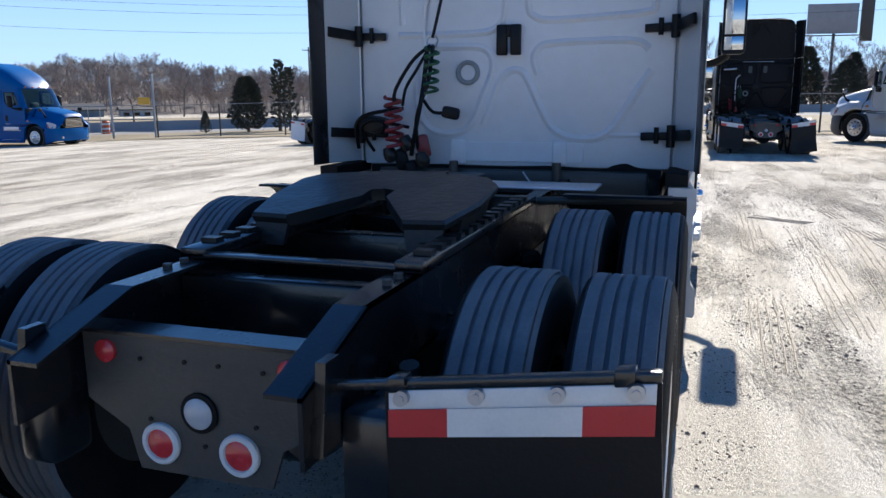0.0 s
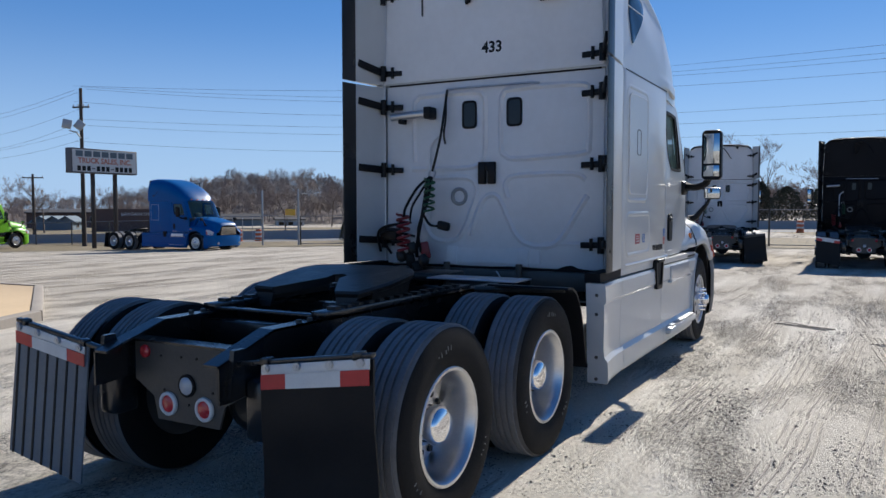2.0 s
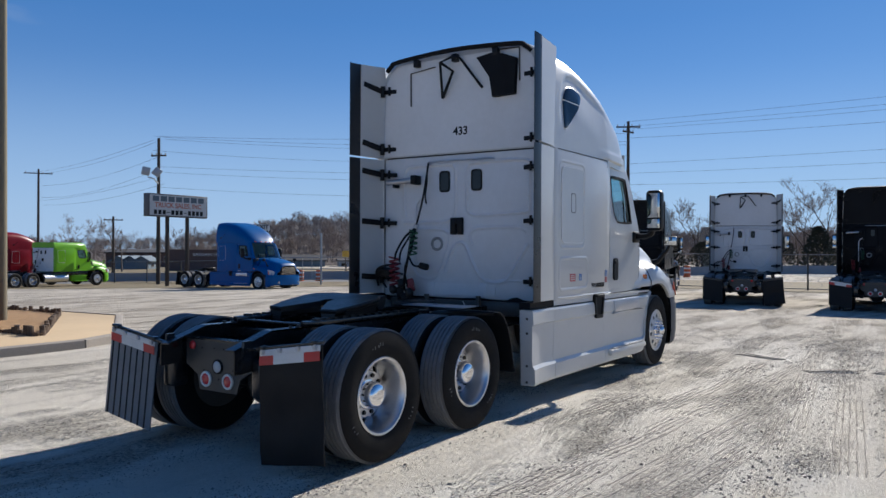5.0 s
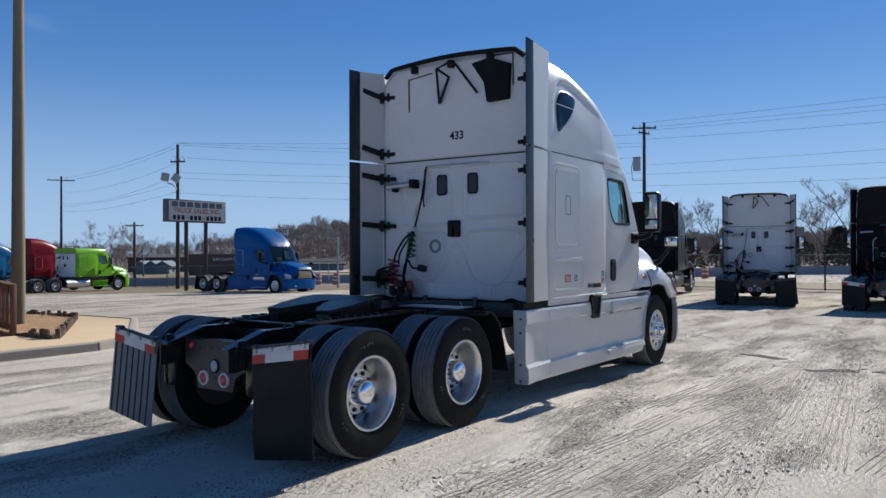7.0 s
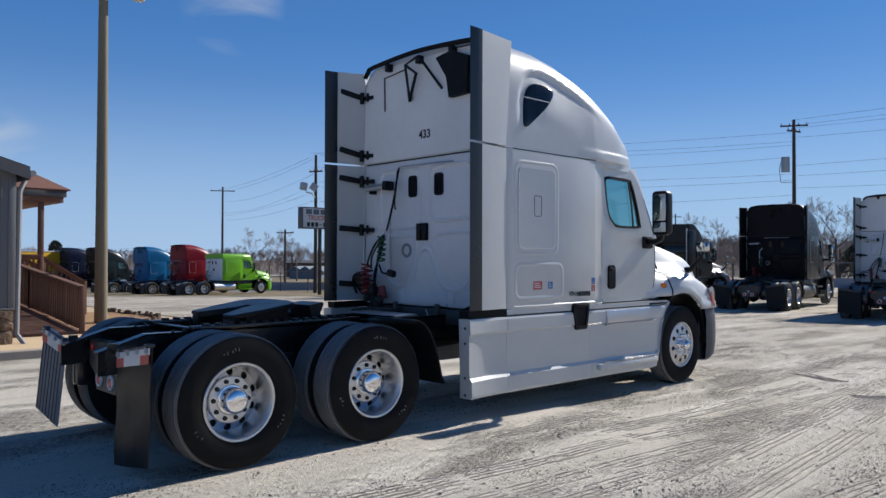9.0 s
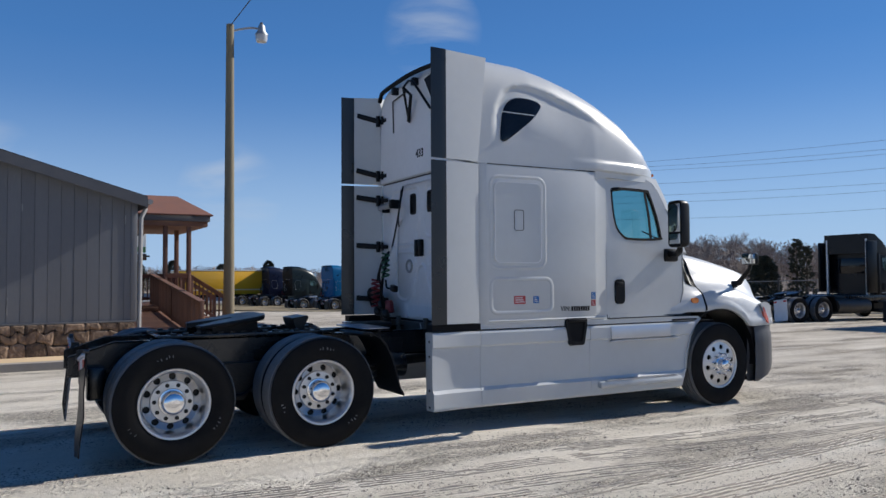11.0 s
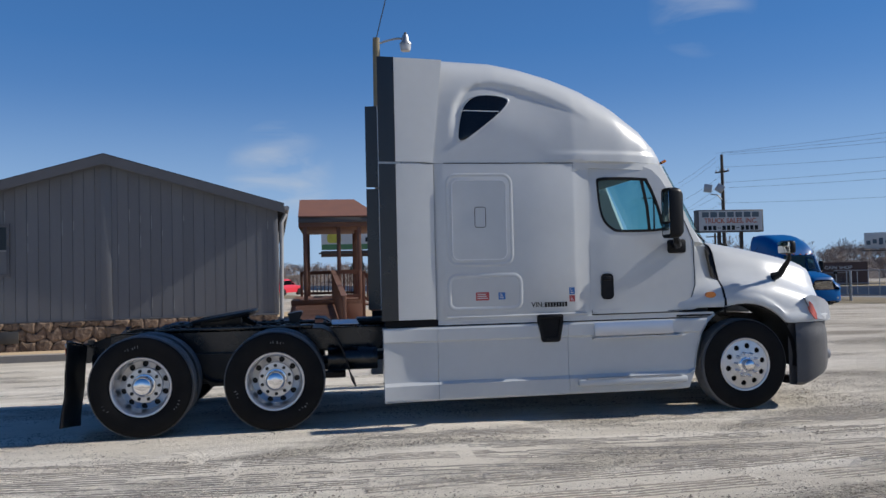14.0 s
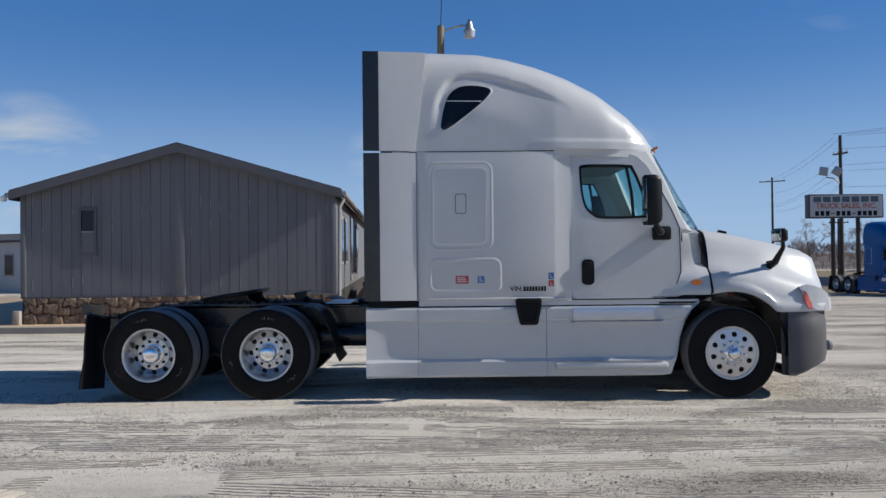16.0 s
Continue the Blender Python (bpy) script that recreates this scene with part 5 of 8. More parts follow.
    part("bumper_skirt", box(grow(), -1.0, 1.0, 9.50, 9.74, 0.20, 0.25, 0.01), BLACK, bmp)
    for s in (1, -1):
        part("fog_lamp", cyl(grow(), (s * 0.78, 10.17, 0.50), (s * 0.78, 10.20, 0.50), 0.06, 16), CLEARLENS, bmp)


def sleeper_side(sleeper, s, side, body):
    """Side hatch, swages and seam of the sleeper."""
    bm = grow()
    prism(bm, rounded(5.505, 6.105, 1.735, 2.60, 0.07), "x", s * 1.20, s * 1.2225)
    hatch = part("side_hatch", bm, body, sleeper, "flush sleeper side hatch")
    bm = grow()
    r = rounded(5.505, 6.105, 1.735, 2.60, 0.07)
    # raised hatch edge, its bright highlight put in as a paler white
    strip(bm, r + r[:2], 0.009, side, 0.0125)
    part("hatch_seal", bm, WHITE_REAR, hatch)
    bm = grow()
    r = rounded(5.755, 5.875, 2.085, 2.305, 0.025)
    strip(bm, r + r[:2], 0.008, side, 0.0115)
    part("hatch_latch", bm, DARKSTEEL, hatch)
    for r, w, h in ((rounded(5.455, 6.165, 1.68, 2.66, 0.10), 0.04, 0.005), (rounded(5.46, 6.25, 1.20, 1.56, 0.08), 0.05, 0.006)):
        part("swage", bead(grow(), r + r[:2], w, side, h), body, sleeper)
    part("swage", bead(grow(), [(5.43, 1.115), (7.0, 1.115)], 0.03, side, 0.008), body, sleeper)
    bm = grow()
    strip(bm, [(5.42, 2.787), (6.88, 2.787)], 0.008, side, 0.001)
    part("roof_seam", bm, BLACK, sleeper)


def side_things(T, sleeper, body, detail, skirts, roof):
    for s in (1, -1):
        def side(y, z, d, s=s):
            return (s * (1.2132 - d), y, z)
        if roof != "day":
            sleeper_side(sleeper, s, side, body)
        # skirt fairings in three panels
        if skirts:
            prof = skirt_profile()
            for y0, y1 in ((4.735, 5.318), (5.322, 6.768), (6.772, 7.98)):
                bm = grow()
                rows = []
                for y in [y0, y0 + 0.004] + [y0 + (y1 - y0) * k / 9 for k in range(1, 9)] + [y1 - 0.004, y1]:
                    # the tail of the skirt flares outward
                    u = max(0.0, (5.30 - y) / 0.56)
                    rows.append([(s * (x + 0.038 * u * u * (1.35 - 0.5 * z) * (1 if x > 1.15 else 0)), y, z) for x, z in prof])
                loft(bm, rows)
                pan = part("skirt_panel", bm, body, T, "white lower side skirt panel")
                pan.data.set_sharp_from_angle(angle=radians(12))
            # front end rises to the wheel arch
            bm = grow()
            rows = []
            for y, zl in ((7.98, 0.235), (8.08, 0.235), (8.17, 0.245), (8.24, 0.45), (8.27, 0.65), (8.33, 0.84), (8.41, 0.97), (8.50, 1.05)):
                rows.append([(s * x, y, max(z, zl + 0.002 * i)) for i, (x, z) in enumerate(prof[::-1])])
            loft(bm, rows)
            part("arch_panel", bm, body, T, "white panel ahead of the steps").data.set_sharp_from_angle(angle=radians(16))
            # steps
            st = part("step_ledge", box(grow(), s * 1.20, s * 1.300, 6.86, 8.13, 0.315, 0.392, 0.030), body, T, "moulded step edge")
            bm = grow()
            box(bm, s * 1.215, s * 1.286, 6.95, 8.06, 0.388, 0.397)
            for k in range(36):
                box(bm, s * 1.222, s * 1.290, 6.97 + k * 0.030, 6.985 + k * 0.030, 0.394, 0.407)
            part("tread_plate", bm, ALU_DULL, st, "serrated aluminium tread")
            up = part("upper_step", box(grow(), s * 1.18, s * 1.258, 7.05, 8.12, 0.828, 0.846, 0.005), ALU_DULL, T, "serrated aluminium upper step")
            bm = grow()
            for k in range(34):
                box(bm, s * 1.20, s * 1.262, 7.09 + k * 0.030, 7.104 + k * 0.030, 0.844, 0.853)
            part("step_teeth", bm, ALU, up)
            part("kick_plate", prism(grow(), [(1.20, 0.862), (1.250, 0.862), (1.252, 0.868), (1.233, 1.006), (1.20, 1.006)], "y", 7.07, 7.99) if s > 0 else prism(grow(), [(-1.20, 0.862), (-1.250, 0.862), (-1.252, 0.868), (-1.233, 1.006), (-1.20, 1.006)], "y", 7.07, 7.99), KICK, T, "bright aluminium kick plate")
            # black fuel filler recess
            outer = [(6.425, 1.105), (6.45, 1.118), (6.69, 1.118), (6.715, 1.105), (6.712, 1.02), (6.675, 0.835), (6.655, 0.815), (6.485, 0.815), (6.465, 0.835), (6.428, 1.02)]
            inner = [(6.46, 1.07), (6.475, 1.08), (6.665, 1.08), (6.68, 1.07), (6.672, 1.0), (6.645, 0.87), (6.63, 0.855), (6.51, 0.855), (6.495, 0.87), (6.468, 1.0)]
            bm = holed(grow(), outer, inner, lambda y, z, d, s=s: (s * (1.246 - d), y, z), 0.05, 40, 1)
            fil = part("filler_cover", bm, BLACK, T, "black moulded step recess with raised rim")
            part("filler_cup", prism(grow(), [(y, z) for y, z in inner], "x", s * 1.205, s * 1.233), RUBBER, fil)
            part("filler_grip", box(grow(), s * 1.235, s * 1.262, 6.44, 6.70, 1.075, 1.11, 0.012), BLACK, fil)
            part("sill_gap", box(grow(), s * 1.10, s * 1.205, 5.25, 8.5, 1.035, 1.085), body, T)
            # black strips put into the open gaps to stand for their shade
            part("extender_gap", box(grow(), s * 1.08, s * 1.208, 4.76, 5.33, 1.026, 1.098), RUBBER, T)
            part("sill_shadow_gap", box(grow(), s * 1.10, s * 1.207, 8.05, 8.52, 1.040, 1.062), BLACK, T)
            for z in (0.27, 0.44, 0.78, 0.93):
                part("skirt_bolt", cyl(grow(), (s * 1.19, 4.737, z), (s * 1.19, 4.729, z), 0.014, 10), DARKSTEEL, T)
        else:
            part("fuel_tank", cyl(grow(), (s * 0.92, 4.5, 0.62), (s * 0.92, 6.4, 0.62), 0.31, 32), ALU if body is LIMEPAINT else DARKSTEEL, T, "round fuel tank under the cab")
            bm = grow()
            box(bm, s * 0.95, s * 1.2, 6.9, 8.0, 0.35, 0.42, 0.01)
            box(bm, s * 0.95, s * 1.15, 6.9, 8.0, 0.72, 0.78, 0.01)
            box(bm, s * 0.7, s * 0.97, 6.85, 8.1, 0.35, 1.07, 0.02)
            part("cab_step", bm, body, T)
    if detail:
        # stickers and painted numbers on the right side and rear wall
        for y0, y1, z0, z1, m_ in ((5.748, 5.895, 1.29, 1.378, REDSTICKER), (5.998, 6.075, 1.295, 1.372, BLUESTICKER), (6.80, 6.862, 1.33, 1.405, BLUESTICKER), (6.80, 6.862, 1.25, 1.318, REDSTICKER)):
            st = part("sticker", box(grow(), 1.212, 1.2155, y0, y1, z0, z1), m_, sleeper, "small red sticker" if m_ == REDSTICKER else "small blue sticker")
            for k in range(3):
                bm = grow()
                zz = z0 + (z1 - z0) * (0.2 + 0.25 * k)
                box(bm, 1.2150, 1.2162, y0 + 0.015, y1 - 0.015 - 0.012 * k, zz, zz + (z1 - z0) * 0.12)
                part("sticker_bar", bm, WHITESTICKER, st)
        writing("painted_letters", "VIN:", 0.076, pose(1.2145, 6.435, 1.224, 90, 0, 90), BLACK, sleeper, 0.0008, "small black painted letters", bold=0.001)
        y = 6.515
        for k in range(8):
            part("painted_bar", box(grow(), 1.2135, 1.2150, y, y + 0.026, 1.197, 1.250), BLACK, sleeper)
            y += 0.033
        writing("unit_number", "433", 0.135, pose(0.055, 5.2045, 3.045, 90), BLACK, sleeper, 0.001, "black number 433 on the rear wall", bold=0.004)

# ---- ground ----
def ground_material():
    """Pale compacted gravel: blotches, long wheel-worn lanes, dark grit in drifts, stones."""
    m = bpy.data.materials.new("pale_gravel_dirt")
    m.use_nodes = True
    n, l = m.node_tree.nodes, m.node_tree.links
    p = n["Principled BSDF"]
    p.inputs["Roughness"].default_value, p.inputs["Specular IOR Level"].default_value = 0.95, 0.15
    tc = n.new("ShaderNodeTexCoord")

    def tex(scale, detail=5, stretch=(1, 1, 1), turn=0.0, rough=0.55, dist=0.0):
        mp, t = n.new("ShaderNodeMapping"), n.new("ShaderNodeTexNoise")
        mp.inputs["Scale"].default_value, mp.inputs["Rotation"].default_value = stretch, (0, 0, turn)
        t.inputs["Scale"].default_value, t.inputs["Detail"].default_value, t.inputs["Roughness"].default_value, t.inputs["Distortion"].default_value = scale, detail, rough, dist
        l.new(tc.outputs["Object"], mp.inputs[0])
        l.new(mp.outputs[0], t.inputs["Vector"])
        return t.outputs["Fac"]

    def span(x, a, b, lo=0.0, hi=1.0):
        r = n.new("ShaderNodeMapRange")
        r.inputs[1].default_value, r.inputs[2].default_value, r.inputs[3].default_value, r.inputs[4].default_value = a, b, lo, hi
        l.new(x, r.inputs[0])
        return r.outputs[0]

    def op(kind, a, b):
        q = n.new("ShaderNodeMath")
        q.operation = kind
        l.new(a, q.inputs[0])
        if isinstance(b, float):
            q.inputs[1].default_value = b
        else:
            l.new(b, q.inputs[1])
        return q.outputs[0]

    def mix(f, a, b):
        q = n.new("ShaderNodeMix")
        q.data_type = "RGBA"
        l.new(f, q.inputs[0])
        for s, v in ((6, a), (7, b)):
            if isinstance(v, tuple):
                q.inputs[s].default_value = (*v, 1)
            else:
                l.new(v, q.inputs[s])
        return q.outputs[2]
    blotch, fine, grit = tex(0.22, 6), tex(26, 8, rough=0.75), tex(70, 5, rough=0.8)
    clod, crumb = tex(9, 9, dist=0.4, rough=0.72), tex(38, 6, (1, 0.7, 1), 0.1, 0.75)
    patch = tex(1.1, 7, (1.0, 0.28, 1), 0.08, 0.62, 0.25)
    lane = tex(1.6, 4, (1.0, 0.07, 1), 0.12)
    lane2 = tex(4.5, 6, (1.0, 0.06, 1), -0.06, 0.6)
    rough = span(patch, 0.50, 0.62)
    c = mix(span(blotch, 0.35, 0.68), (0.60, 0.545, 0.455), (0.72, 0.66, 0.56))
    c = mix(op("MULTIPLY", span(lane, 0.46, 0.60), 0.8), c, (0.80, 0.745, 0.65))
    c = mix(op("MULTIPLY", span(lane2, 0.52, 0.68), 0.30), c, (0.40, 0.355, 0.29))
    c = mix(op("MULTIPLY", op("MULTIPLY", rough, span(clod, 0.47, 0.57)), 0.50), c, (0.30, 0.265, 0.22))
    c = mix(op("MULTIPLY", op("MULTIPLY", rough, span(crumb, 0.50, 0.55)), 0.85), c, (0.13, 0.115, 0.095))
    c = mix(op("MULTIPLY", span(grit, 0.58, 0.64), 0.40), c, (0.22, 0.195, 0.16))
    c = mix(op("MULTIPLY", span(crumb, 0.66, 0.72), 0.7), c, (0.84, 0.80, 0.72))
    c = mix(op("MULTIPLY", span(fine, 0.57, 0.62), 0.35), c, (0.24, 0.21, 0.17))
    c = mix(op("MULTIPLY", span(clod, 0.58, 0.64), 0.5), c, (0.82, 0.765, 0.665))
    far_dry = tex(0.05, 4)
    c = mix(op("MULTIPLY", span(far_dry, 0.55, 0.7), 0.4), c, (0.42, 0.35, 0.24))
    sep = n.new("ShaderNodeSeparateXYZ")
    l.new(tc.outputs["Object"], sep.inputs[0])
    # far yard darkened: the clods' shaded sides, facing from the sun, go into its colour
    away = op("MAXIMUM", span(sep.outputs["Y"], 6.0, 17.0), span(sep.outputs["X"], -3.0, -11.0))
    c = mix(op("MULTIPLY", op("MULTIPLY", away, span(patch, 0.15, 0.55)), 0.85), c, (0.355, 0.31, 0.25))
    dull = n.new("ShaderNodeHueSaturation")
    dull.inputs["Value"].default_value = 1.10
    l.new(c, dull.inputs["Color"])
    c = dull.outputs[0]
    l.new(c, p.inputs["Base Color"])
    coarse = op("MULTIPLY", op("ADD", clod, op("MULTIPLY", crumb, 0.5)), op("ADD", op("MULTIPLY", rough, 1.5), 0.25))
    h = op("ADD", coarse, op("ADD", op("MULTIPLY", fine, 0.4), op("ADD", op("MULTIPLY", grit, 0.2), op("MULTIPLY", lane2, 0.6))))
    bn = n.new("ShaderNodeBump")
    bn.inputs["Strength"].default_value, bn.inputs["Distance"].default_value = 1.0, 0.065
    l.new(h, bn.inputs["Height"])
    l.new(bn.outputs[0], p.inputs["Normal"])
    return m


GRAVEL = ground_material()


def lumps(x, y):
    """Unevenness of the yard near the truck."""
    near = max(0.0, 1 - max(0.0, abs(x - 5) - 10) / 6) * max(0.0, 1 - max(0.0, abs(y - 5) - 12) / 6)
    return near * (0.014 * noise.noise((x * 0.8, y * 0.35, 1)) + 0.008 * noise.noise((x * 3.1, y * 1.6, 7)) + 0.005 * noise.noise((x * 8, y * 6, 3)) - 0.004)


xs = [-3000, -1200, -500, -250, -150, -100] + list(range(-80, -12, 4)) + [x * 0.5 for x in range(-24, -4)] + [-2 + 0.14 * k for k in range(100)] + [x * 0.5 for x in range(24, 33)] + [18, 21, 25, 30, 40, 55, 80, 120, 200, 400, 1000, 3000]
ys = [-3000, -1000, -400, -200, -100, -60, -40, -30, -20, -14, -10, -8] + [-6 + 0.14 * k for k in range(150)] + [15 + 0.5 * k for k in range(16)] + list(range(23, 80, 4)) + [90, 110, 140, 200, 300, 600, 1200, 3000]
verts = [(x, y, hill(x, y) + lumps(x, y)) for y in ys for x in xs]
w = len(xs)
me = bpy.data.meshes.new("ground")
me.from_pydata(verts, [], [(j * w + i, j * w + i + 1, (j + 1) * w + i + 1, (j + 1) * w + i) for j in range(len(ys) - 1) for i in range(w - 1)])
me.materials.append(GRAVEL)
for poly in me.polygons:
    poly.use_smooth = True
ground = tagged(new("ground", me), "pale dusty gravel yard with tyre tracks", "ground", kind="structure")

# tread prints pressed into the dust, as low ribs broken into blocks
RIDGEDIRT = mat("loose_ridge_dirt", (0.56, 0.50, 0.42), 0.95, color2=(0.34, 0.30, 0.245), scale=9, fine=40, bump=0.6, bump_scale=50, spec=0.15)
PEBBLE = mat("crumbled_grey_dirt", (0.40, 0.355, 0.295), 0.95, color2=(0.13, 0.115, 0.095), scale=9, fine=60, spec=0.2)
rng = random.Random(3)
RIDGES = ([], [])


def clump(store, x, y, a, lx, ly, h, top):
    """One low block of earth, lx along the track and ly across."""
    pts, faces = store
    z = hill(x, y) + lumps(x, y)
    n = len(pts)
    for k, q in ((1.0, -0.004), (top, h)):
        for u, v in ((-0.5, -0.5), (0.5, -0.5), (0.5, 0.5), (-0.5, 0.5)):
            px, py = u * lx * k, v * ly * k
            pts.append((x + math.cos(a) * px - math.sin(a) * py, y + math.sin(a) * px + math.cos(a) * py, z + q))
    faces += [(n + 4, n + 5, n + 6, n + 7), (n, n + 1, n + 5, n + 4), (n + 1, n + 2, n + 6, n + 5), (n + 2, n + 3, n + 7, n + 6), (n + 3, n, n + 4, n + 7)]


def tyre_track(x, y, heading, bend, length, strength=1.0, lugs=False):
    """Prints of a rolling tyre: flat pressed ribs with thin crumbly ridges between them."""
    a, step, x0 = radians(heading), 0.05, x
    for k in range(int(length / step)):
        a += radians(bend) * step
        x, y = x + math.cos(a) * step, y + math.sin(a) * step
        gap = noise.noise((x * 0.9, y * 0.9, x0)) + 0.35 * noise.noise((x * 4, y * 4, 2)) + 0.35 * strength
        if gap < 0.1:
            continue
        if lugs:
            clump(RIDGES, x, y, a + rng.uniform(-0.2, 0.2), 0.022, 0.26, rng.uniform(0.004, 0.009), 0.6)
            continue
        for rib in range(5):
            if noise.noise((x * 1.5, y * 1.5, rib * 5.0)) < -0.25:
                continue
            o = (rib - 2) * 0.06 + 0.003 * math.sin(k * 0.4 + rib) + rng.uniform(-0.0015, 0.0015)
            clump(RIDGES, x - math.sin(a) * o, y + math.cos(a) * o, a + rng.uniform(-0.05, 0.05), step * 1.7, rng.uniform(0.010, 0.018), rng.uniform(0.005, 0.010) * (0.5 + 0.5 * strength), 0.55)


for row in ((4.02, 1.2, 95.3, 0.1, 11, 1.3), (4.50, 1.4, 95.3, 0.1, 11, 1.3), (4.4, 3.0, 80, 2.0, 7, 0.8), (2.2, 0.4, 83, 0.5, 12, 0.7), (2.75, 0.2, 84, 0.4, 12, 0.6), (1.9, -3.4, 70, 2.2, 9, 0.7), (2.9, -3.0, 95, -0.8, 9, 0.6),
            (5.2, 4.5, 108, -4.0, 8, 0.7), (7.4, 6.5, 130, -5.5, 8, 0.6), (4.6, 7.5, 60, 4.0, 9, 0.7), (1.75, 4.5, 88, 0.3, 8, 0.9), (2.3, 4.6, 88, 0.3, 8, 0.9), (7.6, 9.0, 170, -3.0, 6, 0.8), (3.1, 9.5, 30, 8.0, 5, 0.8)):
    tyre_track(*row)
tyre_track(4.55, 2.4, 60, 6.0, 2.2, 1.2, True)
tyre_track(5.0, 5.6, 95, -9.0, 3.2, 1.0, True)
tyre_track(3.0, -0.6, 74, 3.0, 2.6, 0.8, True)
me = bpy.data.meshes.new("track_ridges")
me.from_pydata(RIDGES[0], [], RIDGES[1])
me.materials.append(RIDGEDIRT)
tagged(new("track_ridges", me), "thin crumbly ridges left between tyre prints", "tyre tracks", kind="stuff")
pts, faces = [], []
for k in range(260000):
    x, y = rng.uniform(-1, 10), rng.uniform(-4, 15)
    if noise.noise((x * 1.5, y * 0.45, 9)) + 0.6 * noise.noise((x * 4.5, y * 2.2, 4)) < rng.uniform(-0.25, 0.6):
        continue
    r = rng.uniform(0.003, 0.009) if rng.random() < 0.982 else rng.uniform(0.011, 0.020)
    z = hill(x, y) + lumps(x, y) + r * 0.25
    n = len(pts)
    t = rng.uniform(0, 6.28)
    for u, v, q in ((1, 0, 0), (0.2, 0.9, 0), (-0.9, 0.3, 0), (-0.2, -0.8, 0), (0.1, 0.0, 0.7), (0, 0, -0.6)):
        u, v = u * rng.uniform(0.8, 1.2), v * rng.uniform(0.8, 1.2)
        pts.append((x + r * (u * math.cos(t) - v * math.sin(t)), y + r * (u * math.sin(t) + v * math.cos(t)), z + r * q))
    faces += [(n, n + 1, n + 4), (n + 1, n + 2, n + 4), (n + 2, n + 3, n + 4), (n + 3, n, n + 4)]
me = bpy.data.meshes.new("loose_stones")
me.from_pydata(pts, [], faces)
me.materials.append(PEBBLE)
tagged(new("loose_stones", me), "small loose stones scattered over the dust", "stones", kind="stuff")

MATS_FLAP_L = mat("weathered_grey_flap", (0.22, 0.23, 0.24), 0.7, color2=(0.14, 0.145, 0.15), scale=5, fine=60, bump=0.2)
main_truck = build_truck("semi_truck", "white sleeper semi truck with bare fifth wheel on gravel", detail=True)

# ---- the other trucks in the yard ----
BLACKPAINT = mat("black_truck_paint", (0.004, 0.004, 0.005), 0.3, color2=(0.008, 0.008, 0.010), scale=2, spec=0.25)
BLACKREAR = mat("dull_black_paint", (0.003, 0.003, 0.004), 0.5, color2=(0.007, 0.007, 0.009), scale=2, fine=20, spec=0.16)
BLUEPAINT = mat("metallic_blue_paint", (0.0007, 0.10, 0.32), 0.36, color2=(0.0005, 0.075, 0.245), scale=1.5, fine=9, spec=0.16)
SKYPAINT = mat("light_blue_paint", (0.001, 0.12, 0.29), 0.35, color2=(0.001, 0.09, 0.22), scale=1.5, fine=9, spec=0.22)
LIMEPAINT = mat("lime_green_paint", (0.17, 0.46, 0.012), 0.32, color2=(0.13, 0.37, 0.010), scale=1.5, fine=9, coat=0.2, spec=0.3)
REDPAINT = mat("dark_red_paint", (0.21, 0.001, 0.012), 0.35, color2=(0.16, 0.001, 0.009), scale=1.5, fine=9, spec=0.2)
TEALPAINT = mat("dark_green_paint", (0.008, 0.017, 0.018), 0.3, color2=(0.005, 0.011, 0.012), scale=2, spec=0.3)
YELLOWPAINT = paint("yellow_paint", (0.78, 0.42, 0.015))
NAVYPAINT = mat("navy_paint", (0.006, 0.010, 0.035), 0.3, color2=(0.004, 0.007, 0.025), scale=2, spec=0.3)


def park(T, x, y, heading):
    """Stands a truck with its sleeper's rear edge at x, y; heading in degrees left of straight ahead."""
    T.matrix_basis = pose(x, y, hill(x, y), 0, 0, heading) @ Matrix.Translation((0, -4.73, 0))
    return T


park(build_truck("semi_truck", "white sleeper semi truck parked nose to the fence", group="trucks parked along the fence", flaps=BLACK, flap_marks=False), -1.60, 27.3, 11)
park(build_truck("semi_truck", "black sleeper semi truck with red-striped mud flaps", BLACKPAINT, BLACKREAR, "trucks parked along the fence"), 2.75, 26.6, 3)
park(build_truck("semi_truck", "black sleeper semi truck with two round white lamps", BLACKPAINT, BLACKREAR, "trucks parked along the fence", skirts=False, flap_marks=False), -6.5, 29.2, 9)
park(build_truck("semi_truck", "black day cab truck with roof fairing and pale mud flaps", BLACKPAINT, BLACKREAR, "trucks parked along the fence", extenders=False, skirts=False, roof="day", flaps=WHITE_REAR), -12.7, 30.2, -4)
park(build_truck("semi_truck", "white sleeper truck parked at an angle on gravel", WHITE, WHITE_REAR, "trucks parked along the fence"), 10.0, 28.9, 42)
park(build_truck("semi_truck", "bright blue sleeper semi truck standing by the sign", BLUEPAINT, BLUEPAINT, "trucks across the yard", extenders=False, tail_marks=False, bumper=BLUEPAINT), -33.1, 30.05, -90)
park(build_truck("semi_truck", "lime green mid-roof truck with polished fuel tanks", LIMEPAINT, WHITE_REAR, "trucks across the yard", extenders=False, skirts=False, roof="mid", bumper=LIMEPAINT), -49.3, 26.9, 8)
park(build_truck("semi_truck", "dark red high-roof sleeper truck in a row", REDPAINT, REDPAINT, "trucks across the yard", extenders=False), -54.2, 26.2, 8)
park(build_truck("semi_truck", "light blue high-roof sleeper truck in a row", SKYPAINT, SKYPAINT, "trucks across the yard", extenders=False), -60.0, 25.4, 8)
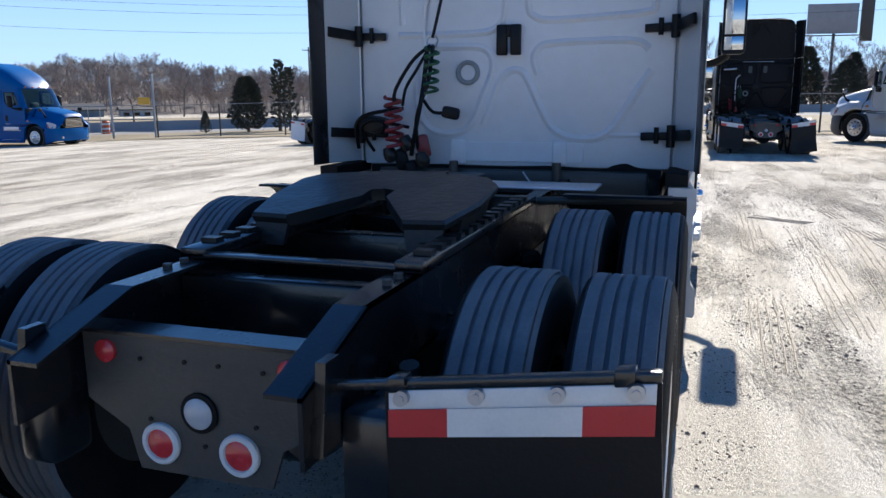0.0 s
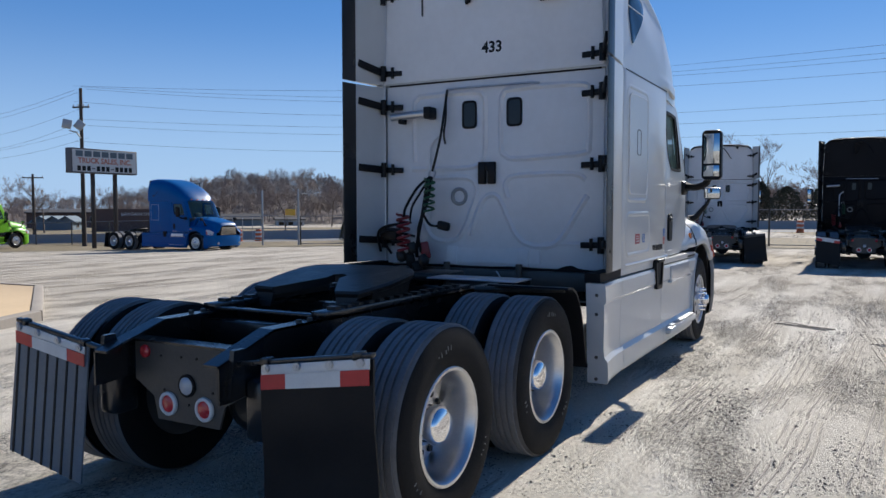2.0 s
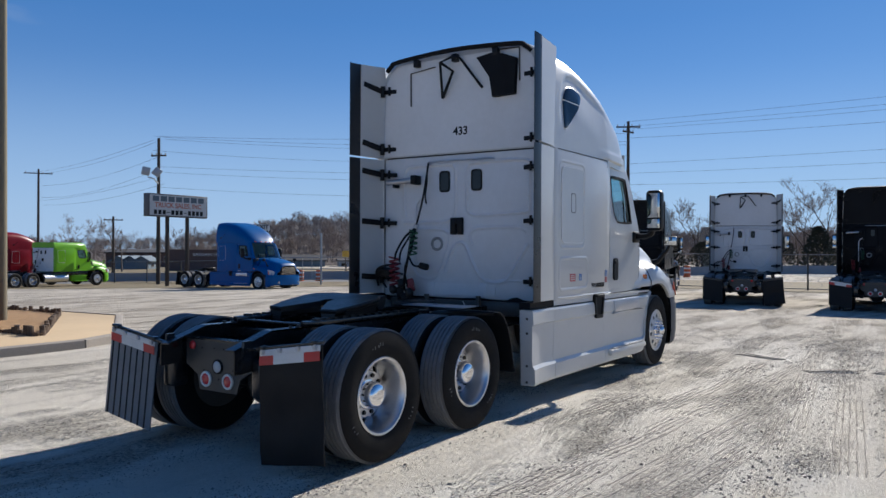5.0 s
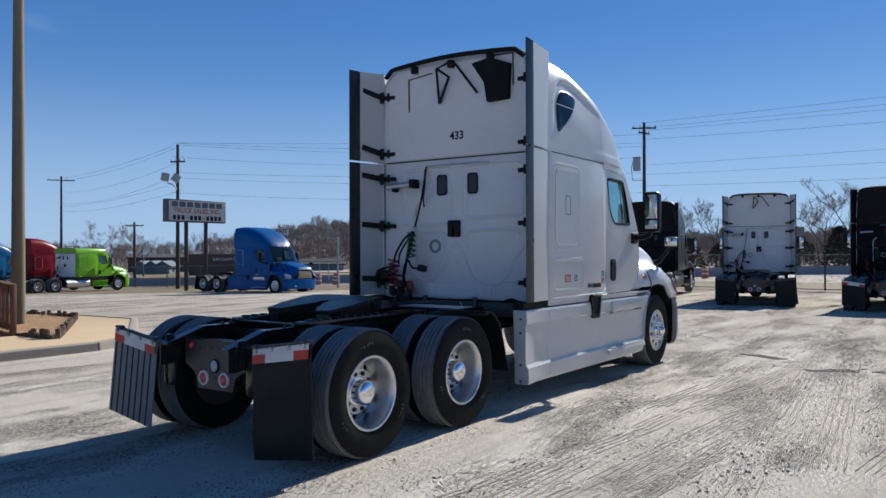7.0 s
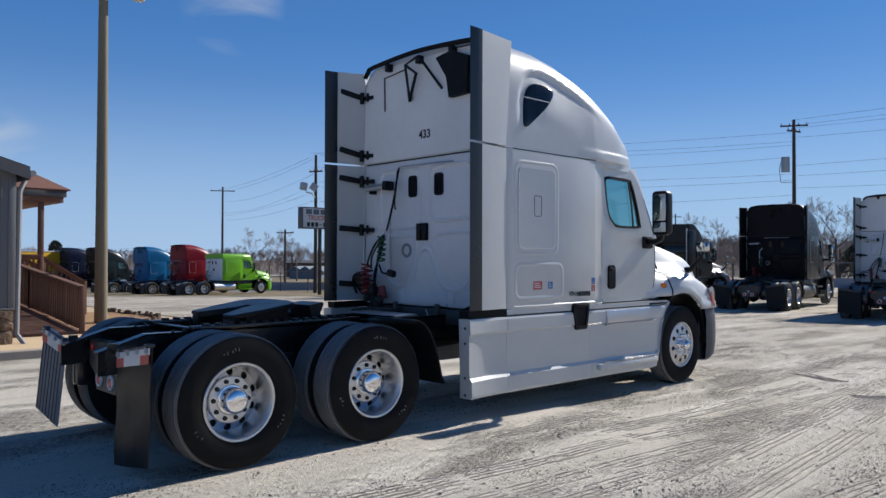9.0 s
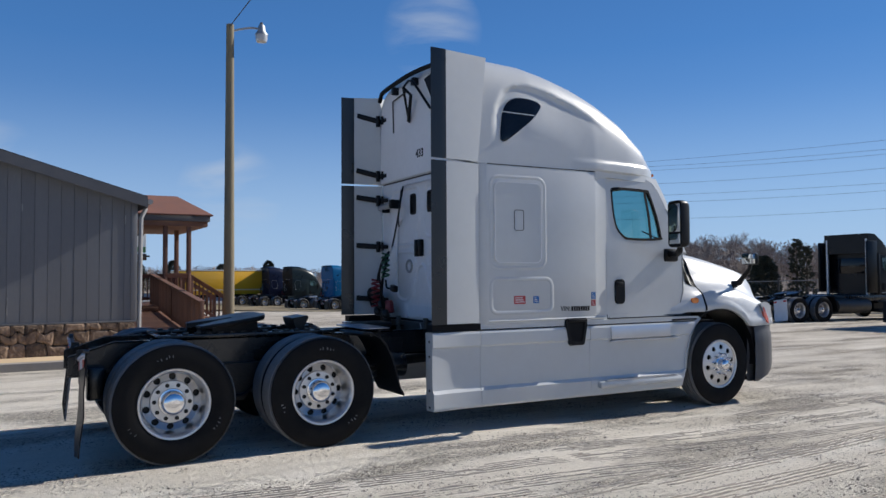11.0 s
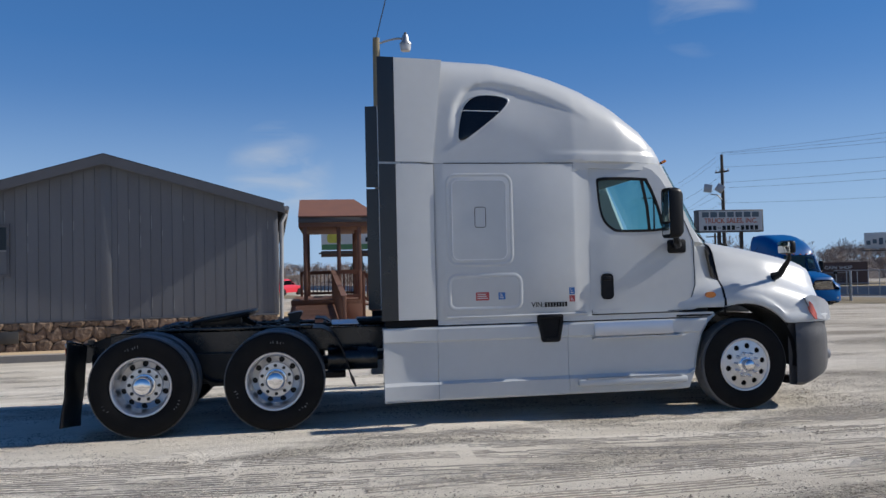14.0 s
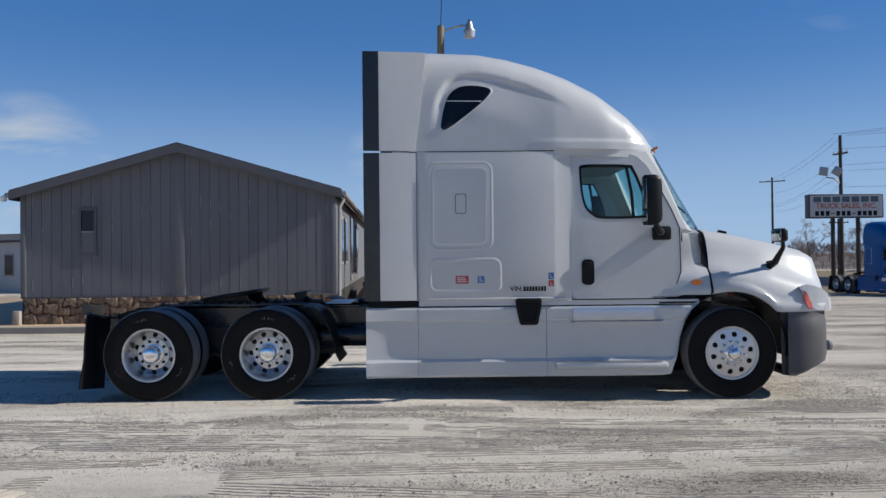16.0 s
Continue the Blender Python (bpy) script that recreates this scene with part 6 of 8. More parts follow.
park(build_truck("semi_truck", "dark green sleeper truck with chrome wheels in a row", TEALPAINT, BLACKREAR, "trucks across the yard", extenders=False), -68.4, 24.2, 8)
park(build_truck("semi_truck", "navy blue sleeper truck beside a yellow box trailer", NAVYPAINT, NAVYPAINT, "trucks across the yard", extenders=False), -73.2, 23.2, 8)


def box_trailer(x, y, heading):
    t = thing("box_trailer", "yellow box trailer standing in the truck row", "trailer", "trucks across the yard", at=pose(x, y, hill(x, y), 0, 0, heading))
    part("box_body", box(grow(), -1.25, 1.25, 0, 9, 1.1, 3.6, 0.04), YELLOWPAINT, t)
    part("roof_edge", box(grow(), -1.27, 1.27, -0.02, 9.02, 3.55, 3.66, 0.02), TAPE, t)
    part("side_band", box(grow(), -1.262, 1.262, 0.1, 8.9, 1.55, 1.62), TAPE, t)
    part("underframe", box(grow(), -0.5, 0.5, 0.2, 8.8, 0.8, 1.1, 0.02), FRAME, t)
    for yy in (1.2, 2.45, 7.8):
        for s in (1, -1):
            wheel(t, s, yy, 1.05, "outer", False)
    return t


box_trailer(-74.0, 14.6, 8)

# ---- office building ----
SIDING = mat("grey_painted_siding", (0.148, 0.152, 0.162), 0.75, color2=(0.118, 0.121, 0.13), scale=2.5, fine=30, vary=0.06, bump=0.15, bump_scale=40, stretch=(1, 1, 0.25))
FASCIA = mat("dark_grey_fascia", (0.10, 0.10, 0.108), 0.6, scale=3, fine=30)
SHINGLE = mat("brown_roof_shingles", (0.20, 0.085, 0.055), 0.9, color2=(0.13, 0.06, 0.045), scale=3, fine=25, bump=0.5, bump_scale=30, vary=0.15)
DARKROOF = mat("dark_shingle_roof", (0.06, 0.06, 0.065), 0.9, color2=(0.04, 0.04, 0.045), scale=3, fine=25, bump=0.4)
STONE = mat("brown_field_stone", (0.27, 0.19, 0.13), 0.9, color2=(0.085, 0.056, 0.040), scale=9, fine=30, amount=0.9, bump=0.8, bump_scale=14, vary=0.35, dist=0.03)
MORTAR = mat("dark_mortar", (0.035, 0.032, 0.03), 0.95, scale=8, fine=60, bump=0.4)
DECKWOOD = mat("brown_deck_wood", (0.20, 0.10, 0.065), 0.75, color2=(0.13, 0.065, 0.045), scale=4, fine=30, vary=0.2, bump=0.2, stretch=(1, 1, 0.4))
TRIMGREY = mat("pale_grey_trim", (0.30, 0.30, 0.305), 0.6, scale=4)
CONCRETE = mat("sandy_concrete", (0.56, 0.42, 0.26), 0.9, color2=(0.46, 0.34, 0.21), scale=0.9, fine=12, amount=0.5, bump=0.25, bump_scale=50)
KERB = mat("weathered_kerb_concrete", (0.36, 0.32, 0.27), 0.9, color2=(0.26, 0.23, 0.20), scale=2.5, fine=25, bump=0.4, bump_scale=40)
MULCH = mat("orange_wood_mulch", (0.50, 0.31, 0.15), 0.95, color2=(0.28, 0.165, 0.085), scale=5, fine=40, bump=1.0, bump_scale=30, dist=0.04)
LOG = mat("weathered_log", (0.17, 0.12, 0.085), 0.9, color2=(0.09, 0.065, 0.05), scale=8, fine=40, bump=0.5, vary=0.25)

WX, WY0, WY1, EAVE_Z, PEAK_Z, BASE_Z, PAD_Z = -8.30, -4.12, 3.08, 3.17, 4.20, 0.76, 0.13
MID_Y, LEN = (WY0 + WY1) / 2, 20.0


def gable_top(y):
    return EAVE_Z + (PEAK_Z - EAVE_Z) * (1 - abs(y - MID_Y) / (WY1 - MID_Y))


office = thing("office_building", "grey sided single-storey office with stone-faced base", "building", at=Matrix.Translation((WX, WY1, 0)) @ pose(0, 0, 0, 0, 0, 3.5) @ Matrix.Translation((-WX, -WY1, 0)))
bm = grow()
prism(bm, [(WY0, BASE_Z), (WY1, BASE_Z), (WY1, EAVE_Z), (MID_Y, PEAK_Z), (WY0, EAVE_Z)], "x", WX - LEN, WX - 0.02)
wall = part("wall", bm, SIDING, office, smooth=False)
NB = 32
for k in range(NB):
    y0 = WY0 + (WY1 - WY0) * k / NB
    y1 = WY0 + (WY1 - WY0) * (k + 1) / NB
    bm = prism(grow(), [(y0 + 0.004, BASE_Z - 0.03), (y1 - 0.004, BASE_Z - 0.03), (y1 - 0.004, gable_top(y1)), (y0 + 0.004, gable_top(y0))], "x", WX - 0.025, WX + 0.006 + 0.003 * (k % 3 == 0))
    part("siding_board", bm, SIDING, wall, smooth=False)
part("siding_groove", prism(grow(), [(WY0 + 0.02, BASE_Z), (WY1 - 0.02, BASE_Z), (WY1 - 0.02, EAVE_Z - 0.03), (MID_Y, PEAK_Z - 0.03), (WY0 + 0.02, EAVE_Z - 0.03)], "x", WX - 0.022, WX - 0.010), FASCIA, wall)
for y0, y1 in ((WY0 - 0.02, WY0 + 0.10), (MID_Y - 0.11, MID_Y + 0.11), (WY1 - 0.10, WY1 + 0.02)):
    part("corner_board", box(grow(), WX - 0.03, WX + 0.028, y0, y1, BASE_Z - 0.03, gable_top((y0 + y1) / 2) - 0.06, 0.004), SIDING, wall)
# chipped paint streaks
bm = grow()
for k in range(34):
    i = random.randrange(NB)
    y = WY0 + (WY1 - WY0) * i / NB + 0.012
    z = random.choice((1.0, 2.2, 2.6, 2.75, 2.85)) + random.uniform(-0.1, 0.1)
    box(bm, WX + 0.0, WX + 0.0105, y, y + 0.014, z, z + random.uniform(0.1, 0.32))
tagged(part("chipped_paint", bm, TRIMGREY, wall, "pale chipped paint streaks"), kind="stuff")
# roof
for s in (1, -1):
    ye = (WY1 if s > 0 else WY0) + s * 0.16
    ze = EAVE_Z - (PEAK_Z - EAVE_Z) * 0.16 / (WY1 - MID_Y)
    bm = grow()
    loft(bm, [[(x, MID_Y, PEAK_Z + 0.02), (x, ye, ze + 0.02), (x, ye, ze + 0.09), (x, MID_Y, PEAK_Z + 0.10)] for x in (WX + 0.27, WX - LEN - 0.3)])
    rf = part("roof_slope", bm, DARKROOF, office)
    bm = grow()
    loft(bm, [[(x, MID_Y, PEAK_Z - 0.13), (x, ye, ze - 0.13), (x, ye, ze + 0.075), (x, MID_Y, PEAK_Z + 0.075)] for x in (WX + 0.275, WX + 0.24)])
    part("barge_board", bm, FASCIA, rf)
    part("eave_board", box(grow(), WX - LEN, WX + 0.26, ye - 0.012, ye + 0.012, ze - 0.14, ze + 0.03), FASCIA, rf)
    part("soffit", prism(grow(), [(MID_Y, PEAK_Z - 0.01), (ye, ze - 0.01), (ye, ze + 0.012), (MID_Y, PEAK_Z + 0.012)], "x", WX + 0.01, WX + 0.25), FASCIA, rf)
    part("gutter", tube(grow(), [(WX + 0.24, ye + s * 0.06, ze - 0.02), (WX - LEN, ye + s * 0.06, ze - 0.04)], 0.055, 8), TRIMGREY, rf)
part("downpipe", tube(grow(), [(WX - 0.1, WY1 + 0.20, 3.0), (WX - 0.05, WY1 + 0.10, 2.8), (WX - 0.05, WY1 + 0.07, 0.3), (WX + 0.1, WY1 + 0.16, 0.1)], 0.045, 8), TRIMGREY, office)
# window in the gable
win = new("window")
win.parent = office
bm = grow()
holed(bm, [(-2.83, 1.70), (-2.42, 1.70), (-2.42, 2.82), (-2.83, 2.82)], [(-2.77, 1.77), (-2.48, 1.77), (-2.48, 2.75), (-2.77, 2.75)], lambda y, z, d: (WX + 0.045 - d, y, z), 0.06, 16, 1)
part("frame", bm, FASCIA, win)
part("lower_board", box(grow(), WX + 0.005, WX + 0.018, -2.77, -2.48, 1.77, 2.24), SIDING, win)
part("pane", box(grow(), WX + 0.008, WX + 0.016, -2.77, -2.48, 2.27, 2.75), DARKGLASS, win)
part("sash_bar", box(grow(), WX + 0.008, WX + 0.04, -2.77, -2.48, 2.24, 2.27), TRIMGREY, win)
# windows and door on the long side wall
for x0, x1, z0, z1 in ((-10.6, -9.9, 1.5, 2.6), (-12.3, -11.5, 1.5, 2.6), (-15.2, -14.2, 0.95, 2.85), (-18.5, -17.4, 1.5, 2.6)):
    w = new("window")
    w.parent = office
    part("frame", box(grow(), x0 - 0.08, x1 + 0.08, WY1, WY1 + 0.035, z0 - 0.08, z1 + 0.08, 0.006), TRIMGREY, w)
    part("pane", box(grow(), x0, x1, WY1 + 0.03, WY1 + 0.042, z0, z1), DARKGLASS, w)
part("dome_camera", lathe(grow(), [(0.0, -0.07), (0.05, -0.05), (0.07, 0.0), (0.06, 0.06), (0.0, 0.08)], 14, pose(WX + 0.2, WY0 - 0.3, EAVE_Z - 0.14, 0, 90, 0)), TAPE, office, "white dome camera under the eave")
# stone-faced base: each stone by itself on dark mortar
base = part("stone_base", box(grow(), WX - LEN, WX + 0.012, WY0 + 0.02, WY1 - 0.02, PAD_Z - 0.25, BASE_Z - 0.02), MORTAR, office)
# irregular cells: jittered corners on a loose lattice, so that the stones fit one another
NC, NR = 23, 3
zr = [PAD_Z - 0.06, PAD_Z + 0.19, PAD_Z + 0.42, BASE_Z - 0.03]
node = {}
for r in range(NR + 1):
    for c in range(2 * NC + 1):
        jy, jz = (random.uniform(-0.055, 0.055), random.uniform(-0.06, 0.06)) if 0 < r < NR else (random.uniform(-0.05, 0.05), 0)
        node[r, c] = (min(max(WY0 + 0.03 + (WY1 - WY0 - 0.06) * c / (2 * NC) + jy, WY0 + 0.02), WY1 - 0.02), zr[r] + jz + (0.05 if c % 2 and 0 < r < NR else 0))
for r in range(NR):
    for c in range(-1, NC):
        c0 = 2 * c + (r % 2)
        ids = [i for i in (c0, c0 + 1, c0 + 2) if 0 <= i <= 2 * NC]
        if len(ids) < 2:
            continue
        poly = [node[r, i] for i in ids] + [node[r + 1, i] for i in reversed(ids)]
        cy, cz = sum(p[0] for p in poly) / len(poly), sum(p[1] for p in poly) / len(poly)
        poly = curve2(poly + poly[:1], 3)[:-1]
        d = random.uniform(0.03, 0.06)
        bm = grow()
        loft(bm, [[(WX + dx + random.uniform(0, 0.008), cy + (u - cy) * k * 0.93, cz + (v - cz) * k * 0.90) for u, v in poly] for dx, k in ((0.006, 1.0), (0.012 + d * 0.55, 0.97), (0.012 + d, 0.72), (0.016 + d, 0.2))])
        part("stone", bm, STONE, base, smooth=False)
part("drip_board", box(grow(), WX - 0.01, WX + 0.05, WY0 - 0.01, WY1 + 0.01, BASE_Z - 0.035, BASE_Z - 0.005, 0.004), FASCIA, office)
part("base_vent", box(grow(), WX + 0.05, WX + 0.075, -2.75, -2.25, 0.30, 0.56, 0.01), DARKSTEEL, office)
part("meter_post", box(grow(), WX + 0.08, WX + 0.22, -4.25, -4.08, PAD_Z - 0.02, 0.45, 0.02), KERB, office)

# porch, ramp and stairs
porch = thing("porch", "brown timber porch with shingled roof and ramp", "porch")
DZ = 0.80
part("deck", box(grow(), -18.5, -14.2, WY1 + 0.02, 5.25, DZ - 0.12, DZ, 0.005), DECKWOOD, porch)
for k in range(21):
    part("deck_board", box(grow(), -18.5 + 0.205 * k, -18.31 + 0.205 * k, WY1 + 0.02, 5.26, DZ + 0.001, DZ + 0.025), DECKWOOD, porch, smooth=False)
for x in (-14.3, -16.3, -18.4):
    for y in (3.55, 5.18) if x != -16.3 else (5.18,):
        part("post", box(grow(), x - 0.06, x + 0.06, y - 0.06, y + 0.06, hill(x, y) - 0.1, 3.1, 0.008), DECKWOOD, porch)
part("post", box(grow(), -14.42, -14.30, 4.50, 4.62, hill(-14, 5) - 0.1, 3.1, 0.008), DECKWOOD, porch)
bm = grow()
part("roof_frame", box(grow(), -18.65, -14.2, 3.36, 5.68, 3.03, 3.20, 0.01), DECKWOOD, porch)
part("roof_fascia", box(grow(), -18.7, -14.13, 3.36, 5.73, 3.17, 3.33, 0.01), FASCIA, porch)
loft(bm, [[(x, y, 3.33) for x, y in ((-14.05, 3.36), (-14.05, 5.80), (-18.8, 5.80), (-18.8, 3.36))], [(x, y, 3.36) for x, y in ((-14.05, 3.36), (-14.05, 5.80), (-18.8, 5.80), (-18.8, 3.36))], [(x, y, 4.02) for x, y in ((-15.8, 3.36), (-15.8, 5.1), (-16.6, 5.1), (-16.6, 3.36))]])
part("roof", bm, SHINGLE, porch, "brown shingled porch roof", smooth=False)


def railing(parent, a, b, height, step=0.13):
    """Posts, cap, rail and each upright board from a to b."""
    a, b = Vector(a), Vector(b)
    d = b - a
    n = max(2, int(d.length / step))
    for q in (0.0, 1.0):
        p = a + d * q
        part("rail_post", box(grow(), p.x - 0.045, p.x + 0.045, p.y - 0.045, p.y + 0.045, p.z - 0.5, p.z + height + 0.02, 0.006), DECKWOOD, parent)
    side = Vector((-d.y, d.x, 0)).normalized()
    for z0, z1, w in ((height - 0.02, height + 0.02, 0.07), (height - 0.11, height - 0.02, 0.025), (0.08, 0.17, 0.025)):
        bm = grow()
        loft(bm, [[p + side * w + Vector((0, 0, z0)), p - side * w + Vector((0, 0, z0)), p - side * w + Vector((0, 0, z1)), p + side * w + Vector((0, 0, z1))] for p in (a, b)])
        part("rail", bm, DECKWOOD, parent)
    for k in range(1, n):
        p = a + d * (k / n) + side * 0.035
        part("baluster", box(grow(), p.x - 0.04, p.x + 0.04, p.y - 0.014, p.y + 0.014, p.z + 0.06, p.z + height - 0.03), DECKWOOD, parent, smooth=False)


RZ = PAD_Z + 0.03
RA, RB = Vector((-9.4, 4.58, RZ)), Vector((-15.6, 4.38, DZ))
bm = grow()
loft(bm, [[(-9.4, 3.12, RZ - 0.04), (-9.4, 4.58, RZ - 0.04), (-9.4, 4.58, RZ), (-9.4, 3.12, RZ)], [(-15.6, 3.12, DZ - 0.12), (-15.6, 4.38, DZ - 0.12), (-15.6, 4.38, DZ), (-15.6, 3.12, DZ)]])
ramp = part("ramp", bm, DECKWOOD, porch)
for k in range(40):
    bm = grow()
    loft(bm, [[(-9.4 - 6.2 * t, 3.12, RZ + (DZ - RZ) * t + 0.002), (-9.4 - 6.2 * t, 4.58 - 0.2 * t, RZ + (DZ - RZ) * t + 0.002), (-9.4 - 6.2 * t, 4.58 - 0.2 * t, RZ + (DZ - RZ) * t + 0.02), (-9.4 - 6.2 * t, 3.12, RZ + (DZ - RZ) * t + 0.02)] for t in (k / 40, (k + 0.9) / 40)])
    part("ramp_board", bm, DECKWOOD, ramp, smooth=False)
railing(porch, RA, RA.lerp(RB, 0.5), 0.90)
railing(porch, RA.lerp(RB, 0.5), RB, 0.90)
railing(porch, (-14.25, 4.55, DZ), (-14.25, 5.18, DZ), 0.90)
railing(porch, (-18.4, 3.3, DZ), (-18.4, 5.18, DZ), 0.90)
railing(porch, (-16.4, 5.2, DZ), (-18.4, 5.2, DZ), 0.90)
part("deck_skirt", box(grow(), -14.24, -14.20, 4.5, 5.22, -0.1, DZ, 0.004), DECKWOOD, porch)
for k in range(4):
    part("stair_tread", box(grow(), -16.2, -14.6, 5.25 + 0.27 * k, 5.55 + 0.27 * k, DZ - 0.20 - 0.17 * k, DZ - 0.16 - 0.17 * k, 0.004), DECKWOOD, porch)
for x in (-16.25, -14.5):
    railing(porch, (x, 5.3, DZ - 0.05), (x, 6.3, 0.12), 0.90)

# concrete apron with kerb edge, log-edged bed
apron_poly = [(-7.10, -14.0), (-7.05, 4.8), (-7.46, 5.72), (-10.88, 8.0), (-13.0, 7.85), (-22.0, 7.7), (-22.0, -14.0)]
bm = grow()
loft(bm, [[(x, y, -0.6) for x, y in apron_poly], [(x, y, PAD_Z - 0.02) for x, y in apron_poly], [(-14 + (x + 14) * 0.995, y * 0.998, PAD_Z) for x, y in apron_poly]])
tagged(part("apron", bm, CONCRETE), "sandy concrete apron round the office", "pavement", kind="structure")
bm = grow()
for (xa, ya), (xb, yb) in zip(apron_poly[:5], apron_poly[1:6]):
    d = Vector((xb - xa, yb - ya, 0))
    nrm = Vector((d.y, -d.x, 0)).normalized()
    loft(bm, [[Vector((x, y, 0)) + nrm * o + Vector((0, 0, z)) for o, z in ((0.10, -0.6), (0.085, PAD_Z + 0.0), (0.06, PAD_Z + 0.016), (-0.06, PAD_Z + 0.016), (-0.06, -0.6))] for x, y in ((xa, ya), (xb, yb))])
tagged(part("kerb", bm, KERB), "weathered concrete kerb edge", "kerb", kind="structure")
bed = thing("planting_bed", "log-edged bed of orange mulch round the pole", "planting bed")


def bed_back(x):
    """The far edge of the bed: level with the porch stairs, then slanting in to its near corner."""
    return interp([(-15.2, 7.05), (-12.0, 7.25), (-8.2, 4.78)], x)


bm = grow()
g_ = []
for j in range(11):
    g_.append([])
    for i in range(43):
        x = -15.2 + 7.0 * i / 42
        y = 4.66 + (bed_back(x) - 4.66) * j / 10
        g_[-1].append(bm.verts.new((x, y, PAD_Z + 0.045 + 0.035 * noise.noise((x * 1.7, y * 1.7, 3)) + 0.02 * noise.noise((x * 6, y * 6, 5)))))
for a, b in zip(g_, g_[1:]):
    for i in range(42):
        bm.faces.new((a[i], a[i + 1], b[i + 1], b[i]))
part("mulch", bm, MULCH, bed)
rng = random.Random(21)
edge = [(-15.2 + 0.105 * k, bed_back(-15.2 + 0.105 * k)) for k in range(31)] + [(-11.95 + 0.088 * k, bed_back(-11.95 + 0.088 * k)) for k in range(43)] + [(-8.25 - 0.10 * k, 4.68) for k in range(11)]
for x, y in edge:
    h = rng.choice((0.06, 0.09, 0.13, 0.16)) + rng.uniform(-0.015, 0.015)
    part("edging_log", cyl(grow(), (x, y, PAD_Z - 0.05), (x + rng.uniform(-0.02, 0.02), y + rng.uniform(-0.02, 0.02), PAD_Z + h), 0.050, 8, 0.045), LOG, bed)

# ---- yard lamp pole ----
POLEWOOD = mat("weathered_pole_wood", (0.23, 0.20, 0.13), 0.85, color2=(0.15, 0.125, 0.085), scale=3, fine=30, bump=0.4, stretch=(1, 1, 0.15))
DARKPOLE = mat("dark_pole_wood", (0.07, 0.055, 0.045), 0.85, color2=(0.045, 0.036, 0.03), scale=3, fine=30, stretch=(1, 1, 0.15))
WIRE = mat("black_cable", (0.03, 0.03, 0.034), 0.6, scale=5)
GALV = mat("galvanised_steel", (0.42, 0.43, 0.44), 0.5, 0.7, color2=(0.33, 0.34, 0.35), scale=8, fine=40)
lp = thing("yard_lamp", "weathered wooden pole with a hooded yard lamp", "lamp pole")
LX, LY = -11.35, 5.62
part("pole", cyl(grow(), (LX, LY, -0.5), (LX, LY, 7.98), 0.145, 18, 0.095), POLEWOOD, lp)
part("lamp_arm", tube(grow(), smooth_line([(LX, LY, 7.80), (LX, LY + 0.25, 7.90), (LX, LY + 0.55, 7.98), (LX, LY + 0.72, 7.98)], 5), 0.028, 8), GALV, lp)
head = part("lamp_head", lathe(grow(), [(0.0, -0.02), (0.07, -0.02), (0.09, 0.05), (0.10, 0.14), (0.16, 0.22), (0.165, 0.25), (0.0, 0.25)], 20, pose(LX, LY + 0.80, 8.07, 0, 90, 0)), GALV, lp, "grey hooded lamp head")
part("refractor", lathe(grow(), [(0.15, 0.25), (0.155, 0.33), (0.13, 0.42), (0.0, 0.45)], 20, pose(LX, LY + 0.80, 8.07, 0, 90, 0)), CLEARLENS, head)
part("photocell", cyl(grow(), (LX, LY + 0.80, 8.07), (LX, LY + 0.80, 8.15), 0.04), DARKSTEEL, head)
part("ground_strap", box(grow(), LX + 0.0, LX + 0.2, LY - 0.02, LY + 0.02, -0.1, 0.02), GALV, lp)


def wire(name, a, b, sag, r=0.012, parent=None, n=14):
    a, b = Vector(a), Vector(b)
    pts = [a.lerp(b, k / n) - Vector((0, 0, sag * 4 * (k / n) * (1 - k / n))) for k in range(n + 1)]
    ob = part(name, tube(grow(), pts, r, 5), WIRE, parent)
    return ob


tagged(wire("cable", (LX, LY, 7.95), (LX + 40, LY + 0.6, 10.5), 0.3), "thin black overhead service cable", "cable")

# ---- roadside sign ----
SIGNWHITE = mat("faded_white_sign_face", (0.62, 0.62, 0.60), 0.5, color2=(0.52, 0.52, 0.50), scale=3)
SIGNRED = mat("faded_red_lettering", (0.52, 0.16, 0.10), 0.6, scale=10)
SIGNBLUE = mat("faded_blue_grey_lettering", (0.10, 0.14, 0.17), 0.6, scale=10)
sg = thing("roadside_sign", "white sign board with faded lettering on steel posts", "sign")
SX, SY0, SY1, SZ0, SZ1 = -40.2, 29.5, 34.4, 3.82, 5.38
part("sign_box", box(grow(), SX - 0.55, SX, SY0, SY1, SZ0, SZ1, 0.03), FASCIA, sg)
part("sign_face", box(grow(), SX - 0.01, SX + 0.015, SY0 + 0.1, SY1 - 0.1, SZ0 + 0.09, SZ1 - 0.09), SIGNWHITE, sg)
for k in range(7):
    y = SY0 + 0.32 + 0.62 * k
    part("name_bar", box(grow(), SX + 0.015, SX + 0.022, y, y + 0.50, 4.86, 5.22), SIGNBLUE, sg, "dark blue-grey bar")
writing("sign_text", "TRUCK SALES, INC.", 0.46, pose(SX + 0.017, (SY0 + SY1) / 2, 4.60, 90, 0, 90), SIGNRED, sg, 0.004, "faded red lettering", bold=0.012)
for k in range(12):
    y = SY0 + 0.42 + 0.345 * k
    z0, z1 = (3.97, 4.28) if k not in (3, 7) else (4.10, 4.15)
    part("number_bar", box(grow(), SX + 0.015, SX + 0.022, y, y + 0.24, z0, z1), BLACK, sg)
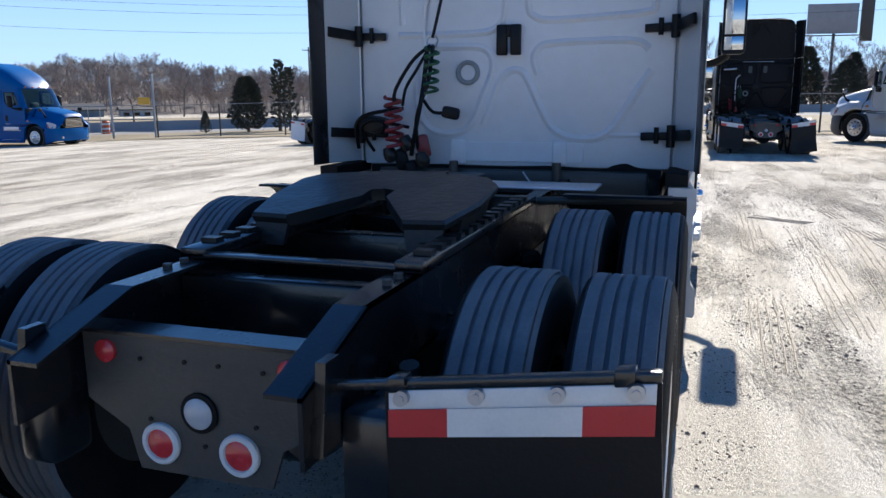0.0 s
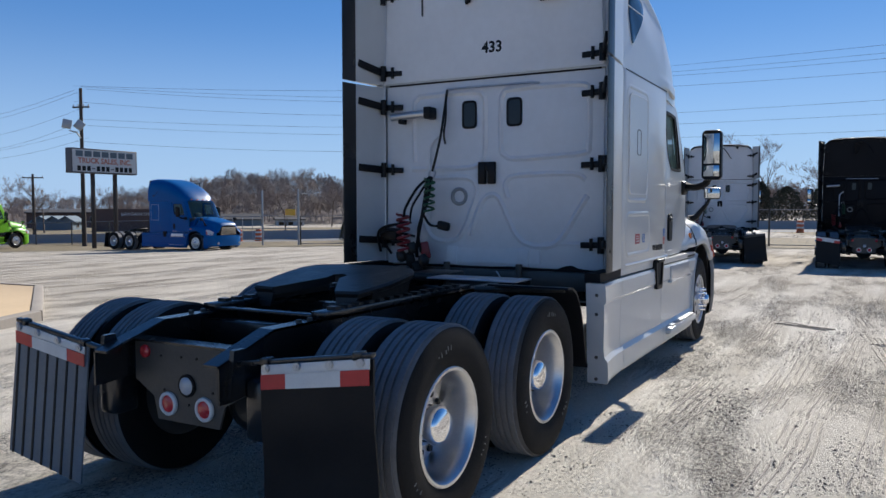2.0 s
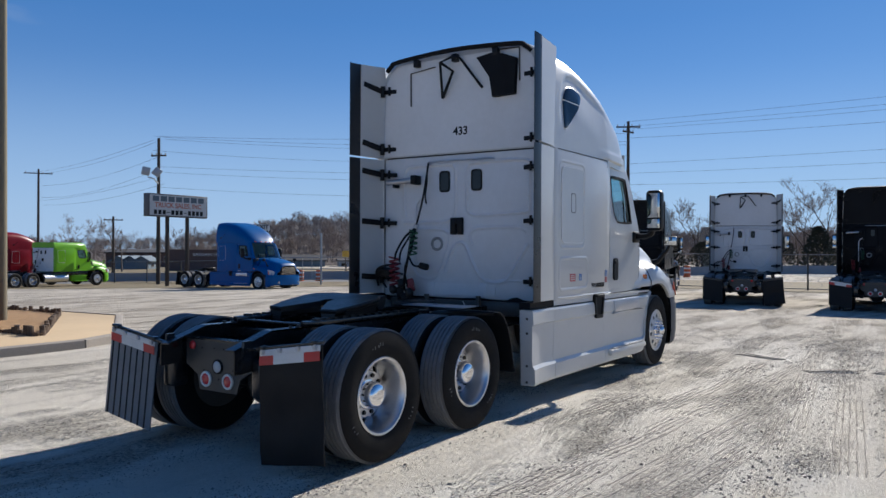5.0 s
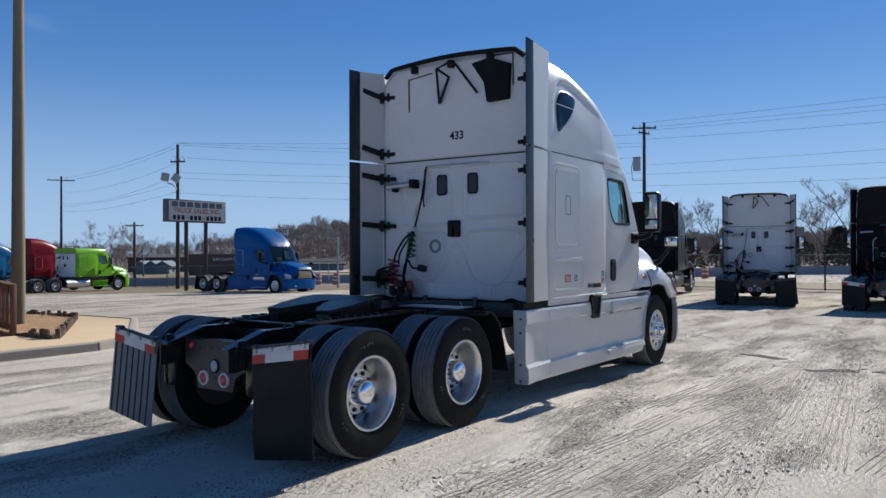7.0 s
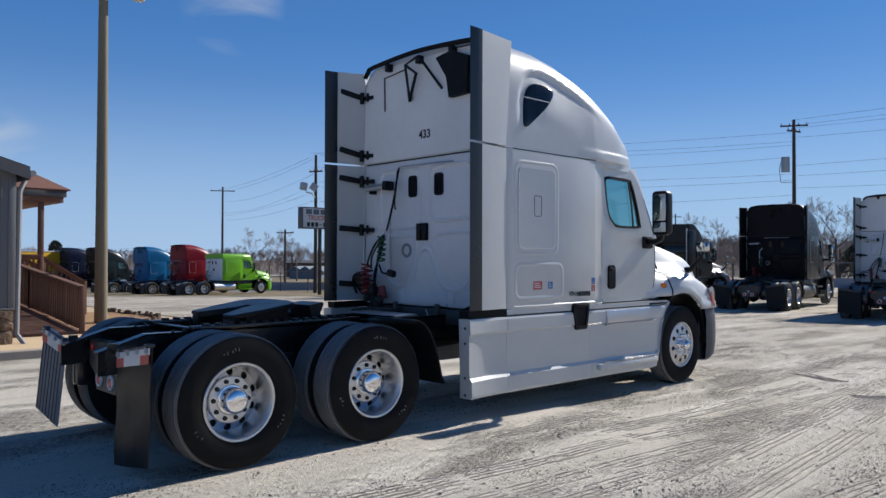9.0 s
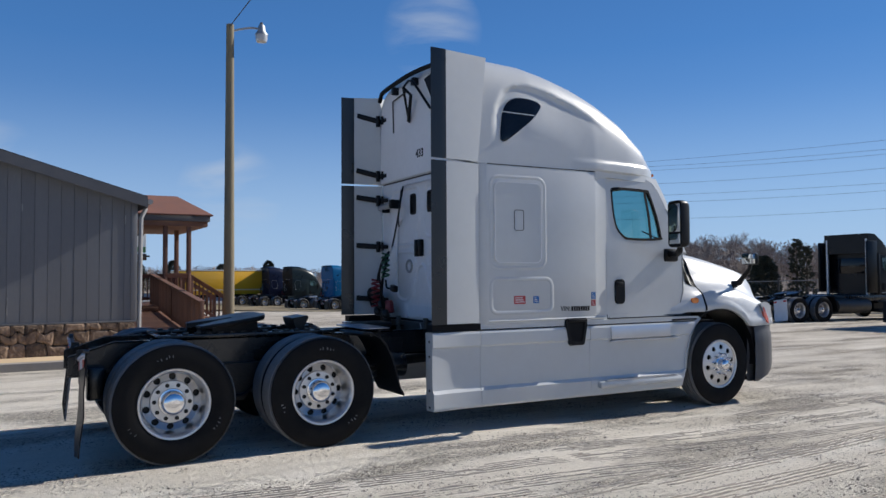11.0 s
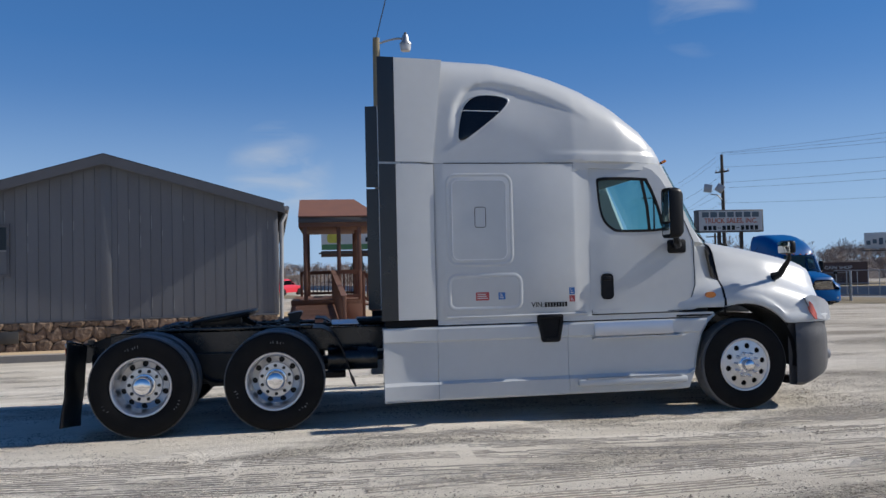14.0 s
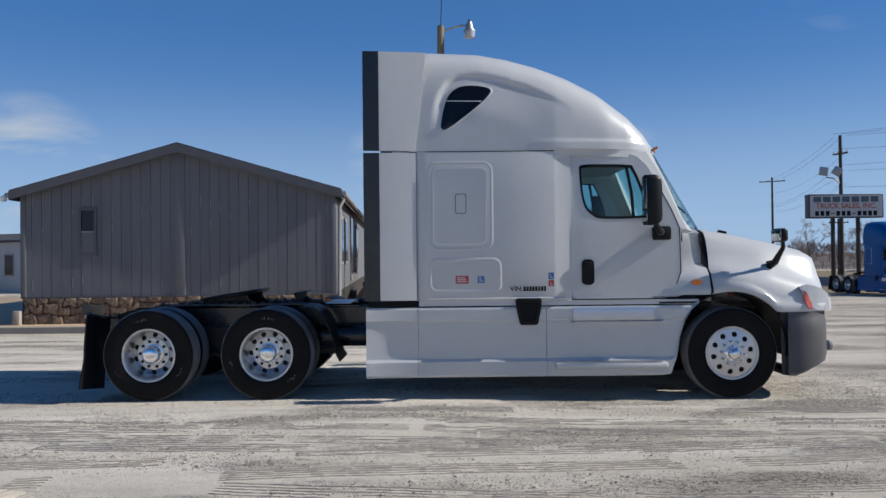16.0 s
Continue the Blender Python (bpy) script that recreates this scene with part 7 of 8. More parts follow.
for y in (31.2, 32.85):
    part("sign_post", box(grow(), SX - 0.38, SX - 0.18, y - 0.10, y + 0.10, hill(SX, y) - 0.3, SZ0, 0.01), DARKPOLE, sg)


def utility_pole(x, y, top, arms, material, label, base=None):
    p = thing("utility_pole", label, "utility pole", "roadside utility poles")
    part("pole", cyl(grow(), (x, y, (base if base is not None else hill(x, y)) - 0.4), (x, y, top), 0.17, 12, 0.11), material, p)
    for z, w, ang in arms:
        m_ = pose(x, y, z, 0, 0, ang)
        arm = part("crossarm", obox(grow(), m_, w, 0.10, 0.11, 0.01), material, p)
        for q in (-0.45, -0.16, 0.16, 0.45):
            part("insulator", cyl(grow(), m_ @ Vector((q * w, 0, 0.05)), m_ @ Vector((q * w, 0, 0.20)), 0.045, 8), GALV, arm)
    return p


P0, P1, P2, P3 = (-85, 46.4), (-46.7, 35.0), (-17.05, 57.0), (40, 50.0)
utility_pole(*P0, 10.9, ((10.4, 3.0, 60),), DARKPOLE, "far wooden utility pole with one crossarm", -1.5)
sp = utility_pole(*P1, 10.2, ((8.85, 1.3, 20),), DARKPOLE, "dark wooden pole with floodlights above the sign")
for k, dy in enumerate((-0.35, 0.35)):
    part("floodlight", obox(grow(), pose(P1[0] + 0.5, P1[1] - 1.0 + dy * 1.4, 7.5, 0, 35 if k else 10, 60), 0.6, 0.25, 0.62, 0.05), GALV, sp, "grey floodlight")
part("floodlight_arm", tube(grow(), [(P1[0], P1[1], 6.6), (P1[0] + 0.4, P1[1] - 0.7, 7.0), (P1[0] + 0.5, P1[1] - 1.3, 7.05)], 0.05, 6), GALV, sp)
up = utility_pole(*P2, 12.0, ((11.55, 1.9, 30), (11.15, 1.4, 75)), DARKPOLE, "wooden utility pole with transformer and wires")
part("transformer", cyl(grow(), (P2[0] - 0.5, P2[1] - 0.3, 8.15), (P2[0] - 0.5, P2[1] - 0.3, 9.25), 0.30, 16), GALV, up, "grey pole transformer")
part("transformer_lead", tube(grow(), [(P2[0] - 0.75, P2[1] - 0.3, 9.2), (P2[0] - 0.95, P2[1] - 0.3, 8.4), (P2[0] - 0.85, P2[1] - 0.3, 7.4), (P2[0], P2[1], 7.4)], 0.025, 5), WIRE, up)
utility_pole(-73.5, 48.6, 5.2, ((4.8, 2.0, 50),), DARKPOLE, "distant wooden utility pole", -2)
utility_pole(-62, 118, 9.5, ((9.0, 2.2, 50),), DARKPOLE, "distant wooden utility pole", -2)
utility_pole(-92, 8.5, 9.2, ((8.7, 2.4, 85),), DARKPOLE, "distant wooden utility pole", -1.6)
for a, b, zs in ((P0, P1, (10.5, 10.35, 9.0, 7.6, 7.2, 6.7)), (P1, P2, (11.0, 10.4, 10.2, 9.2, 8.0, 7.6, 6.4)), (P2, P3, (11.9, 11.6, 11.45, 10.6, 8.6, 7.9, 6.9))):
    for k, z in enumerate(zs):
        off = (k % 3 - 1) * 0.5
        tagged(wire("overhead_wire", (a[0], a[1] + off, min(z, 10.3) if a == P1 else z), (b[0], b[1] + off, z if b != P1 else min(z, 10.0)), 0.35 + 0.12 * (k % 4), 0.009, n=20), "black overhead wire between utility poles", "wire", "overhead wires")


# ---- billboards ----
def billboard(x, y, z0, w, h, yaw, post, label, faces):
    b = thing("billboard", label, "billboard", at=pose(x, y, 0, 0, 0, yaw))
    part("panel", box(grow(), -w / 2, w / 2, -0.15, 0.15, z0, z0 + h, 0.02), faces, b)
    part("catwalk", box(grow(), -w / 2 - 0.3, w / 2 + 0.3, -0.9, 0.3, z0 - 0.45, z0 - 0.3), DARKSTEEL, b)
    for px in post:
        part("post", cyl(grow(), (px, 0.35, -3), (px, 0.35, z0 + h * 0.6), 0.28 if len(post) == 1 else 0.15, 12), DARKSTEEL, b)
    return b


# ---- fence, barrier, road ----
LINE = [(40, 42), (14, 40.5), (-9, 39.5), (-28.8, 37.5)]
LINE2 = [(-35.3, 37.2), (-44, 38.5), (-60, 37), (-84, 30)]
MESHWIRE = mat("galvanised_fence_wire", (0.30, 0.31, 0.32), 0.5, 0.5, scale=8)


def fence(line, h, step, label):
    f = thing("fence", label, "fence", "yard fence")
    k = 0
    for (xa, ya), (xb, yb) in zip(line, line[1:]):
        L = math.hypot(xb - xa, yb - ya)
        n = max(1, int(L / step))
        for i in range(n + 1):
            x, y = xa + (xb - xa) * i / n, ya + (yb - ya) * i / n
            part("fence_post", cyl(grow(), (x, y, hill(x, y) - 0.2), (x, y, hill(x, y) + h), 0.045, 8), DARKSTEEL, f)
        for z in (h - 0.02, 0.1):
            part("fence_rail", tube(grow(), [(xa, ya, hill(xa, ya) + z), (xb, yb, hill(xb, yb) + z)], 0.022, 6), MESHWIRE, f)
        bm = grow()
        m_ = int(L / 0.35)
        for i in range(m_):
            for d in (-1, 1):
                t0, t1 = i / m_, (i + d * 4) / m_
                if 0 <= t1 <= 1:
                    pa, pb = (xa + (xb - xa) * t0, ya + (yb - ya) * t0), (xa + (xb - xa) * t1, ya + (yb - ya) * t1)
                    tube(bm, [(pa[0], pa[1], hill(*pa) + 0.08), (pb[0], pb[1], hill(*pb) + h - 0.03)], 0.004, 3)
        tagged(part("fence_mesh", bm, MESHWIRE, f), kind="stuff")
    return f


fence(LINE, 1.85, 3.4, "tall chain-link fence along the yard edge")
fence(LINE2, 1.85, 3.4, "tall chain-link fence behind the sign")
gate = thing("gate", "open chain-link gate with tall steel posts", "gate")
for x, y in ((-28.8, 37.3), (-31.9, 37.4), (-35.2, 37.2)):
    part("gate_post", cyl(grow(), (x, y, hill(x, y) - 0.2), (x, y, hill(x, y) + (3.6 if x != -35.2 else 1.9)), 0.07, 10), GALV, gate)
for z in (0.25, 0.95, 1.75):
    part("gate_bar", tube(grow(), [(-31.9, 37.4, z - 0.7), (-35.1, 36.0, z - 0.7)], 0.03, 6), GALV, gate)
    part("gate_bar", tube(grow(), [(-28.9, 37.3, z - 0.65), (-31.8, 37.3, z - 0.65)], 0.03, 6), GALV, gate)
for k in range(6):
    x = -31.9 - 0.62 * k
    part("gate_upright", tube(grow(), [(x, 37.4 - 0.27 * k, -0.5), (x, 37.4 - 0.27 * k, 1.05)], 0.022, 6), GALV, gate)
part("warning_plate", box(grow(), -29.8, -29.0, 37.2, 37.24, 1.15, 1.55), YELLOWPAINT, gate, "yellow warning plate")

ASPHALT = mat("grey_worn_asphalt", (0.20, 0.20, 0.20), 0.9, color2=(0.15, 0.15, 0.152), scale=0.3, fine=5, bump=0.3)
BARRIER = mat("pale_concrete_barrier", (0.34, 0.34, 0.345), 0.85, color2=(0.25, 0.25, 0.255), scale=0.8, fine=8)
DRYGRASS = mat("dry_winter_grass", (0.27, 0.21, 0.12), 0.95, color2=(0.16, 0.13, 0.075), scale=0.7, fine=9, bump=0.8, bump_scale=12, dist=0.05)


def band(name, line, w0, w1, dz, material, label, category):
    """A strip of ground that follows a line, w0 to w1 metres to its far side."""
    bm = grow()
    rows = []
    for i, (x, y) in enumerate(line):
        a, b = line[max(i - 1, 0)], line[min(i + 1, len(line) - 1)]
        d = Vector((b[0] - a[0], b[1] - a[1], 0)).normalized()
        nrm = Vector((d.y, -d.x, 0))
        if nrm.y < 0:
            nrm = -nrm
        rows.append([(x + nrm.x * w, y + nrm.y * w, hill(x + nrm.x * w, y + nrm.y * w) + dz) for w in (w0, (w0 + w1) / 2, w1)])
    loft(bm, rows, closed=False)
    return tagged(part(name, bm, material), label, category, kind="structure")


ROADLINE = [(120, 155), (60, 118), (20, 93), (-8, 75), (-34, 58.5), (-61, 41), (-95, 20), (-140, -8)]
band("verge", ROADLINE, -24, -8, 0.012, DRYGRASS, "dry brown grass verge beside the road", "grass")
band("fence_verge", LINE, -2.2, 16, 0.035, DRYGRASS, "dry trodden grass along the yard fence", "grass")
band("fence_verge_west", LINE2, -1.5, 6, 0.035, DRYGRASS, "dry trodden grass behind the sign", "grass")
band("road", ROADLINE, -8, -0.8, 0.02, ASPHALT, "grey asphalt road past the yard", "road")
band("far_verge", ROADLINE, 1.5, 60, 0.012, DRYGRASS, "dry grass beyond the road", "grass")
bm = grow()
rows = []
for x, y in ROADLINE:
    z = hill(x, y)
    rows.append([(x, y, z), (x + 0.1, y + 0.2, z), (x + 0.22, y + 0.38, z + 0.30), (x + 0.26, y + 0.40, z + 0.82), (x + 0.42, y + 0.5, z + 0.82), (x + 0.5, y + 0.7, z)])
loft(bm, rows)
tagged(part("concrete_barrier", bm, BARRIER), "long pale concrete road barrier", "barrier", kind="structure")
ORANGE = mat("orange_plastic", (0.65, 0.13, 0.03), 0.5, scale=8)
for x, y in ((-43.2, 47.0), (-41.6, 47.6), (-20.5, 60.5), (-14.5, 64.5), (-47.5, 45.0), (-2.0, 68.0)):
    b = thing("traffic_drum", "orange and white plastic traffic drum", "traffic drum", "drums along the road", at=pose(x, y, hill(x, y)))
    part("drum", lathe(grow(), [(0.34, 0.0), (0.34, -0.08), (0.28, -0.1), (0.26, -0.95), (0.20, -1.0), (0, -1.0)], 14, pose(0, 0, 0, 0, 90, 0)), ORANGE, b)
    for z in (0.35, 0.7):
        part("stripe", lathe(grow(), [(0.285, -z), (0.28, -z - 0.13)], 14, pose(0, 0, 0, 0, 90, 0), caps=False), TAPE, b)

# ---- distant buildings ----
HOUSEBLUE = mat("blue_grey_cladding", (0.16, 0.21, 0.25), 0.8, scale=2)
HOUSETAN = mat("tan_cladding", (0.42, 0.38, 0.30), 0.8, scale=2)
HOUSEBRICK = mat("brown_brick", (0.13, 0.085, 0.075), 0.9, color2=(0.10, 0.065, 0.055), scale=4, fine=20)
METALWALL = mat("pale_metal_cladding", (0.45, 0.46, 0.47), 0.6, scale=2)


def house(x, y, w, d, h, rise, yaw, material, label, z=-1.5, windows=3, roof=DARKROOF):
    b = thing("house", label, "building", "buildings across the road", at=pose(x, y, z, 0, 0, yaw))
    bm = grow()
    prism(bm, [(-d / 2, 0), (d / 2, 0), (d / 2, h), (0, h + rise), (-d / 2, h)], "x", -w / 2, w / 2)
    part("wall", bm, material, b, smooth=False)
    for s in (1, -1):
        bm = grow()
        loft(bm, [[(xx, 0, h + rise + 0.02), (xx, s * (d / 2 + 0.4), h - rise * 0.8 / d + 0.02), (xx, s * (d / 2 + 0.4), h - rise * 0.8 / d + 0.2), (xx, 0, h + rise + 0.2)] for xx in (-w / 2 - 0.3, w / 2 + 0.3)])
        part("roof", bm, roof, b)
    for k in range(windows):
        xx = -w / 2 + w * (k + 0.5) / windows
        wi = part("window", box(grow(), xx - 0.5, xx + 0.5, -d / 2 - 0.05, -d / 2 + 0.05, h * 0.4, h * 0.8), TRIMGREY, b)
        part("pane", box(grow(), xx - 0.42, xx + 0.42, -d / 2 - 0.07, -d / 2 - 0.04, h * 0.43, h * 0.77), DARKGLASS, wi)
    return b


house(-100, 106, 8, 7, 1.7, 0.9, 45, HOUSEBLUE, "low blue-grey house across the road", z=-2.2, windows=0)
house(-93, 112, 5, 6, 1.6, 0.3, 45, METALWALL, "small pale flat-topped building across the road", z=-2.2)
house(-118, 84, 12, 10, 2.8, 0.5, 50, HOUSEBRICK, "brown brick shop front across the road", windows=3, z=-2.0)
for k in range(3):
    house(-106 + 1.5 * k, 71.5 + 1.05 * k, 4, 2.0, 1.7, 0.6, 125, HOUSEBLUE, "small grey gabled shed across the road", windows=1, z=-2.0, roof=HOUSEBLUE)
house(-118, 58, 5, 9, 2.6, 1.1, 60, METALWALL, "pale metal shed across the road", windows=1)
house(-121, 53, 5, 9, 2.6, 1.1, 60, METALWALL, "pale metal shed across the road", windows=1)
house(-17.5, 98, 9, 8, 3.8, 2.2, 10, HOUSETAN, "tan gabled house among the trees", windows=2)
house(-62, -36, 26, 14, 4.6, 0.8, 70, METALWALL, "large pale metal warehouse behind the yard", windows=4)
shop = thing("shop_sign", "dark shop sign with pale lettering", "sign", at=pose(-89, 73.5, 0, 0, 0, 48))
part("panel", box(grow(), -5, 5, -0.1, 0.1, -2.0, 1.5), HOUSEBRICK, shop)
writing("shop_text", "BARGAIN SHOP", 0.66, pose(0.8, -0.11, 0.75, 90), TAPE, shop, 0.01, "white letters")
bb = billboard(-102.9, 94.8, 3.6, 7.6, 2.6, 50.5, (0.9,), "wide billboard with an exit notice on a steel post", SIGNWHITE)
writing("billboard_text", "EXIT\nNOW", 1.05, pose(2.5, -0.17, 5.15, 90), BLACK, bb, 0.01, "bold dark letters", bold=0.03)
bm = grow()
for k in range(5):
    box(bm, -3.5 + 0.9 * k, -2.9 + 0.9 * k, -0.17, -0.15, 4.2 + 0.2 * (k % 2), 4.9 + 0.2 * (k % 3))
part("picture_bars", bm, SIGNBLUE, bb)
b2 = billboard(23, 168, 12.5, 9, 5.5, 8, (0.5,), "tall double-deck billboard on a steel mast", BARRIER)
part("upper_panel", box(grow(), -4.5, 4.0, -0.15, 0.15, 19.0, 24.0, 0.02), BARRIER, b2)
part("side_panel", box(grow(), 5.0, 7.2, -0.2, 0.2, 11.0, 26, 0.02), DARKSTEEL, b2)
b3 = billboard(-80.4, 8.2, 4.3, 8.9, 3.2, 90, (0,), "large colourful billboard beyond the porch", SIGNWHITE)
part("green_band", box(grow(), -4.4, 4.4, -0.17, -0.14, 4.35, 4.95), mat("green_printed_vinyl", (0.10, 0.25, 0.10), 0.5, scale=2), b3)
bm = grow()
for k, (x0, x1, z0) in enumerate(((2.4, 4.2, 6.8), (1.6, 4.2, 6.1), (0.6, 3.2, 5.2))):
    box(bm, x0, x1, -0.17, -0.14, z0, z0 + 0.5)
part("text_bars", bm, BLACK, b3)
part("picture_blob", prism(grow(), rounded(-3.8, -2.2, 5.1, 6.2, 0.4), "y", -0.175, -0.14), mat("yellow_printed_vinyl", (0.55, 0.50, 0.06), 0.5, scale=2), b3)
part("lower_board", box(grow(), -4.5, 4.5, -0.2, 0.2, 3.5, 4.2), HOUSEBRICK, b3)

CARRED = paint("bright_red_car_paint", (0.55, 0.02, 0.04))
car = thing("car", "small red hatchback parked beyond the porch", "car", at=pose(-61.3, 0.4, -0.25, 0, 0, 60))
bm = grow()
loft(bm, [[(x * k, y, z) for x, z in ((0.82, 0.25), (0.86, 0.55), (0.80, 0.85), (-0.80, 0.85), (-0.86, 0.55), (-0.82, 0.25))] for y, k in ((-1.95, 0.85), (-1.85, 0.96), (0, 1.0), (1.6, 0.97), (1.95, 0.82))])
loft(bm, [[(x * k, y, z) for x, y in ((0.76, y0), (0.76, y1), (-0.76, y1), (-0.76, y0))] for z, k, y0, y1 in ((0.83, 1.0, -1.8, 1.0), (1.38, 0.82, -1.4, 0.1), (1.45, 0.72, -1.2, -0.05))])
part("body", bm, CARRED, car)
part("windscreen", prism(grow(), [(1.0, 0.88), (1.03, 0.88), (0.16, 1.38), (0.12, 1.36)], "x", -0.66, 0.66), DARKGLASS, car)
part("rear_window", prism(grow(), [(-1.80, 0.92), (-1.84, 0.92), (-1.46, 1.36), (-1.42, 1.36)], "x", -0.6, 0.6), DARKGLASS, car)
for s in (1, -1):
    part("side_window", prism(grow(), [(-1.45, 0.92), (0.75, 0.92), (0.1, 1.30), (-1.25, 1.30)], "x", s * 0.70, s * 0.735), DARKGLASS, car)
    for y in (-1.25, 1.25):
        part("wheel", cyl(grow(), (s * 0.66, y, 0.3), (s * 0.86, y, 0.3), 0.3, 18), TYRE, car)

# ---- trees ----
BARK = mat("grey_brown_bark", (0.16, 0.125, 0.10), 0.95, color2=(0.10, 0.08, 0.065), scale=5, fine=30)
# twigs paler than bare wood: distance haze is put into this brown
TWIGS = mat("bare_brown_twigs", (0.32, 0.26, 0.225), 0.95, color2=(0.22, 0.18, 0.155), scale=1.2, fine=8)
NEEDLES = mat("dark_evergreen_foliage", (0.095, 0.095, 0.065), 0.9, color2=(0.055, 0.058, 0.042), scale=1.5, fine=9)
# hill brown lightened the same way, with haze put into the colour
SCRUB = mat("brown_winter_woodland", (0.19, 0.155, 0.135), 0.95, color2=(0.11, 0.09, 0.08), scale=0.25, fine=1.6, bump=1.0, bump_scale=1.2, dist=0.5)


def branch(out, twigs, p, d, length, r, depth, rng):
    """Grows a limb and its side limbs; thick ones go to out, thin ones to twigs."""
    n = 3
    pts, rad = [p.copy()], [r]
    q = p.copy()
    for k in range(n):
        d = (d + Vector((rng.uniform(-1, 1), rng.uniform(-1, 1), rng.uniform(-0.2, 0.7))) * 0.12).normalized()
        q = q + d * length / n
        pts.append(q.copy())
        rad.append(r * (1 - 0.6 * (k + 1) / n))
    (out if depth > 2 else twigs).append((pts, rad))
    if depth == 0:
        return
    for k in range(3 if depth > 1 else 6):
        t = rng.uniform(0.35, 1.0)
        i = min(n - 1, int(t * n))
        base = pts[i].lerp(pts[i + 1], t * n - i)
        side = Vector((rng.uniform(-1, 1), rng.uniform(-1, 1), rng.uniform(0.0, 0.8))).normalized()
        branch(out, twigs, base, (d * 0.5 + side * 0.75).normalized(), length * rng.uniform(0.5, 0.72), rad[i] * 0.55, depth - 1, rng)


def bare_tree(height, seed, depth=4, seg=(6, 3)):
    rng = random.Random(seed)
    thick, thin = [], []
    branch(thick, thin, Vector((0, 0, 0)), Vector((rng.uniform(-0.1, 0.1), rng.uniform(-0.1, 0.1), 1)), height * 0.44, height * 0.016, depth, rng)
    a, b = grow(), grow()
    for pts, rad in thick:
        tube(a, pts, rad, seg[0])
    for pts, rad in thin:
        tube(b, pts, [max(x, 0.009) for x in rad], seg[1])
    return a, b


TREES = []
for k in range(6):
    a, b = bare_tree(10, 40 + k, 5)
    t = thing("bare_tree", "leafless winter tree with spreading grey-brown twigs", "tree", "bare trees across the road", at=pose(0, 0, -60))
    part("trunk", a, BARK, t)
    part("crown", b, TWIGS, t)
    TREES.append(t)
rng = random.Random(7)
spots = []
for k in range(44):
    x = -40 + 82 * k / 43 + rng.uniform(-2, 2)
    y = 103 + 0.35 * x * 0.6 + rng.uniform(-8, 12)
    spots.append((x, y, rng.uniform(0.9, 1.35)))
spots += [(-92, 62, 0.8), (-99, 56, 0.65), (-58, 70, 0.7), (-118, 78, 1.1), (-80, 108, 1.0), (-72, 112, 0.95), (-88, 52, 0.95), (-110, 72, 0.8), (-103, 64, 0.75), (-112, 88, 0.9)]
for k, (x, y, s) in enumerate(spots):
    m = pose(x, y, -1.8, 0, 0, rng.uniform(0, 360)) @ Matrix.Diagonal((s, s, s * rng.uniform(0.9, 1.15), 1))
    if k < len(TREES):
        TREES[k].matrix_basis = m
    else:
        copy_thing(TREES[k % len(TREES)], pose(x, y, -1.8, 0, 0, rng.uniform(0, 360))).scale = (s, s, s * 1.05)


def evergreen(name, x, y, h, w, label, seed, shape=1.0, thick=1.0):
    """A conifer: trunk, and a crown of many small needle clumps with gaps."""
    rng = random.Random(seed)
    t = thing(name, label, "tree", "evergreens along the road", at=pose(x, y, hill(x, y)))
    part("trunk", cyl(grow(), (0, 0, -0.2), (0, 0, h * 0.9), 0.02 * h + 0.05, 8, 0.02), BARK, t)
    pts, faces = [], []
    for k in range(int((900 + 90 * h) * thick)):
        u = rng.random() ** 0.8
        z = h * (0.06 + 0.94 * u)
        rr = w * (1 - u) ** (0.75 * shape) * (0.55 + 0.45 * math.sin(min(1, u * 6) * 1.57)) * (0.82 + 0.3 * noise.noise((math.cos(k) * 2, z * 1.3, seed)))
        a, q = rng.uniform(0, 6.28318), rr * rng.random() ** 0.35
        c = Vector((q * math.cos(a), q * math.sin(a), z))
        s = h * rng.uniform(0.02, 0.045)
        n = len(pts)
        ax = Vector((math.cos(a), math.sin(a), rng.uniform(0.1, 0.9))).normalized()
        b = ax.orthogonal().normalized()
        e = ax.cross(b)
        pts += [c + ax * s * 1.5, c + b * s * 0.6, c - b * s * 0.6, c + e * s * 0.6 - ax * s * 0.3, c - e * s * 0.6]
        faces += [(n, n + 1, n + 2), (n, n + 3, n + 4), (n + 1, n + 3, n + 2)]
    me = bpy.data.meshes.new("crown")
    me.from_pydata([tuple(p) for p in pts], [], faces)
    me.materials.append(NEEDLES)
    o = new("crown", me)
    o.parent = t
    return t


evergreen("cedar_tree", -28.5, 46.5, 3.7, 1.55, "dense dark cedar standing by the road", 1, 0.5, 2.0)
evergreen("cedar_tree", -31.6, 46.0, 1.5, 0.55, "small dark cedar by the road", 2, 0.8)
evergreen("pine_tree", -26.6, 47.5, 4.8, 0.75, "thin ragged pine beside the cedar", 3, 0.4, 0.22)
evergreen("pine_tree", -25.6, 47.2, 4.2, 0.6, "thin ragged pine beside the cedar", 4, 0.4, 0.22)
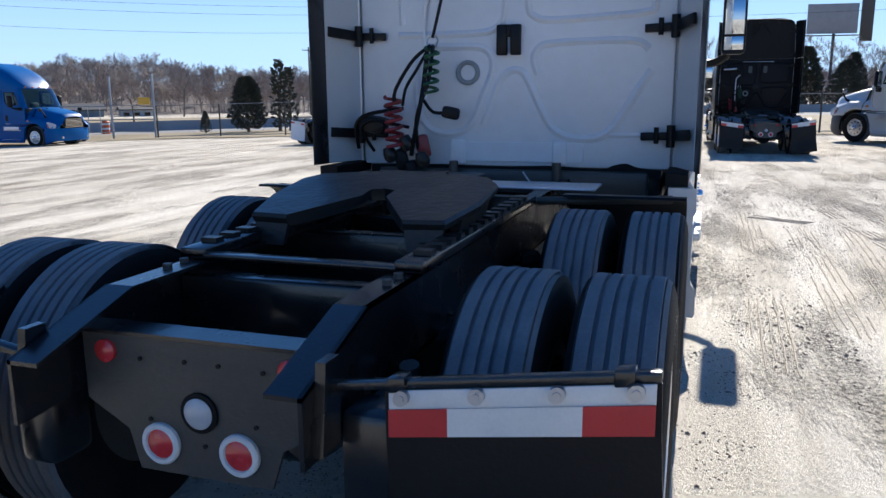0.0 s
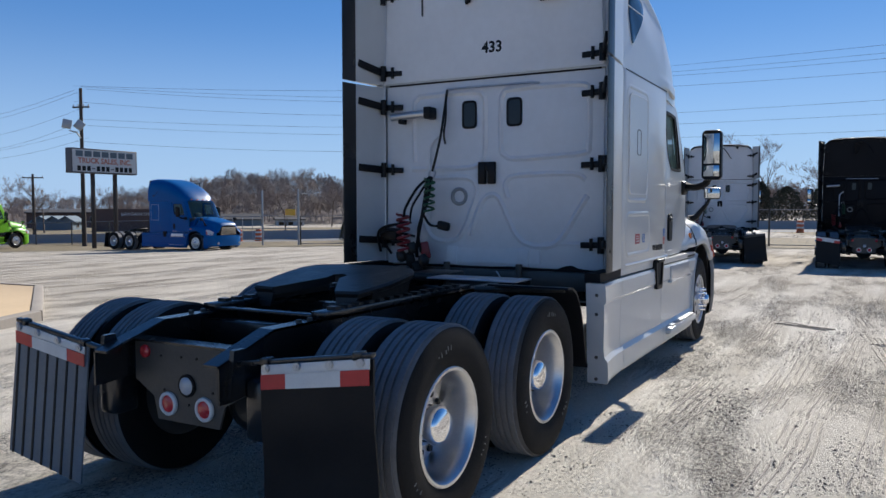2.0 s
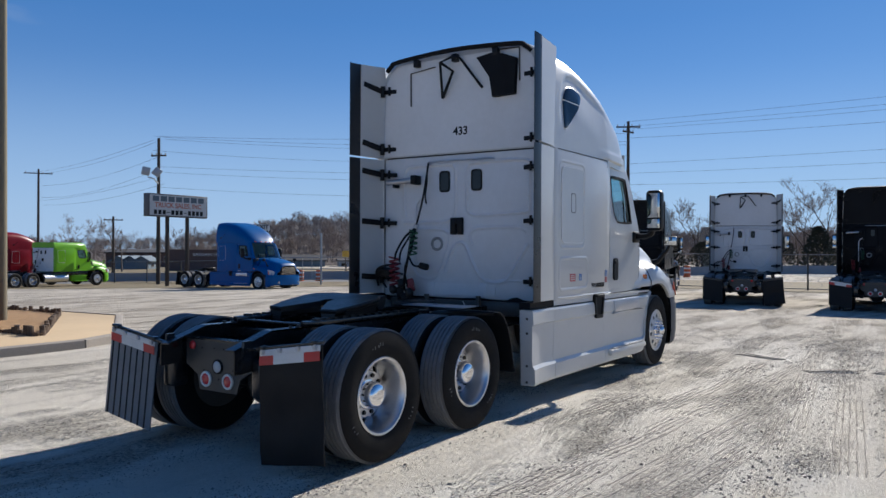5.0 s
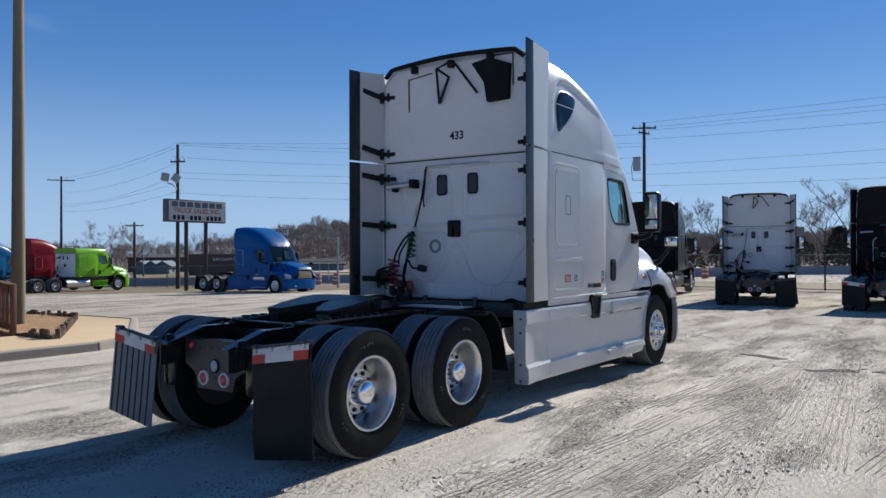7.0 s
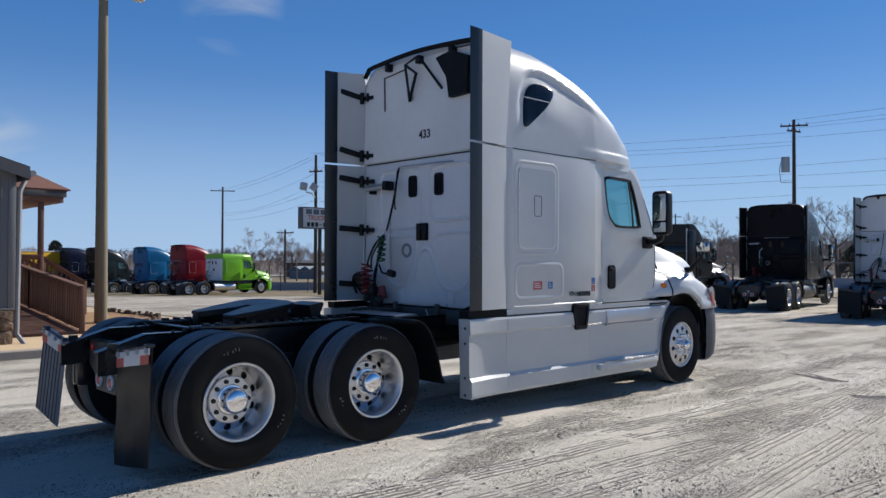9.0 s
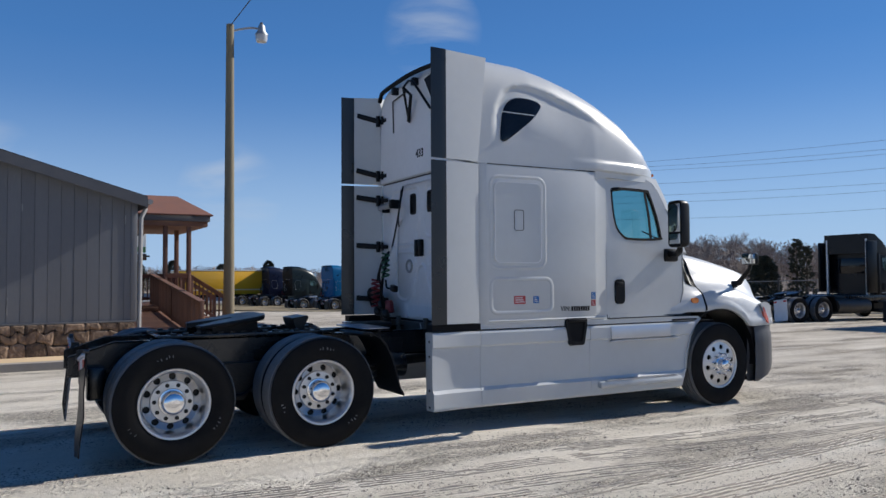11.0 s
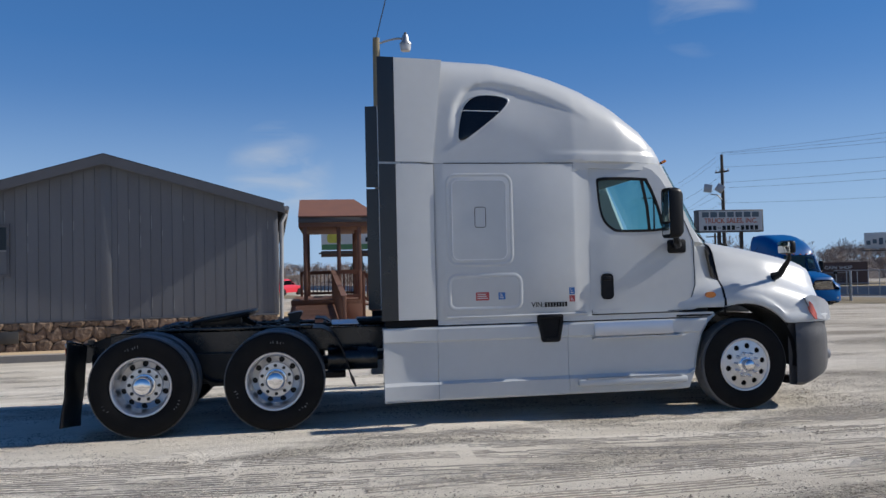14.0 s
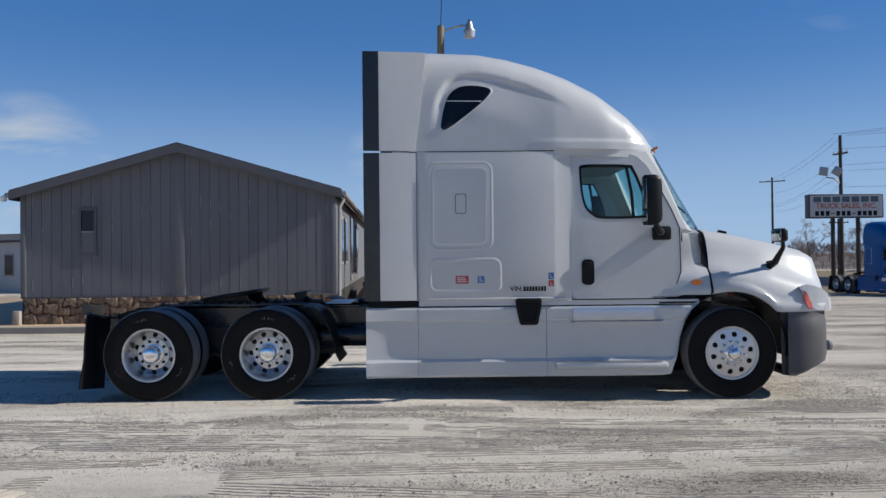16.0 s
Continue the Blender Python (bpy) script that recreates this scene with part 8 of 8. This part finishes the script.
for k, (x, y, h, w) in enumerate(((-8.0, 92, 6.5, 3.2), (-1.5, 92, 6.0, 3.4), (5, 96, 7.0, 3.0), (-15, 92, 6.0, 3.6), (12, 100, 9.5, 3.4), (17, 101, 8.5, 3.0), (22, 104, 10.0, 3.6), (28, 108, 8.0, 3.2), (-24, 90, 5.5, 3.4), (-36, 92, 5.0, 3.0), (-4.5, 84, 5.5, 3.6), (2, 86, 5.0, 3.8), (8.5, 88, 6.0, 3.4), (-11, 86, 5.0, 3.8), (-19, 86, 4.5, 3.6), (15, 92, 7.0, 3.6), (-158, 48, 9, 4), (-170, 30, 9, 4.5), (-163, 39, 8, 4), (-175, 22, 9, 4), (-180, 12, 8, 5), (-150, 20, 8, 5))):
    evergreen("evergreen_tree", x, y, h * 0.75, w * 0.8, "dark rounded evergreen across the road", 20 + k, 0.7)

# wooded hills: ground swell, and a joined wood of bare trees on it
def ridge(az):
    """Height of the wooded skyline by bearing, in metres."""
    return interp([(-130, 4), (-100, 4.5), (-80, 4.5), (-66, 4.2), (-56, 4.5), (-50, 6.0), (-44, 10.5), (-38, 11.0), (-34, 7.0), (-28, 6.5), (-18, 5.0), (0, 5.0), (20, 5.0)], az)


bm = grow()
rows = []
for k in range(76):
    az = -130 + 2 * k
    a = radians(az)
    rows.append([(math.sin(a) * r, math.cos(a) * r, -2.2 + ridge(az) * f * (0.9 + 0.25 * noise.noise((az * 0.35, f * 2, 5)))) for r, f in ((150, 0.0), (172, 0.30), (195, 0.62), (220, 0.80), (260, 0.85), (330, 0.5))])
loft(bm, rows, closed=False)
tagged(part("wooded_hill", bm, SCRUB), "brown wooded hill beyond the road", "hill", kind="structure")
lo = []
for k in range(6):
    rng2 = random.Random(90 + k)
    thick, thin = [], []
    branch(thick, thin, Vector((0, 0, 0)), Vector((0, 0, 1)), 4.0, 0.15, 5, rng2)
    pts, faces = [], []
    for line, rad in thick + thin:
        p, q = line[0], line[-1]
        d = (q - p).normalized()
        u = d.orthogonal().normalized() * max(rad[0], 0.03)
        n = len(pts)
        pts += [p + u, p - u, q]
        faces.append((n, n + 1, n + 2))
    lo.append((np.array([tuple(p) for p in pts]), np.array(faces)))
rng = random.Random(11)
allp, allf, off = [], [], 0
for k in range(6000):
    az = rng.uniform(-128, 18)
    r, f = rng.choice(((160, 0.12), (175, 0.33), (190, 0.52), (205, 0.68), (222, 0.8)))
    r += rng.uniform(-8, 8)
    a = radians(az)
    P, F = lo[k % 6]
    s = rng.uniform(0.5, 1.0) * (0.55 if az < -52 else 0.75 if az < -47 else 0.95)
    t = rng.uniform(0, 6.28)
    R = np.array([[math.cos(t), -math.sin(t), 0], [math.sin(t), math.cos(t), 0], [0, 0, 1]]) * s
    allp.append(P @ R.T + np.array([math.sin(a) * r, math.cos(a) * r, -2.4 + ridge(az) * f * 0.92]))
    allf.append(F + off)
    off += len(P)
me = bpy.data.meshes.new("far_wood")
me.from_pydata(np.concatenate(allp).tolist(), [], np.concatenate(allf).tolist())
me.materials.append(TWIGS)
tagged(new("far_wood", me), "bare winter woodland on the far hills", "wood", kind="stuff")
